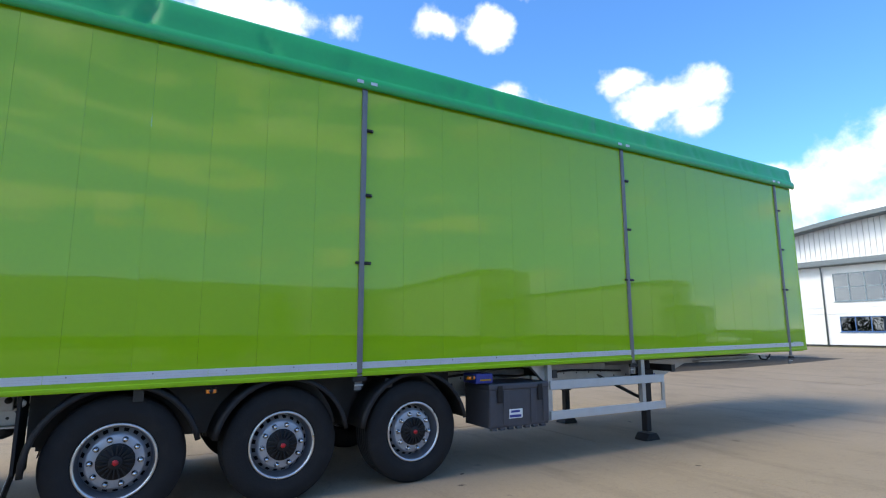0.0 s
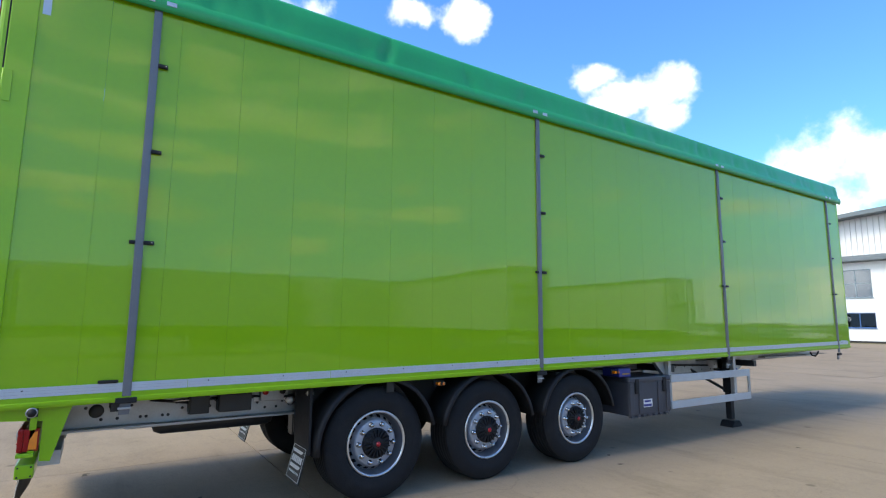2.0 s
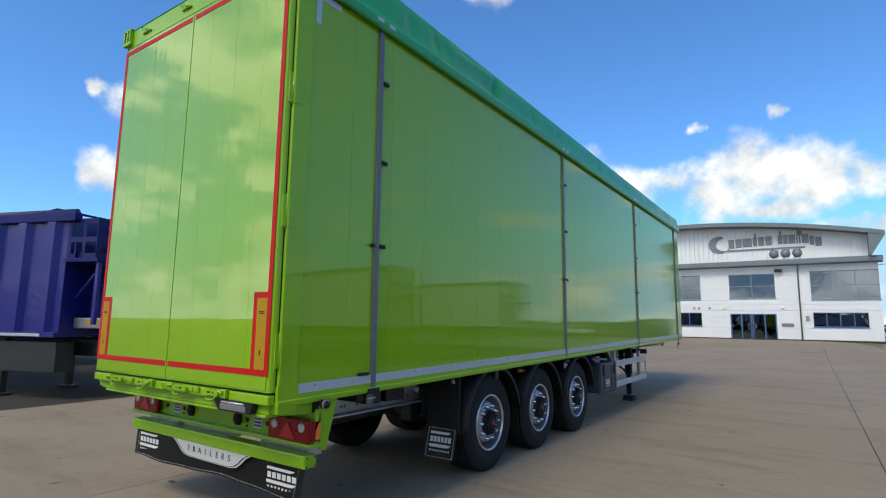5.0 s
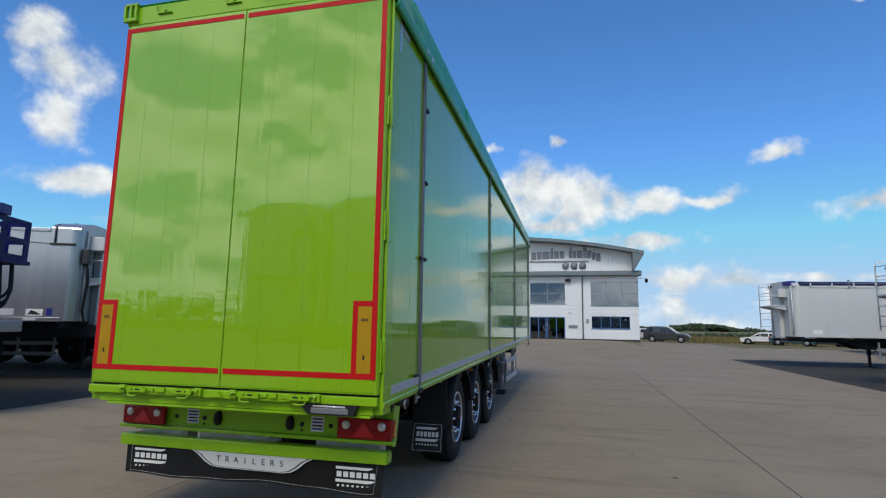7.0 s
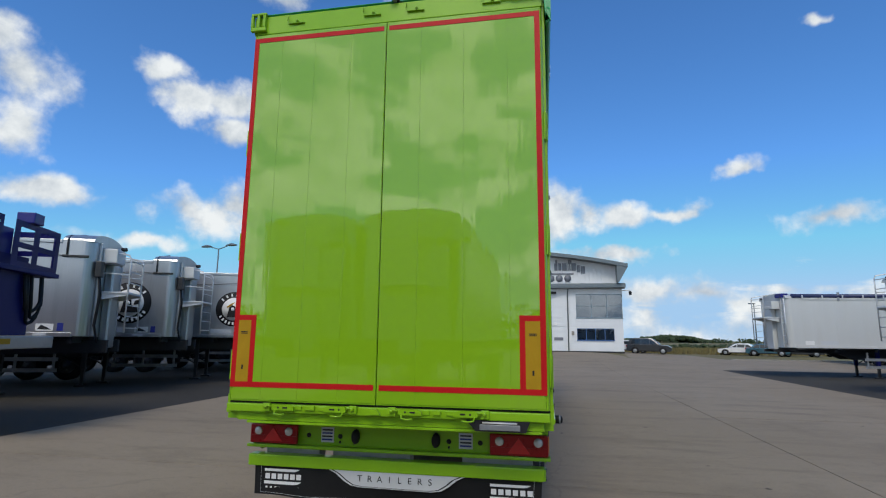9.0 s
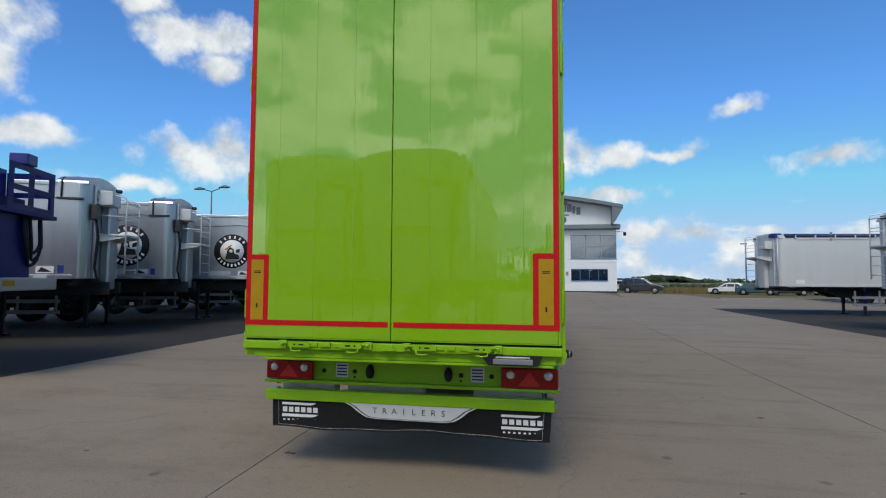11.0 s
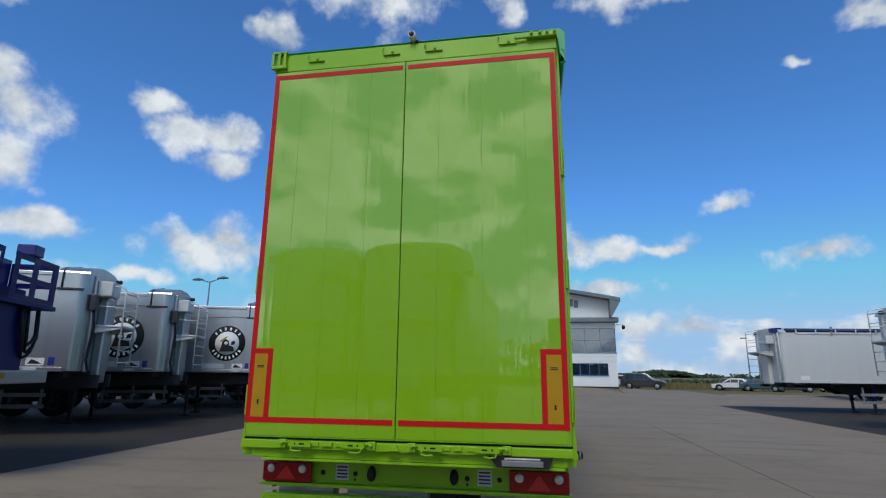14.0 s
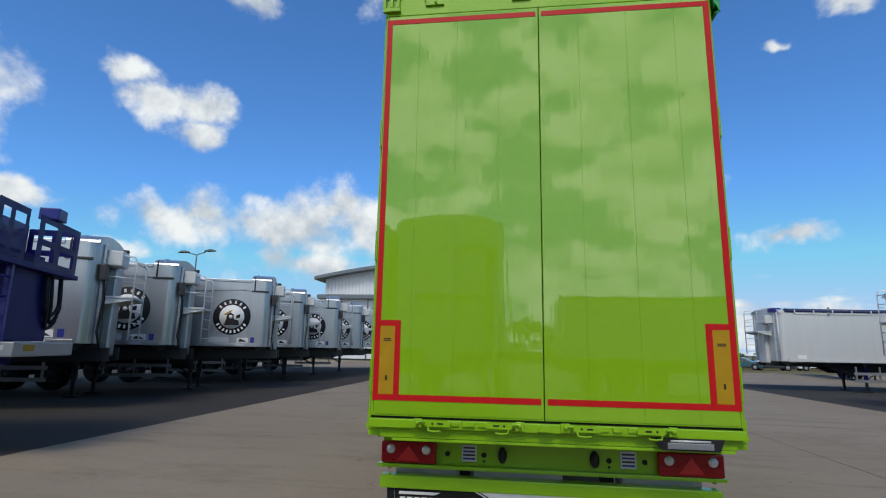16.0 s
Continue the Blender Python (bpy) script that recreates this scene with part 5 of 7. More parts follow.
        mk = part("marker_lamp_arm", tube(nb(), [(1.224 * s, 0.445, 1.055), (1.30 * s, 0.44, 1.05)], 0.018, 10), M_BLACK, g, "black side marker lamp stalk")
        part("marker_lamp", lathe(nb(), [(0.0, 0.0), (0.0, 0.03), (0.03, 0.032), (0.055, 0.024), (0.06, 0.0)] if s > 0 else [(0.0, 0.0), (0.0, 0.03), (-0.03, 0.032), (-0.055, 0.024), (-0.06, 0.0)], (1.30 * s, 0.44, 1.05), "x", 16), M_BLACK, mk)
        part("marker_ring", lathe(nb(), [(0.03 * s, 0.0325), (0.032 * s, 0.035), (0.04 * s, 0.035), (0.042 * s, 0.03)], (1.30 * s, 0.44, 1.05), "x", 16), M_ALU, mk)
        part("stalk_base", bx(*sorted((1.2245 * s, 1.233 * s)), 0.41, 0.47, 0.985, 1.115, bevel=0.008), M_BLACK, mk)
    # ---- rubber spray flap with badge ----
    bm = nb()
    n = 40
    top, low = [], []
    for k in range(n + 1):
        x = -1.19 + 2.365 * k / n
        wav = 0.007 * math.sin(x * 4.2 + 0.6) + 0.004 * math.sin(x * 11)
        top.append(((x, 0.335, 0.615)))
        low.append(((x * (0.985), 0.325 + 0.022 * math.sin(x * 3.1 + 1) , 0.375 + wav)))
    rows = [top, [tuple(a + (b - a) * 0.5 for a, b in zip(p, q)) for p, q in zip(top, low)], low]
    vs = [[bm.verts.new(p) for p in r] for r in rows]
    fs = []
    for r0, r1 in zip(vs, vs[1:]):
        for k in range(n):
            fs.append(bm.faces.new((r0[k], r1[k], r1[k + 1], r0[k + 1])))
    bmesh.ops.solidify(bm, geom=fs, thickness=0.008)
    fl = part("spray_flap", bm, M_RUBBER, t, "black rubber spray flap with silver badge", RECESS)
    part("piping", tube(nb(), [(p[0], p[1] - 0.007, p[2] + 0.018) for p in low[1:-1]], 0.0011, 5), M_SILVERPRINT, fl, "thin pale edge line")
    for p, q in ((top[1], low[1]), (top[-2], low[-2])):
        part("piping", tube(nb(), [(p[0], p[1] - 0.007, p[2] - 0.012), (q[0], q[1] - 0.007, q[2] + 0.018)], 0.0011, 5), M_SILVERPRINT, fl)
    y0 = 0.318
    pts = [(-0.53, 0.606), (0.586, 0.606), (0.52, 0.575), (0.46, 0.525), (0.40, 0.490), (0.32, 0.478), (-0.26, 0.482), (-0.34, 0.492), (-0.40, 0.525), (-0.47, 0.578)]
    badge = part("badge", prism(nb(), pts, "y", y0 - 0.006, y0 - 0.001), M_SILVERPRINT, fl, "silver curved badge panel")
    def inset(k):
        return [(0.028 + (x - 0.028) * k, 0.606 + (z - 0.606) * k) for x, z in pts]
    part("badge_line", prism(nb(), [(x, z) for x, z in inset(0.955)], "y", y0 - 0.0075, y0 - 0.0062), M_RUBBER, badge)
    part("badge_field", prism(nb(), [(x, z) for x, z in inset(0.925)], "y", y0 - 0.009, y0 - 0.0077), M_SILVERPRINT, badge)
    for k, ch in enumerate("TRAILERS"):
        me = letters(ch, 0.068, 0.001)
        me.materials.append(M_RUBBER)
        part("badge_letter", me, M_RUBBER, badge, "dark letter on the badge", pose(0.025 + 0.082 * (k - 3.5), y0 - 0.0105, 0.550))
    brand_bars(fl, -0.925, 0.505, 0.33, 0.155, y0 - 0.002, M_WHITE)
    brand_bars(fl, 0.945, 0.493, 0.33, 0.15, y0 - 0.002, M_WHITE)
    # ---- chassis ----
    ch = part("chassis_beam", bx(0.50, 0.62, 0.55, 10.4, 0.80, 1.08, bevel=0.006), M_GALV, t, "galvanised steel chassis beam with punched holes")
    part("beam_flange", bx(0.44, 0.70, 0.55, 10.4, 0.785, 0.80), M_GALV, ch)
    part("chassis_beam", bx(-0.62, -0.50, 0.55, 10.4, 0.80, 1.08, bevel=0.006), M_GALV, t, "galvanised steel chassis beam with punched holes")
    # nothing is cut: dark discs stand for the shade inside the punched holes
    hole = data_of("hole_cap", lathe(nb(), [(0.0, 0.0), (0.002, 0.012), (0.0, 0.013)], (0, 0, 0), "x", 12), M_DARK)
    rng = random.Random(3)
    for k in range(34):
        yy = 0.75 + 0.055 * k * (1.0 if k < 30 else 2) + rng.uniform(-0.01, 0.01)
        part("hole_cap", hole, M_DARK, ch, m=pose(0.6205, yy, 0.86 + 0.1 * (k % 3 == 0) + 0.05 * (k % 4 == 1)))
    for k in range(30):
        part("hole_cap", hole, M_DARK, ch, m=pose(0.6205, 6.4 + 0.13 * k, 0.93 + 0.07 * (k % 2)))
    part("plate_opening", lathe(nb(), [(0.0, 0.0), (0.004, 0.05), (0.0, 0.055)], (0.621, 0.82, 0.93), "x", 20), M_DARK, ch)
    part("air_tank", lathe(nb(), [(1.0, 0.0), (1.02, 0.06), (1.08, 0.10), (2.15, 0.10), (2.2, 0.06), (2.22, 0.0)], (0.30, 0, 0.86), "y", 24), M_DARK, t, "dark air tank under the chassis")
    part("drip_tray", prism(nb(), [(0.95, 0.80), (2.25, 0.80), (2.2, 0.755), (1.05, 0.745)], "x", -0.2, 0.52), M_GALV, t, "galvanised under-tray")
    part("actuator_rod", tube(nb(), [(0.70, 1.38, 0.985), (0.70, 1.78, 0.985)], 0.011, 10), M_CHROME, t, "bright actuator rod")
    part("valve_panel", bx(0.622, 0.632, 2.08, 2.40, 0.92, 1.075, bevel=0.003), M_WHITE, t, "white air valve panel")
    part("tank_body", lathe(nb(), [(1.25, 0.0), (1.27, 0.05), (1.33, 0.075), (2.25, 0.075), (2.31, 0.05), (2.33, 0.0)], (0.40, 0, 0.735), "y", 20), M_DARK, t, "dark reservoir slung under the beam")
    for yy, w in ((1.74, 0.28), (1.50, 0.16)):
        part("valve_block", bx(0.633, 0.80, yy, yy + w, 0.87, 1.03, bevel=0.012), M_DARK, t, "black air valve block")
    vb = part("air_valve", bx(0.63, 0.72, 2.12, 2.34, 0.93, 1.06, bevel=0.01), M_GALV, t, "air valve with red and black knobs")
    for yy, mt in ((2.15, M_HUBRED), (2.31, M_BLACK)):
        part("valve_knob", lathe(nb(), [(0.72, 0.012), (0.75, 0.012), (0.752, 0.028), (0.775, 0.026), (0.78, 0.0)], (0, yy, 1.02), "x", 14), mt, vb)
    gg = part("pressure_gauge", lathe(nb(), [(0.62, 0.05), (0.66, 0.052), (0.668, 0.046), (0.668, 0.0)], (0, 2.42, 0.92), "x", 22), M_CHROME, t, "round pressure gauge")
    part("gauge_face", lathe(nb(), [(0.6685, 0.042), (0.6695, 0.0)], (0, 2.42, 0.92), "x", 20), M_WHITE, gg)
    for k in range(5):
        part("cross_member", bx(-1.2, 1.2, 0.9 + 2.3 * k, 0.98 + 2.3 * k, 1.0, 1.098), M_DARK, t)
    part("air_hose", tube(nb(), [(0.66, 1.2, 1.0), (0.68, 1.5, 0.96), (0.68, 1.9, 1.0), (0.68, 2.3, 0.95), (0.68, 2.9, 1.02)], 0.012, 8), M_BLACK, t, "black air hose")
    part("air_hose", tube(nb(), [(0.66, 6.2, 1.0), (0.7, 6.8, 1.05), (0.7, 7.6, 1.0), (0.68, 8.6, 1.04), (0.68, 9.6, 1.0)], 0.014, 8), M_BLACK, t, "black air hose")
    # added dark sheet: hides the bright beam, stands for shade between the wheels
    part("wheel_bay_shade", bx(0.70, 0.715, 2.45, 6.55, 0.62, 1.09), M_DARK, t, "dark sheet added for the shade between the wheels")
    # axles, wheels, guards, flaps
    wm = wheel_master()
    placed = False
    arcs = {HUBS[0]: (12, 184), HUBS[1]: (10, 170), HUBS[2]: (10, 172)}
    for hy in HUBS:
        part("axle", lathe(nb(), [(-1.0, 0.07), (1.0, 0.07)], (0, hy, 0.52), "x", 20), M_DARK, t, "dark axle tube")
        part("air_bag", lathe(nb(), [(0.70, 0.10), (0.74, 0.14), (0.80, 0.12), (0.86, 0.14), (0.92, 0.10)], (0.45, hy + 0.25, 0), "z", 20), M_RUBBER, t)
        part("trailing_arm", bx(0.40, 0.50, hy - 0.55, hy + 0.35, 0.60, 0.68, bevel=0.01), M_DARK, t)
        part("hanger", bx(0.38, 0.52, hy - 0.62, hy - 0.48, 0.55, 0.79, bevel=0.01), M_DARK, t)
        for s in (1, -1):
            m = pose(1.185 * s, hy, 0.527, 0, 0, 0 if s > 0 else 180)
            if not placed:
                w = wm
                w.matrix_basis = m @ Matrix.Rotation(0.3, 4, "X")
                placed = True
            else:
                w = copy_thing(wm, m @ Matrix.Rotation(hy * 1.7 + s, 4, "X"))
            w.parent = t
            tagged(w, "wide super-single wheel with silver disc and red hub badge")
            a0, a1 = arcs[hy]
            g = part("mudguard", mudguard_mesh(a0, a1), M_BLACK, t, "black rolled plastic mudguard", pose(1.255 * s, hy, 0.527, 0, 0, 0 if s > 0 else 180))
    for hy, x in ((3.80, 1.262), (6.55, 1.262)):
        o = part("side_marker", bx(1.20, x, hy - 0.042, hy + 0.042, 1.042, 1.075, bevel=0.008), M_AMBER, t, "amber side marker lamp")
        part("marker_frame", bx(1.19, 1.21, hy - 0.06, hy + 0.06, 1.03, 1.086, bevel=0.006), M_BLACK, o)
        part("marker_bulb", lathe(nb(), [(1.262, 0.018), (1.27, 0.016), (1.272, 0)], (0, hy, 1.06), "x", 12), M_BLACK, o)
    part("hub_light", lathe(nb(), [(1.1, 0.0), (1.1, 0.03), (1.14, 0.03), (1.15, 0.0)], (0, 2.45, 1.03), "x", 16), M_CLEAR, t, "small clear work lamp")
    for s, xx in ((1, 1.0), (-1, -1.0)):
        guard = part("spray_guard", bx(xx - 0.20, xx + 0.20, 2.43, 2.455, 0.50, 1.09, bevel=0.004), M_BLACK, t, "black rear spray guard plate")
        tip = Matrix.Translation((0, 2.44, 0.55)) @ Matrix.Rotation(radians(-14), 4, "X") @ Matrix.Translation((0, -2.38, -0.55))
        mf = part("mud_flap", bx(xx - 0.19, xx + 0.17, 2.375, 2.385, 0.235, 0.56, bevel=0.003), M_RUBBER, guard, "black mud flap with pale print", tip)
        bm = nb()
        for a in ((xx - 0.175, xx + 0.155, 0.535, 0.539), (xx - 0.175, xx + 0.155, 0.25, 0.254)):
            box(bm, a[0], a[1], 2.372, 2.3745, a[2], a[3])
        box(bm, xx - 0.175, xx - 0.171, 2.372, 2.3745, 0.255, 0.534)
        box(bm, xx + 0.151, xx + 0.155, 2.372, 2.3745, 0.255, 0.534)
        part("flap_border", bm, M_SILVERPRINT, guard, "", tip)
        brand_bars(guard, xx - 0.01, 0.40, 0.27, 0.20, 2.374, M_WHITE, tip)
    # ---- tool box ----
    tb = part("tool_box", bx(0.72, 1.245, 6.79, 7.68, 0.47, 0.955, bevel=0.02), M_TOOLBOX, t, "dark grey plastic tool box with latched lid")
    part("box_lid", bx(0.715, 1.262, 6.785, 7.685, 0.90, 0.975, bevel=0.02), M_TOOLBOX, tb)
    for yy in (6.84, 7.03, 7.44, 7.63):
        part("box_rib", bx(1.245, 1.258, yy - 0.045, yy + 0.04, 0.50, 0.90, bevel=0.006), M_TOOLBOX, tb)
    for yy in (6.935, 7.535):
        part("box_latch", bx(1.25, 1.275, yy - 0.035, yy + 0.035, 0.76, 0.955, bevel=0.008), M_BLACK, tb)
    for k in range(7):
        part("box_foot", bx(1.20, 1.252, 6.82 + 0.122 * k, 6.89 + 0.122 * k, 0.445, 0.475, bevel=0.004), M_TOOLBOX, tb)
    lb = part("box_label", bx(1.246, 1.250, 7.06, 7.27, 0.57, 0.675), M_WHITE, tb, "white and blue label")
    part("label_bar", bx(1.250, 1.2515, 7.08, 7.25, 0.58, 0.61), M_BLUEBOX, lb)
    part("label_bar", bx(1.250, 1.2515, 7.10, 7.23, 0.635, 0.66), M_BLUEBOX, lb)
    bb = part("blue_winch_box", bx(0.95, 1.23, 6.62, 6.86, 0.985, 1.10, bevel=0.015), M_BLUEBOX, t, "small blue box with yellow stripe")
    part("yellow_stripe", bx(1.2302, 1.2325, 6.68, 6.83, 1.018, 1.034), M_YELLOW, bb)
    # ---- side guard ----
    sg = part("side_guard", bx(1.225, 1.25, 7.72, 9.86, 0.865, 0.975, bevel=0.006), M_GUARD, t, "galvanised two-rail side guard")
    part("lower_guard_rail", bx(1.225, 1.25, 7.72, 9.86, 0.50, 0.605, bevel=0.006), M_GUARD, sg)
    part("guard_post", bx(1.16, 1.224, 7.70, 7.77, 0.49, 1.2, bevel=0.006), M_GALV, sg)
    part("guard_post", bx(1.16, 1.224, 9.42, 9.49, 0.49, 1.2, bevel=0.006), M_GALV, sg)
    part("guard_end", bx(1.226, 1.249, 9.80, 9.86, 0.606, 0.864, bevel=0.004), M_GALV, sg)
    part("guard_bracket", prism(nb(), [(7.45, 1.18), (7.78, 1.18), (7.78, 0.95), (7.70, 0.95)], "x", 1.10, 1.16), M_GALV, sg)
    # ---- landing legs ----
    for s in (1, -1):
        x = 0.86 * s
        lg = part("landing_leg", bx(x - 0.065, x + 0.065, 9.83, 9.97, 0.55, 1.15, bevel=0.012), M_BLACK, t, "black telescopic landing leg")
        part("inner_leg", bx(x - 0.048, x + 0.048, 9.85, 9.95, 0.12, 0.55, bevel=0.01), M_BLACK, lg)
        part("foot", prism(nb(), [(9.75, 0.0), (10.05, 0.0), (10.04, 0.03), (9.98, 0.10), (9.82, 0.10), (9.76, 0.03)], "x", x - 0.11, x + 0.11, bevel=0.008), M_BLACK, lg)
        part("gear_box", bx(x + 0.066 * s - 0.03, x + 0.066 * s + 0.03, 9.80, 10.0, 0.82, 1.02, bevel=0.015), M_BLACK, lg)
        part("leg_brace", tube(nb(), [(x * 0.95, 9.8, 0.62), (x * 0.7, 9.0, 1.02)], 0.025, 8), M_DARK, lg)
    part("leg_cross_shaft", lathe(nb(), [(-0.8, 0.02), (0.8, 0.02)], (0, 9.9, 0.92), "x", 10), M_DARK, t)
    part("leg_tag", bx(0.93, 0.935, 10.0, 10.06, 0.84, 0.96), M_BLUEBOX, t)
    # gooseneck and coupling plate
    gn = part("gooseneck", prism(nb(), [(10.0, 0.80), (10.4, 0.80), (11.2, 1.06), (13.6, 1.09), (13.6, 1.15), (10.0, 1.13)], "x", -0.62, 0.62), M_GALV, t, "galvanised gooseneck and coupling plate")
    part("rubbing_plate", bx(-0.75, 0.75, 11.4, 13.5, 1.075, 1.098), M_GALV, gn)
    part("king_pin", lathe(nb(), [(1.0, 0.0), (1.0, 0.045), (1.03, 0.045), (1.035, 0.036), (1.08, 0.045)], (0, 12.4, 0), "z", 20), M_DARK, gn)
    part("bracket_plate", bx(0.63, 0.66, 7.9, 9.3, 0.9, 1.12, bevel=0.005), M_GALV, gn)
    for k in range(6):
        part("hole_cap", hole, M_DARK, gn, m=pose(0.662, 8.0 + 0.24 * k, 1.0))
    part("front_hose_loop", tube(nb(), [(0.9, 12.9, 1.16), (0.9, 12.95, 1.10), (0.9, 13.1, 1.08), (0.9, 13.2, 1.12), (0.9, 13.25, 1.17)], 0.014, 8), M_BLACK, t, "dangling black coupling hose")
    part("front_print", bx(HW + 0.0005, HW + 0.0025, 13.35, 13.62, 1.32, 1.36), M_TAPE, t, "small pale printed mark", TILT)
    return t


green_trailer()

# ---- other trailers in the yard ----


def small_wheel(parent, x, y, r=0.52, rim_mat=M_BRIGHT):
    w = part("wheel", lathe(nb(), [(0.0, r * 0.55), (-0.01, r * 0.7), (0.0, r * 0.92), (0.03, r), (0.30, r), (0.33, r * 0.92), (0.33, 0.2)], (x, y, r), "y", 36, False), M_TYRE, parent, "black tyre on a dished rim")
    part("rim", lathe(nb(), [(0.005, r * 0.57), (0.0, r * 0.55), (0.05, r * 0.5), (0.08, r * 0.42), (0.03, r * 0.33), (0.03, r * 0.2), (-0.01, r * 0.18), (-0.015, 0.0)], (x, y, r), "y", 32, False), rim_mat, w)
    nut = data_of("nut", lathe(nb(), [(-0.02, 0.0), (-0.02, 0.013), (0.01, 0.015)], (0, 0, 0), "y", 6), M_CHROME)
    for k in range(8):
        a = 2 * math.pi * k / 8
        part("nut", nut, M_CHROME, w, m=pose(x + 0.15 * math.cos(a), y + 0.03, r + 0.15 * math.sin(a)))
    return w


def roundel(parent, x, z, r=0.62):
    """A dark ring round a pale field with plain shapes in it."""
    rg = part("roundel", lathe(nb(), [(-0.004, 0.0), (-0.004, r), (0.0, r)], (x, -0.002, z), "y", 48), M_BLACK, parent, "round black and white emblem of plain shapes")
    part("roundel_field", lathe(nb(), [(-0.007, 0.0), (-0.007, r * 0.66), (-0.0042, r * 0.66)], (x, -0.002, z), "y", 40), M_WHITE, rg)
    shape = [(x - 0.38 * r, z - 0.48 * r), (x + 0.42 * r, z - 0.46 * r), (x + 0.36 * r, z - 0.2 * r), (x + 0.12 * r, z - 0.12 * r), (x + 0.08 * r, z + 0.14 * r), (x - 0.1 * r, z + 0.24 * r), (x - 0.26 * r, z + 0.1 * r), (x - 0.3 * r, z - 0.14 * r)]
    part("plain_shape", prism(nb(), shape, "y", -0.0125, -0.0095), M_BLACK, rg)
    part("plain_shape", prism(nb(), [(x + 0.2 * r, z - 0.1 * r), (x + 0.42 * r, z - 0.06 * r), (x + 0.44 * r, z + 0.16 * r), (x + 0.24 * r, z + 0.1 * r)], "y", -0.0125, -0.0095), M_BLACK, rg)
    part("plain_shape", lathe(nb(), [(-0.0135, 0.0), (-0.0135, r * 0.1), (-0.012, r * 0.1)], (x - 0.06 * r, 0, z + 0.0 * r), "y", 16), M_WHITE, rg)
    part("gold_stroke", prism(nb(), [(x - 0.42 * r, z + 0.12 * r), (x - 0.1 * r, z + 0.36 * r), (x + 0.04 * r, z + 0.4 * r), (x - 0.06 * r, z + 0.28 * r), (x - 0.34 * r, z + 0.06 * r)], "y", -0.0135, -0.012), M_YELLOW, rg)
    for n_bars, a0, a1 in ((6, 140, 40), (9, 212, 328)):
        for k in range(n_bars):
            a = radians(a0 + (a1 - a0) * k / (n_bars - 1))
            b = data_of("letter_bar", bx(-0.03 * r / 0.62, 0.03 * r / 0.62, -0.0035, 0, -0.05 * r / 0.62, 0.05 * r / 0.62), M_WHITE)
            turn = a - math.pi / 2 if a0 < 180 else a + math.pi / 2
            part("letter_bar", b, M_WHITE, rg, m=Matrix.Translation((x + 0.83 * r * math.cos(a), -0.0062, z + 0.83 * r * math.sin(a))) @ Matrix.Rotation(-turn, 4, "Y"))
    return rg


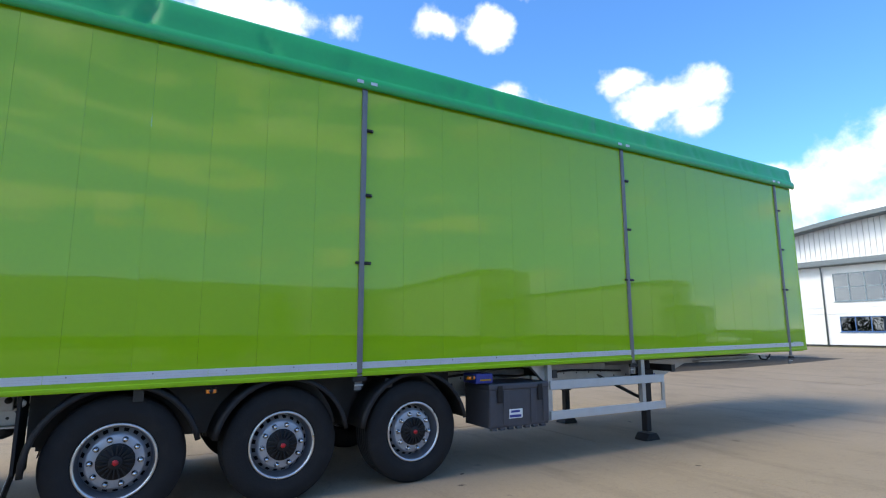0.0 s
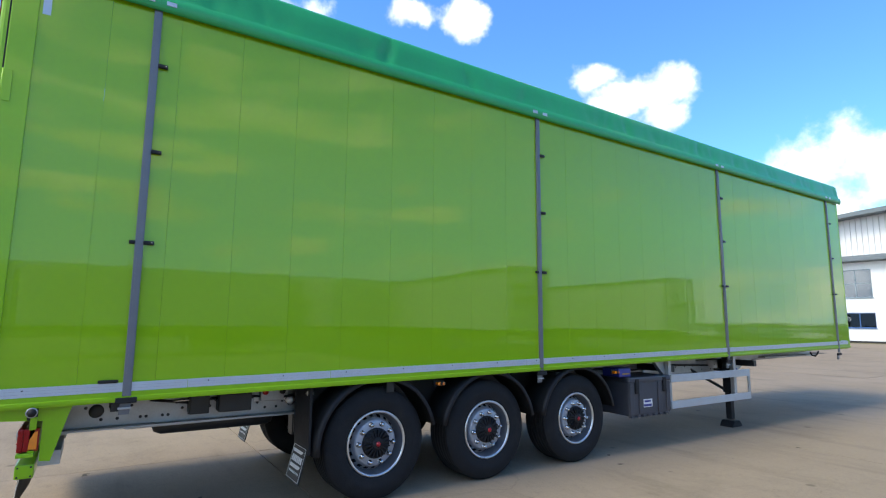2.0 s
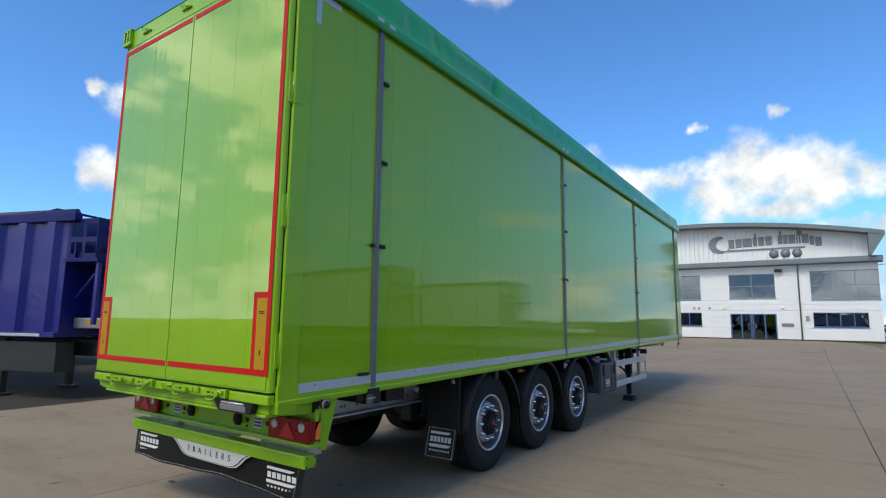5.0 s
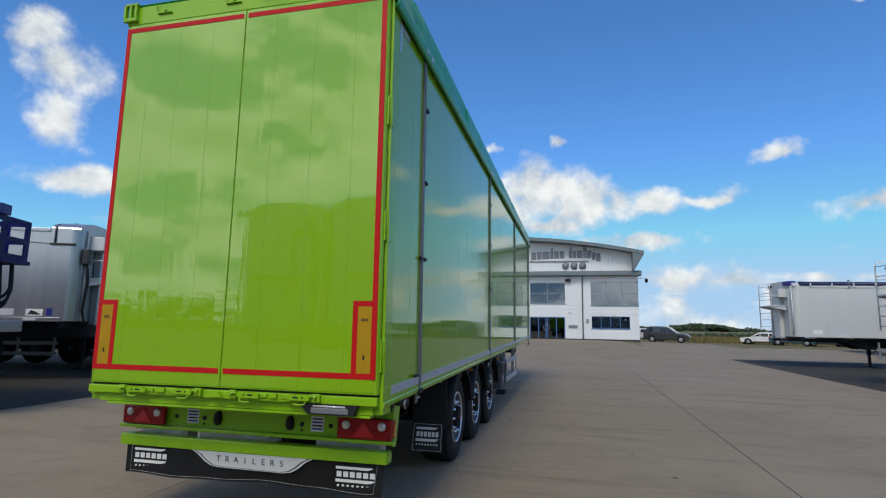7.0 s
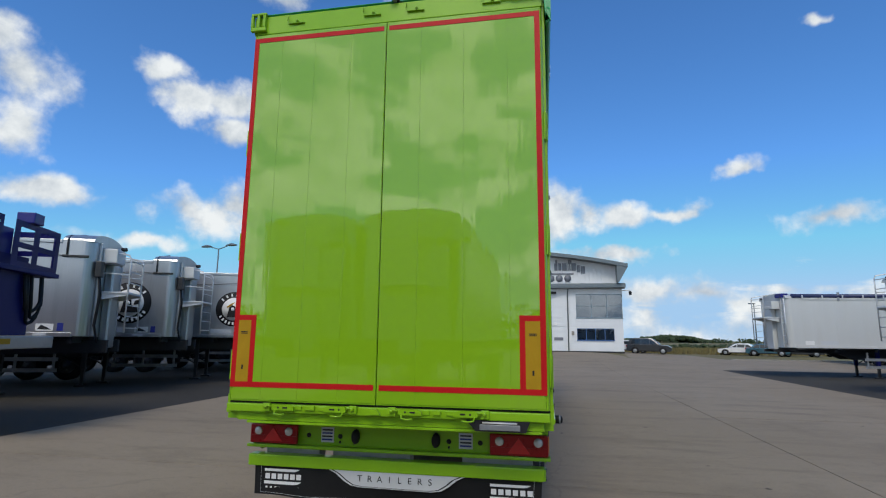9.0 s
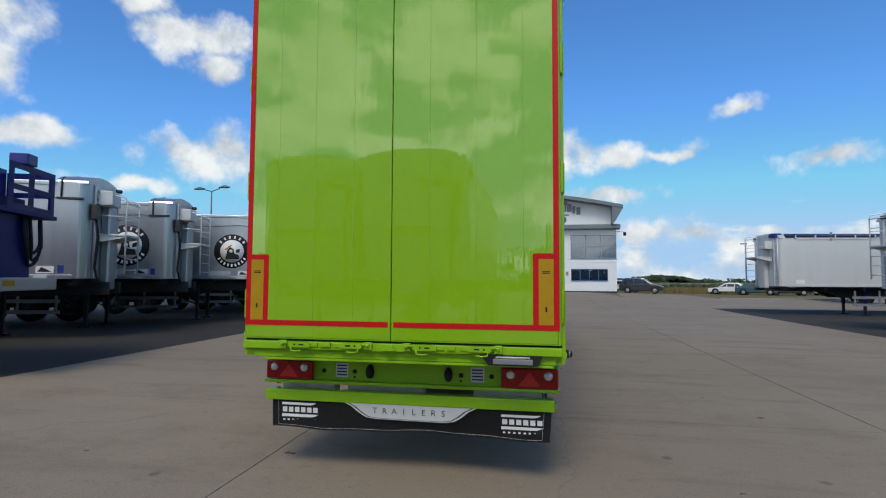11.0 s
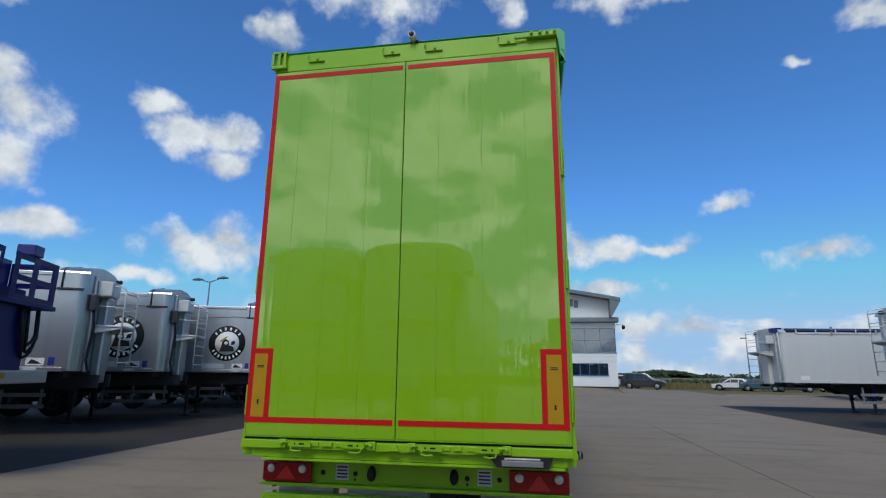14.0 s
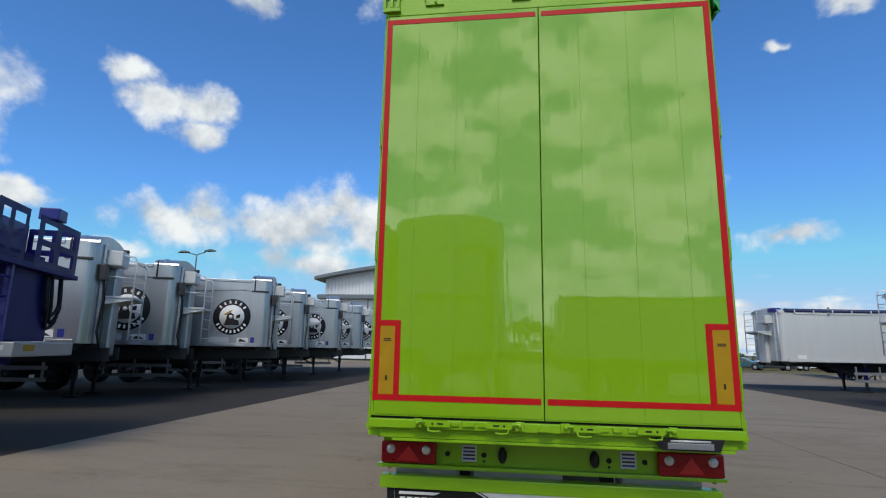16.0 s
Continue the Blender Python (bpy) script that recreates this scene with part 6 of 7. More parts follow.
def tipper(label, s, paint, m, length=10.9, emblem=True, sheet=False, top=4.12, bottom=1.62, group="row of parked tipper trailers"):
    """A smooth-sided bulk tipper. Front end at x = 0, body along s * x, near face at y = 0."""
    t = thing("tipper_trailer", label, "trailer", m, group)
    W = 2.5

    def xx(a, b):
        return tuple(sorted((a * s, b * s)))
    # body: rounded front corners
    out = []
    n = 7
    for k in range(n + 1):
        a = math.pi / 2 * k / n
        out.append((s * (0.28 - 0.28 * math.sin(a)), 0.28 - 0.28 * math.cos(a)))
    far = [(x, W - y) for x, y in out[::-1]]
    pts = out + far + [(s * length, W), (s * length, 0)]
    bm = nb()
    prism(bm, pts, "z", bottom, top)
    body = part("body", bm, paint, t, "smooth plated body")
    # arched front bulkhead cap
    arc = [(0.0, top - 0.02)] + [(W / 2 - W / 2 * math.cos(math.pi * k / 14), top - 0.02 + 0.30 * math.sin(math.pi * k / 14)) for k in range(1, 14)] + [(W, top - 0.02)]
    part("arched_cap", prism(nb(), arc, "x", *xx(0.02, 0.75)), paint, body)
    if not sheet:
        part("cap_strap", tube(nb(), [(s * 0.62, -0.02, top - 0.42), (s * 0.62, -0.03, top), (s * 0.66, 0.2, top + 0.14), (s * 0.66, 1.2, top + 0.33)], 0.022, 6), M_DARK, body)
    if not sheet:
        part("strap_bracket", bx(*xx(0.1, 0.72), -0.05, 0.0, top - 0.46, top - 0.40, bevel=0.01), M_DARK, body)
    part("top_rail", bx(*xx(0.75, length), -0.03, 0.05, top - 0.10, top, bevel=0.015), paint, body)
    part("bottom_rail", bx(*xx(0.3, length), -0.035, 0.06, bottom - 0.02, bottom + 0.09, bevel=0.01), paint, body)
    for k in range(1, 5):
        part("plate_seam", bx(*xx(length * k / 5, length * k / 5 + 0.02), -0.004, 0.0, bottom + 0.1, top - 0.11), paint, body)
    if not sheet:
        part("rope", tube(nb(), [(s * (0.3 + (length - 0.5) * k / 12), -0.035, top - 0.45 + 0.05 * math.sin(k * 1.7)) for k in range(13)], 0.008, 5), M_DARK, body)
    lab = part("data_label", bx(*xx(0.85, 1.15), -0.038, -0.0355, bottom + 0.005, bottom + 0.075), M_STICKER, body)
    if not sheet:
        part("data_label", bx(*xx(0.5, 0.64), -0.002, -0.0005, bottom + 0.13, bottom + 0.33), M_BLUEBOX, body, "blue data label")
    part("data_label", bx(*xx(0.72, 1.12), -0.002, -0.0005, bottom + 0.13, bottom + 0.31), M_WHITE, body)
    if not sheet:
        part("label_print", prism(nb(), [(s * 0.76, bottom + 0.16), (s * 1.08, bottom + 0.16), (s * 1.0, bottom + 0.28), (s * 0.86, bottom + 0.22)], "y", -0.0032, -0.0021), M_DARK, body)
    part("data_label", bx(*xx(1.4, 2.2), -0.002, -0.0005, bottom + 0.13, bottom + 0.31), M_STICKER, body)
    if emblem:
        roundel(body, s * 1.36, bottom + 1.08, 0.67)
    if sheet:
        part("roll_sheet", lathe(nb(), [(0.3 * s, 0.0), (0.3 * s, 0.10), (length * s, 0.10), (length * s, 0.0)], (0, 0.03, top + 0.08), "x", 14), M_BLUESHEET, t, "navy rolled sheet along the top rail")
        for k in range(10):
            part("sheet_strap", bx(*xx(0.7 + 0.9 * k, 0.76 + 0.9 * k), -0.085, -0.06, top - 0.04, top + 0.12, bevel=0.008), M_STICKER, t)
        part("stop_peg", bx(*xx(2.3, 2.4), -0.06, -0.03, top - 0.14, top + 0.26, bevel=0.008), M_ALU, t)
        part("sheet_motor", bx(*xx(-0.12, 0.25), 0.2, 0.7, top + 0.02, top + 0.22, bevel=0.03), M_BLUE, t, "blue sheet motor housing")
        for yy in (0.08, 0.42):
            part("ladder_rail", tube(nb(), [(-0.04 * s, yy, 1.5), (-0.04 * s, yy, top - 0.02)], 0.022, 8), M_RAIL, t)
        for k in range(7):
            part("ladder_rung", tube(nb(), [(-0.04 * s, 0.08, 1.65 + 0.3 * k), (-0.04 * s, 0.42, 1.65 + 0.3 * k)], 0.014, 6), M_RAIL, t)
    # front: ram housing, platform, ladder, control boxes
    part("ram_housing", bx(*xx(-0.22, 0.0), 0.95, 1.55, 1.3, top - 0.5, bevel=0.05), paint, t, "ram housing on the bulkhead")
    part("front_rib", bx(*xx(-0.07, 0.0), 0.35, 0.43, bottom, top, bevel=0.01), paint, t)
    part("front_rib", bx(*xx(-0.07, 0.0), 2.05, 2.13, bottom, top, bevel=0.01), paint, t)
    part("junction_box", bx(*xx(-0.42, 0.0), 0.45, 1.15, top - 0.52, top - 0.12, bevel=0.03), M_TRAILERWHITE, t, "pale control box")
    if not sheet:
        part("valve_block", bx(*xx(-0.18, -0.02), 0.12, 0.33, top - 0.95, top - 0.52, bevel=0.03), M_DARK, t, "dark valve cluster with hoses")
    for k in range(0 if sheet else 3):
        part("hydraulic_hose", tube(nb(), [(-0.1 * s, 0.18 + 0.06 * k, top - 0.9), (-0.16 * s, 0.2 + 0.07 * k, top - 1.4), (-0.1 * s, 0.22 + 0.05 * k, 1.9), (-0.2 * s, 0.3, 1.45)], 0.018, 6), M_BLACK, t)
    part("gear_motor", lathe(nb(), [(0, 0.0), (0, 0.06), (-0.14 * s, 0.06), (-0.16 * s, 0.03), (-0.16 * s, 0.0)], (-0.02 * s, 2.0, top + 0.08), "x", 14), M_DARK, t)
    pf = part("platform", bx(*xx(-0.75, -0.05), 0.55, 1.75, 2.78, 2.83, bevel=0.008), M_RAIL, t, "aluminium access platform with guard rail and ladder")
    part("platform_bracket", prism(nb(), [(-0.05 * s, 2.78), (-0.72 * s, 2.78), (-0.72 * s, 2.74), (-0.05 * s, 2.60)], "y", 0.58, 0.62), M_RAIL, pf)
    part("platform_bracket", prism(nb(), [(-0.05 * s, 2.78), (-0.72 * s, 2.78), (-0.72 * s, 2.74), (-0.05 * s, 2.60)], "y", 1.68, 1.72), M_RAIL, pf)
    for yy in (0.57, 1.73):
        part("rail_post", tube(nb(), [(-0.73 * s, yy, 1.72), (-0.73 * s, yy, 3.75), (-0.68 * s, yy, 3.85), (-0.1 * s, yy, 3.95), (0.02 * s, yy, 3.9)], 0.022, 8), M_RAIL, pf)
        part("mid_rail", tube(nb(), [(-0.73 * s, yy, 3.3), (-0.0 * s, yy, 3.34)], 0.016, 6), M_RAIL, pf)
    for k in range(7):
        part("rung", tube(nb(), [(-0.73 * s, 0.57, 1.85 + 0.31 * k), (-0.73 * s, 1.73, 1.85 + 0.31 * k)], 0.014, 6), M_RAIL, pf)
    # chassis
    part("chassis_beam", prism(nb(), [(-0.3 * s, 1.18), (2.6 * s, 1.12), (3.2 * s, 0.85), ((length + 0.1) * s, 0.85), ((length + 0.1) * s, bottom - 0.06), (-0.3 * s, bottom - 0.1)], "y", 0.72, 0.86), M_DARK, t, "dark steel chassis")
    part("chassis_beam", prism(nb(), [(-0.3 * s, 1.18), (2.6 * s, 1.12), (3.2 * s, 0.85), ((length + 0.1) * s, 0.85), ((length + 0.1) * s, bottom - 0.06), (-0.3 * s, bottom - 0.1)], "y", 1.64, 1.78), M_DARK, t, "dark steel chassis")
    for k in range(6):
        part("cross_member", bx(*xx(0.3 + 1.75 * k, 0.42 + 1.75 * k), 0.1, 2.4, bottom - 0.18, bottom - 0.02), M_DARK, t)
    for yy in (0.42, 1.95):
        leg_mat = M_BLUEDK if sheet else M_DARK
        lx = 4.05 if sheet else 2.65
        lg = part("landing_leg", bx(*xx(lx, lx + 0.14), yy, yy + 0.13, 0.55, bottom - 0.1, bevel=0.01), leg_mat, t, "dark painted landing leg")
        part("inner_leg", bx(*xx(lx + 0.02, lx + 0.12), yy + 0.02, yy + 0.11, 0.06, 0.55), M_DARK, lg)
        part("foot", bx(*xx(lx - 0.11, lx + 0.25), yy - 0.06, yy + 0.19, 0.0, 0.06, bevel=0.01), M_DARK, lg)
        part("leg_brace", tube(nb(), [((lx + 0.1) * s, yy + 0.06, 0.6), ((lx + 0.85) * s, yy + 0.3, 0.95)], 0.025, 6), M_DARK, lg)
    gd = part("side_guard", bx(*xx(3.3, 5.6), 0.06, 0.09, 0.82, 0.94), M_GALV, t, "galvanised side guard rails")
    part("lower_guard_rail", bx(*xx(3.3, 5.6), 0.06, 0.09, 0.48, 0.60), M_GALV, gd)
    for a in (3.4, 4.5, 5.5):
        part("guard_post", bx(*xx(a, a + 0.06), 0.09, 0.15, 0.48, 1.2), M_GALV, gd)
    for a in (7.1, 8.42, 9.74):
        # dark grey in place of silver rims stands for the shade under the body
        small_wheel(t, a * s, 0.06, 0.52, M_TOOLBOX)
        part("mudguard", prism(nb(), [(a * s + 0.66 * math.cos(math.pi * k / 12), 0.52 + 0.60 * math.sin(math.pi * k / 12)) for k in range(13)] + [(a * s + 0.62 * math.cos(math.pi * k / 12), 0.52 + 0.56 * math.sin(math.pi * k / 12)) for k in range(12, -1, -1)], "y", 0.05, 0.45), M_BLACK, t)
    return t


def at(x, y, turn):
    return pose(x, y, ground_z(y, x), 0, 0, turn)


tipper("plain silver bulk tipper trailer with front ladder", -1, M_SILVER, at(-10.44, 7.92, 25), emblem=False)
first = tipper("silver bulk tipper trailer with front ladder and round emblem", -1, M_SILVER, at(-10.78, 11.63, 20))
for x, y, a in ((-9.45, 15.5, 20), (-9.9, 20.0, 20), (-9.4, 23.6, 20), (-9.3, 27.6, 20), (-9.0, 31.6, 20)):
    copy_thing(first, at(x, y, a))
white = tipper("white bulk tipper trailer with navy roll sheet and ladder", 1, M_TRAILERWHITE, at(12.45, 23.7, 6), 10.9, False, True, 3.72, 1.40, "white tippers")
copy_thing(white, at(12.9, 14.2, 6))


def blue_tipper():
    t = thing("ribbed_tipper_trailer", "royal blue ribbed tipper trailer with front access cage, on asphalt", "trailer", at(-7.1, 2.3, 20))
    L, W, z0, z1 = 12.6, 2.5, 1.24, 3.66
    body = part("body", bx(-L, -0.85, 0.06, W - 0.06, z0, z1, bevel=0.02), M_BLUE, t, "royal blue steel body")
    rib = data_of("side_rib", prism(nb(), [(-0.19, 0.06), (0.19, 0.06), (0.10, -0.04), (-0.10, -0.04)], "z", z0 + 0.1, z1 - 0.12), M_BLUE)
    for k in range(15):
        part("side_rib", rib, M_BLUE, body, m=pose(-1.2 - 0.75 * k, 0, 0))
    part("top_rail", bx(-L, -0.6, -0.05, 0.12, z1 - 0.12, z1 + 0.06, bevel=0.02), M_BLUEDK, body)
    part("bottom_rail", bx(-L, -0.85, -0.03, 0.1, z0, z0 + 0.10, bevel=0.01), M_BLUE, body)
    part("reflective_tape", bx(-L, -1.2, -0.034, -0.0305, z0 + 0.02, z0 + 0.075), M_TAPE, body, "silver reflective tape strip")
    part("roll_sheet", lathe(nb(), [(-L, 0.0), (-L, 0.08), (-1.2, 0.08), (-1.2, 0.0)], (0, 0.5, z1 + 0.18), "x", 12), M_BLUESHEET, t)
    for k in range(3):
        part("sheet_bow", tube(nb(), [(-2.0 - 3.2 * k, 0.05, z1), (-2.0 - 3.2 * k, 0.7, z1 + 0.32), (-2.0 - 3.2 * k, 1.8, z1 + 0.32), (-2.0 - 3.2 * k, W - 0.05, z1)], 0.03, 6), M_BLUEDK, t)
    part("sheet_arm", tube(nb(), [(-L - 0.1, 0.1, 4.34), (-9.2, 0.1, 4.07), (-7.4, 0.1, 3.76)], 0.045, 8), M_BLUE, t, "sloping blue sheet arm")
    # access cage over the front: pierced panels, posts, floor
    cage = part("cage_floor", bx(-0.85, 0.0, 0.0, W, 2.72, 2.80, bevel=0.01), M_BLUEDK, t, "blue pierced front access cage")

    def pierced(name, u0, u1, cells, place):
        """A panel with rounded window openings, in panel coordinates u (across) and z."""
        bm = nb()
        zz = [2.80, 2.90, 3.13, 3.23, 3.49, 3.60]
        us = [u0] + [c for cell in cells for c in cell] + [u1]
        vs = [[bm.verts.new((*place(u), z)) for z in zz] for u in us]
        fs = [bm.faces.new((vs[i][j], vs[i + 1][j], vs[i + 1][j + 1], vs[i][j + 1])) for i in range(len(us) - 1) for j in range(5) if not (i % 2 and j % 2)]
        bmesh.ops.solidify(bm, geom=fs, thickness=0.055)
        bmesh.ops.recalc_face_normals(bm, faces=bm.faces)
        return part(name, bm, M_BLUE, cage)
    pierced("front_panel", 0.0, 0.80, [(0.12, 0.30), (0.42, 0.70)], lambda u: (-0.06, u))
    pierced("front_panel", 1.10, W, [(1.26, 1.66), (1.84, 2.36)], lambda u: (-0.06, u))
    part("back_panel", bx(-0.60, -0.56, 0.0, W, 2.8, 3.1), M_BLUEDK, cage)
    pierced("side_panel", -0.85, -0.065, [(-0.76, -0.48), (-0.40, -0.14)], lambda u: (u, 0.06))
    pierced("side_panel", -0.85, -0.065, [(-0.76, -0.48), (-0.40, -0.14)], lambda u: (u, W - 0.06))
    part("motor_box", bx(-0.30, 0.0, 1.5, 1.8, 3.601, 3.80, bevel=0.02), M_BLUE, cage, "blue sheet motor box")
    for yy in (0.12, 0.55):
        part("ladder_rail", bx(-0.12, -0.04, yy - 0.035, yy + 0.035, 1.5, 2.72, bevel=0.008), M_BLUE, cage)
    for k in range(4):
        part("ladder_rung", tube(nb(), [(-0.08, 0.12, 1.7 + 0.28 * k), (-0.08, 0.55, 1.7 + 0.28 * k)], 0.018, 6), M_BLUE, cage)
    part("cage_brace", tube(nb(), [(-0.6, 0.15, 2.0), (-0.05, 0.2, 2.7)], 0.035, 6), M_BLUEDK, cage)
    part("ram", lathe(nb(), [(1.3, 0.0), (1.3, 0.13), (2.6, 0.13), (2.6, 0.0)], (-0.4, 1.3, 0), "z", 18), M_BLUEDK, t, "dark blue tipping ram")
    # reaches past the body's real edge: stands in for shade on the tipper behind
    part("bulkhead", bx(-0.85, -0.14, 0.62, 1.95, 1.64, 2.72, bevel=0.01), M_BLUEDK, t, "dark blue front bulkhead, widened to stand for shade")
    for y0, wid, low in ((1.70, 0.45, 1.85), (1.82, 0.36, 1.95), (1.62, 0.55, 2.05)):
        bm = tube(nb(), [(-0.10 + 0.03 * math.sin(k), y0 + wid * (0.5 - 0.5 * math.cos(math.pi * k / 10)), 2.70 - (2.70 - low) * math.sin(math.pi * k / 10) ** 0.7) for k in range(11)], 0.030, 7)
        part("air_hose", bm, M_BLACK, t, "black hanging air hose")
    # chassis nose with labels
    nose = part("chassis_nose", bx(-0.84, 0.22, 0.35, W - 0.35, 1.42, 1.63, bevel=0.02), M_ALU, t, "grey chassis nose with yellow label")
    part("nose_label", bx(0.221, 0.224, 0.6, 0.9, 1.50, 1.59), M_YELLOW, nose)
    part("nose_label", bx(-0.5, -0.2, 0.346, 0.349, 1.50, 1.59), M_YELLOW, nose)
    part("nose_label", bx(-0.1, 0.1, 0.346, 0.349, 1.51, 1.58), M_STICKER, nose)
    for yy in (0.72, 1.64):
        part("chassis_beam", bx(-L, -0.6, yy, yy + 0.14, 0.85, 1.18), M_DARK, t, "dark steel chassis")
    for yy in (0.42, 1.95):
        lg = part("landing_leg", bx(-2.79, -2.65, yy, yy + 0.13, 0.06, 1.18, bevel=0.01), M_DARK, t, "dark landing leg")
        part("foot", bx(-2.9, -2.54, yy - 0.06, yy + 0.19, 0.0, 0.06, bevel=0.01), M_DARK, lg)
    part("side_locker", bx(-2.4, -0.9, 0.10, 0.5, 0.55, 1.15, bevel=0.02), M_DARK, t, "dark steel side locker")
    gd = part("side_guard", bx(-7.1, -2.9, 0.02, 0.05, 0.80, 0.91), M_TAPE, t, "pale side guard rails")
    part("lower_guard_rail", bx(-7.1, -2.9, 0.02, 0.05, 0.40, 0.51), M_TAPE, gd)
    for a in (-7.08, -5.5, -4.3, -3.1):
        part("guard_post", bx(a, a + 0.06, 0.05, 0.11, 0.40, 1.2), M_TAPE, gd)
    for a in (-8.05, -9.42, -10.79):
        small_wheel(t, a, 0.03, 0.53)
        part("mudguard", prism(nb(), [(a + 0.66 * math.cos(math.pi * k / 12), 0.53 + 0.62 * math.sin(math.pi * k / 12)) for k in range(13)] + [(a + 0.62 * math.cos(math.pi * k / 12), 0.53 + 0.58 * math.sin(math.pi * k / 12)) for k in range(12, -1, -1)], "y", 0.02, 0.45), M_BLACK, t)
    return t


blue_tipper()

# ---- cars ----


def car(label, m, paint, suv=False):
    """Nose towards +x, centred on y."""
    c = thing("car", label, "car", m, "parked cars")
    h = 1.70 if suv else 1.46
    L = 4.6
    lo = [(-2.28, 0.42), (-2.22, 0.95 if suv else 0.88), (-2.1, 1.02 if suv else 0.93), (-1.2, 1.06 if suv else 0.95), (0.75, 1.02 if suv else 0.92), (1.9, 0.92 if suv else 0.80), (2.22, 0.75), (2.28, 0.45), (2.1, 0.28), (-2.1, 0.30)]
    body = part("body", prism(nb(), lo, "y", -0.92, 0.92, bevel=0.06), paint, c)
    roof = [(-2.12 if suv else -1.85, 1.02 if suv else 0.93), (-1.85 if suv else -1.25, h - 0.08), (-1.5 if suv else -0.8, h), (0.05, h), (0.35, h - 0.06), (1.15, 1.0 if suv else 0.9)]
    def leaning(bm, low):
        for v in bm.verts:
            v.co.y *= 1 - 0.20 * max(0, min(1, (v.co.z - low) / (h - low)))
        return bm
    belt = 1.0 if suv else 0.91
    part("cabin", leaning(prism(nb(), roof, "y", -0.84, 0.84, bevel=0.07), belt), paint, body)
    glass = [(-1.78 if suv else -1.5, 1.08 if suv else 0.97), (-1.62 if suv else -1.1, h - 0.13), (0.1, h - 0.12), (0.92, 1.06 if suv else 0.96)]
    for s in (-1, 1):
        part("side_window", leaning(prism(nb(), glass, "y", *sorted((0.76 * s, 0.849 * s))), belt), M_CARGLASS, body, "dark side window")
    part("windscreen", prism(nb(), [(0.40, h - 0.09), (1.14, 1.03 if suv else 0.93), (1.19, 1.03 if suv else 0.93), (0.44, h - 0.09)], "y", -0.66, 0.66), M_CARGLASS, body)
    for px in (-0.75, 0.12):
        part("pillar", leaning(bx(px - 0.03, px + 0.03, -0.854, 0.854, 1.07 if suv else 0.96, h - 0.11), belt), paint, body)
    for wx in (-1.38, 1.40):
        for s in (-1, 1):
            w = part("wheel", lathe(nb(), [(-0.1, 0.2), (-0.1, 0.34), (0.1, 0.34), (0.1, 0.2)], (wx, 0.84 * s, 0.34), "y", 28, False), M_TYRE, c)
            part("rim", lathe(nb(), [(0.09 * s, 0.215), (0.105 * s, 0.20), (0.09 * s, 0.06), (0.10 * s, 0.0)], (wx, 0.84 * s, 0.34), "y", 20), M_ALU, w)
            part("wheel_arch", prism(nb(), [(wx + 0.43 * math.cos(math.pi * k / 10), 0.33 + 0.42 * math.sin(math.pi * k / 10)) for k in range(11)], "y", *sorted((0.90 * s, 0.926 * s))), M_BLACK, body)
    for s in (-1, 1):
        part("headlamp", bx(2.08, 2.262, *sorted((0.52 * s, 0.86 * s)), 0.68, 0.77, bevel=0.02), M_ALU, body)
        part("tail_lamp", bx(-2.29, -2.1, *sorted((0.6 * s, 0.90 * s)), 0.76, 0.95, bevel=0.03), M_LENS, body)
        part("mirror", bx(0.62, 0.78, *sorted((0.92 * s, 1.05 * s)), 0.98, 1.12, bevel=0.03), paint, body)
    part("sill_trim", bx(-0.95, 0.95, -0.93, 0.93, 0.28, 0.40, bevel=0.02), M_BLACK, body)
    return c


car("grey metallic off-road car parked beside the office", at(12.3, 57.3, -14), M_CARGREY, True)  # noses out of its bay
car("white hatchback parked behind the grey off-road car", at(11.0, 61.4, -14), M_CARWHITE)
car("white saloon car parked along the grass verge", at(24.6, 67.5, 152), M_CARWHITE)
car("teal saloon car parked along the grass verge", at(27.0, 65.2, -30), M_CARTEAL)
car("black saloon car parked along the grass verge", at(30.0, 64.6, -8), M_CARBLACK)
car("white hatchback parked along the grass verge", at(35.5, 66.0, 176), M_CARWHITE)
car("teal hatchback parked along the grass verge", at(40.5, 66.5, -4), M_CARTEAL)

# ---- verge, hedges, far hill ----


def clumps(name, label, spots, material, seed, leaf=0.5, per=26):
    """Bushes of many small tilted leaf sheets round uneven centres."""
    rng = random.Random(seed)
    verts, faces = [], []
    for x, y, z, r, h in spots:
        for _ in range(per):
            a, b = rng.uniform(0, 2 * math.pi), rng.uniform(-0.15, 1)
            rr = r * math.sqrt(max(0, 1 - b * b * 0.8)) * rng.uniform(0.6, 1.05)
            c = Vector((x + rr * math.cos(a), y + rr * math.sin(a), z + h * max(0.05, b) * rng.uniform(0.75, 1.05)))
            s = leaf * rng.uniform(0.5, 1.2)
            u = Vector((rng.gauss(0, 1), rng.gauss(0, 1), rng.gauss(0, 0.6))).normalized()
            v = u.orthogonal().normalized()
            i = len(verts)
            verts += [tuple(c + u * s), tuple(c + v * s * 0.7), tuple(c - u * s * 0.9), tuple(c - v * s * 0.8)]
            faces.append((i, i + 1, i + 2, i + 3))
    me = bpy.data.meshes.new(name)
    me.from_pydata(verts, [], faces)
    me.materials.append(material)
    return tagged(new(name, me), label, "hedge", kind="stuff")


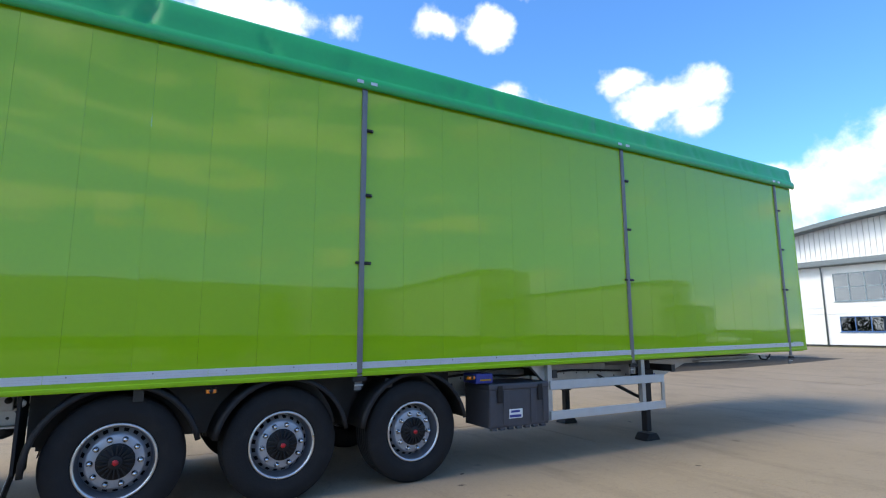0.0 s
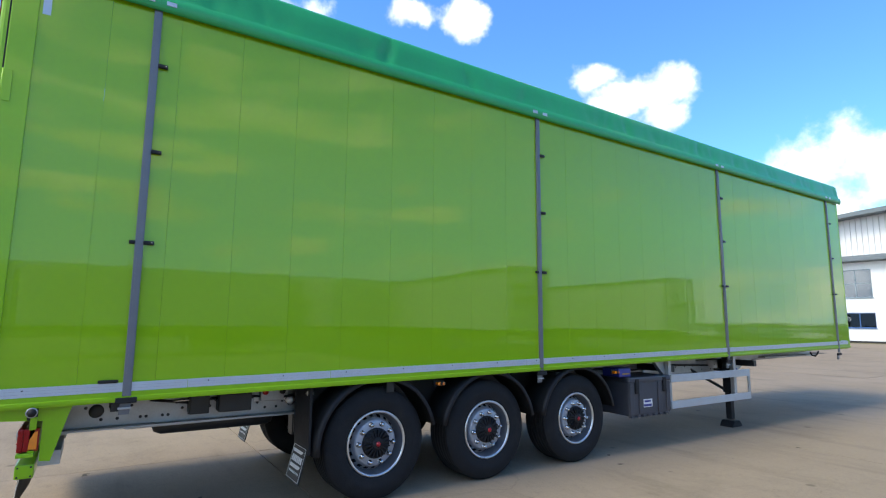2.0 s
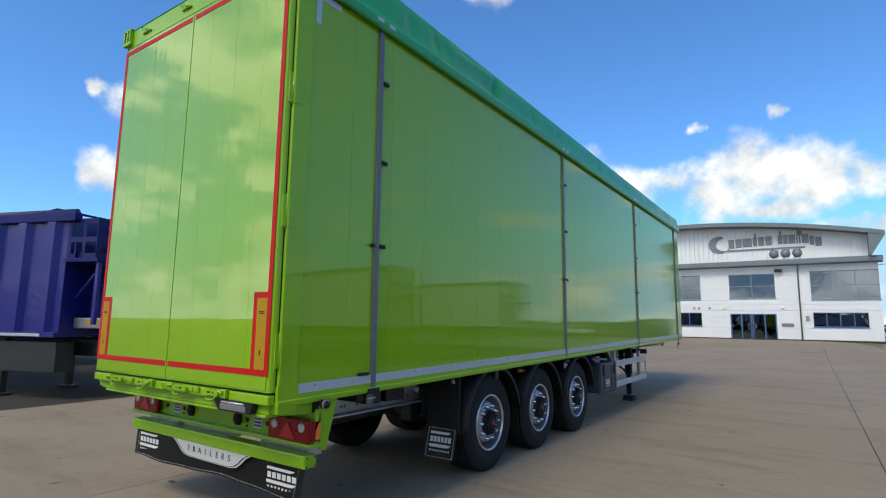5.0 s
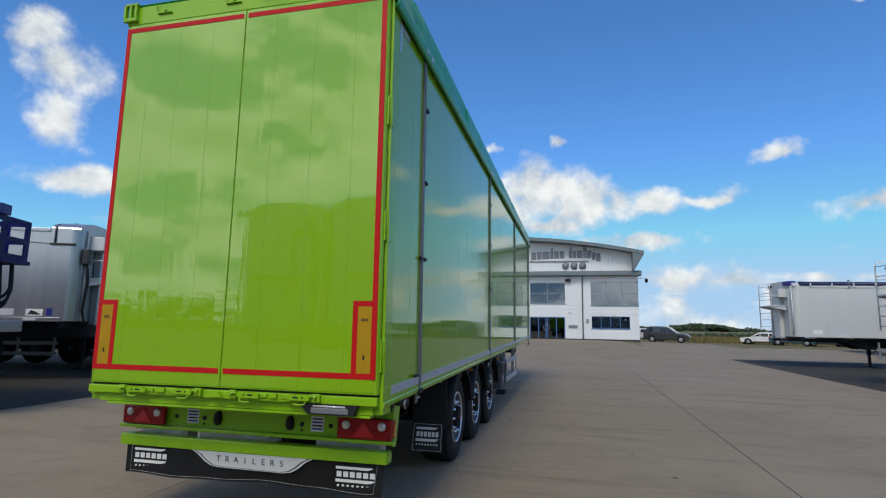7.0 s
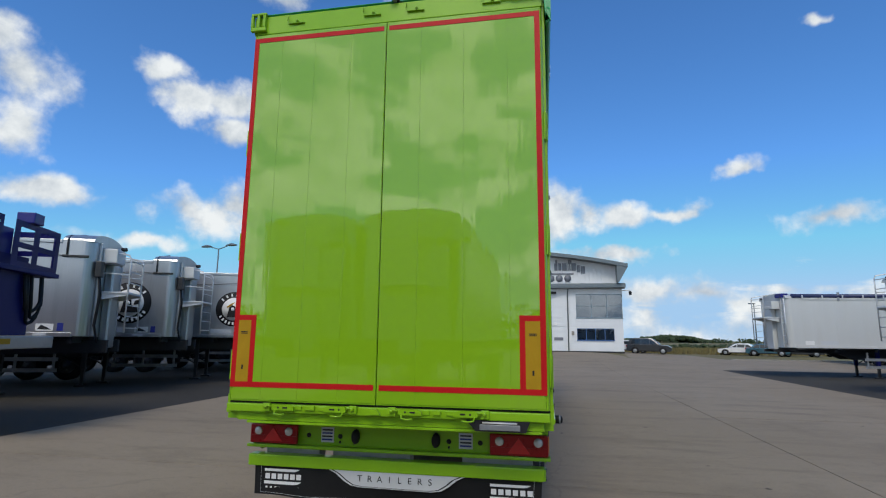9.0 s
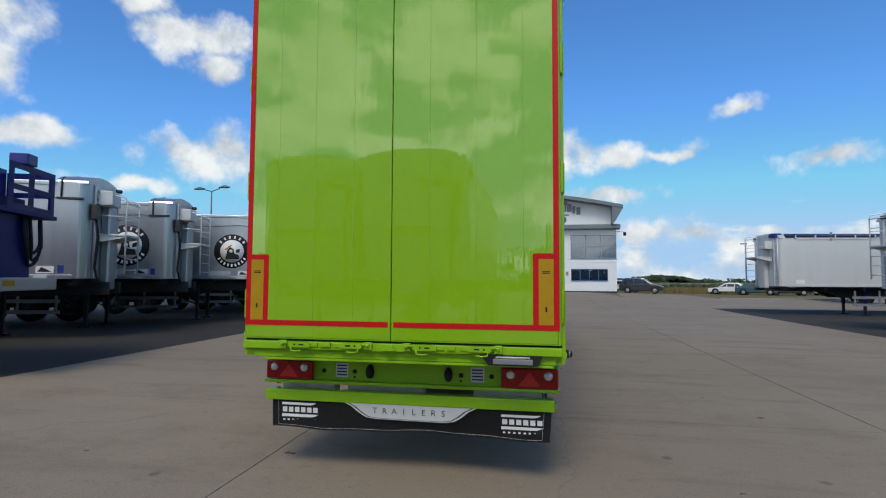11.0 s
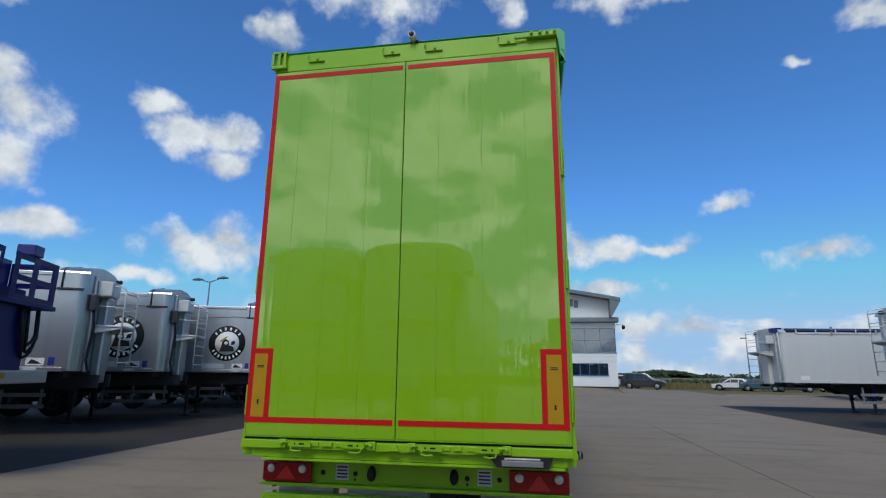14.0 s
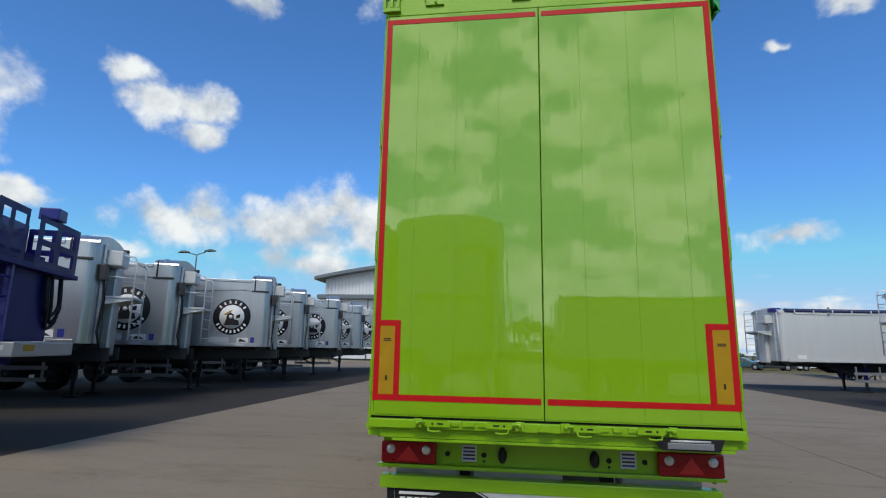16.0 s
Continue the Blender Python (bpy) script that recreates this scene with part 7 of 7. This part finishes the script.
rng = random.Random(8)
clumps("hedge", "dark green field hedge along the horizon", [(-120 + 0.95 * k + rng.uniform(-1, 1), 128 + rng.uniform(-2, 2) + 0.02 * abs(k - 150), 0.0, rng.uniform(1.0, 1.7), rng.uniform(0.35, 0.95)) for k in range(420)], M_HEDGE, 5, 0.36, 44)
clumps("far_trees", "distant line of dark trees on the horizon", [(-400 + 4.2 * k + rng.uniform(-3, 3), 420 + rng.uniform(-20, 20), 0.2, rng.uniform(4, 6), rng.uniform(2, 3.6)) for k in range(260)], M_HEDGE, 6, 1.0, 50)
clumps("wooded_hill", "low wooded hill in the distance", [(60 + 1.6 * k + rng.uniform(-4, 4), 430 + rng.uniform(-25, 25), 0.2 + 3.6 * math.exp(-((k - 21) / 9) ** 2) * rng.uniform(0.55, 1.0), rng.uniform(3, 5), rng.uniform(1.2, 2.6)) for k in range(36) for _ in range(7)], M_HEDGE, 7, 0.9, 80)
verts, faces = [], []
for k in range(9000):
    x, y = rng.uniform(10, 60), rng.uniform(69.0, 100)
    hgt = rng.uniform(0.25, 0.8)
    a, w, lean = rng.uniform(0, 3.14), rng.uniform(0.05, 0.16), rng.uniform(-0.2, 0.2)
    i = len(verts)
    verts += [(x - w * math.cos(a), y - w * math.sin(a), ground_z(y, x) - 0.02), (x + w * math.cos(a), y + w * math.sin(a), ground_z(y, x) - 0.02), (x + lean, y, ground_z(y, x) + hgt)]
    faces.append((i, i + 1, i + 2))
me = bpy.data.meshes.new("long_grass")
me.from_pydata(verts, [], faces)
me.materials.append(M_GRASS)
tagged(new("long_grass", me), "tall dry straw-coloured grass on the verge", "grass", kind="stuff")


def lamp_post(m):
    t = thing("street_lamp", "tall grey twin-head yard lamp post", "lamp", m)
    part("column", lathe(nb(), [(0, 0.0), (0, 0.14), (1.2, 0.14), (1.25, 0.09), (9.8, 0.06), (9.8, 0.0)], (0, 0, 0), "z", 14), M_EAVE, t)
    part("arm", tube(nb(), [(-1.0, 0, 10.0), (-0.4, 0, 9.85), (0, 0, 9.75), (0.4, 0, 9.85), (1.0, 0, 10.0)], 0.05, 8), M_EAVE, t)
    for s in (-1, 1):
        part("lantern", lathe(nb(), [(0.22, 0.0), (0.2, 0.12), (0.05, 0.3), (-0.03, 0.34), (-0.06, 0.3), (-0.1, 0.0)], (0, 0, 0), "z", 18), M_EAVE, t, "flat oval lantern head", Matrix.Translation((1.55 * s, 0, 10.08)) @ Matrix.Diagonal((2.0, 1.0, 0.8, 1)))
    return t


lamp_post(at(-30.2, 42.6, -10))
lp = thing("lamp_column", "slim grey lamp column beside the white tippers", "lamp", at(26.1, 66, 0))
part("column", lathe(nb(), [(0, 0.0), (0, 0.09), (6.2, 0.05), (6.2, 0.0)], (0, 0, 0), "z", 12), M_EAVE, lp)
part("head", bx(-0.6, 0.12, -0.12, 0.12, 6.14, 6.27, bevel=0.03), M_EAVE, lp)

# ---- the yard behind: seen only in the paint's reflections ----
tall = tipper("tall silver bulk tipper trailer with arched front", -1, M_SILVER, at(-0.48, -7.7, 90), emblem=False, top=4.36)
copy_thing(tall, at(-3.08, -7.95, 90))
for k in range(4):
    copy_thing(white, at(26.0, -2.0 + 12.5 * k, 84))
# made-up shed, dark so that the side panels mirror a dark band
shed = thing("workshop_shed", "unseen long dark shed added for the side panels' reflection", "building", pose(60, 10, 0))
part("wall", bx(0, 14, -45, 45, 0, 6.0), M_EAVE, shed)
part("roof", prism(nb(), [(-0.4, 6.0), (14.4, 6.0), (7, 7.6)], "y", -45.5, 45.5), M_EAVE, shed)
for k in range(3):
    copy_thing(white, at(12.5 + 11.6 * k, -18.5, 180))
clumps("tree_belt", "dark belt of trees beyond the yard", [(-110 + 2.0 * k + rng.uniform(-1, 1), -95 + rng.uniform(-3, 3), 0.1, rng.uniform(2.5, 4), rng.uniform(5.5, 8.5)) for k in range(112)], M_HEDGE, 9, 0.9, 60)
clumps("tree_belt", "dark belt of trees beyond the shed", [(85 + rng.uniform(-4, 4), -80 + 2.2 * k, 0.1, rng.uniform(2.5, 4), rng.uniform(5, 9)) for k in range(80)], M_HEDGE, 10, 1.1, 40)
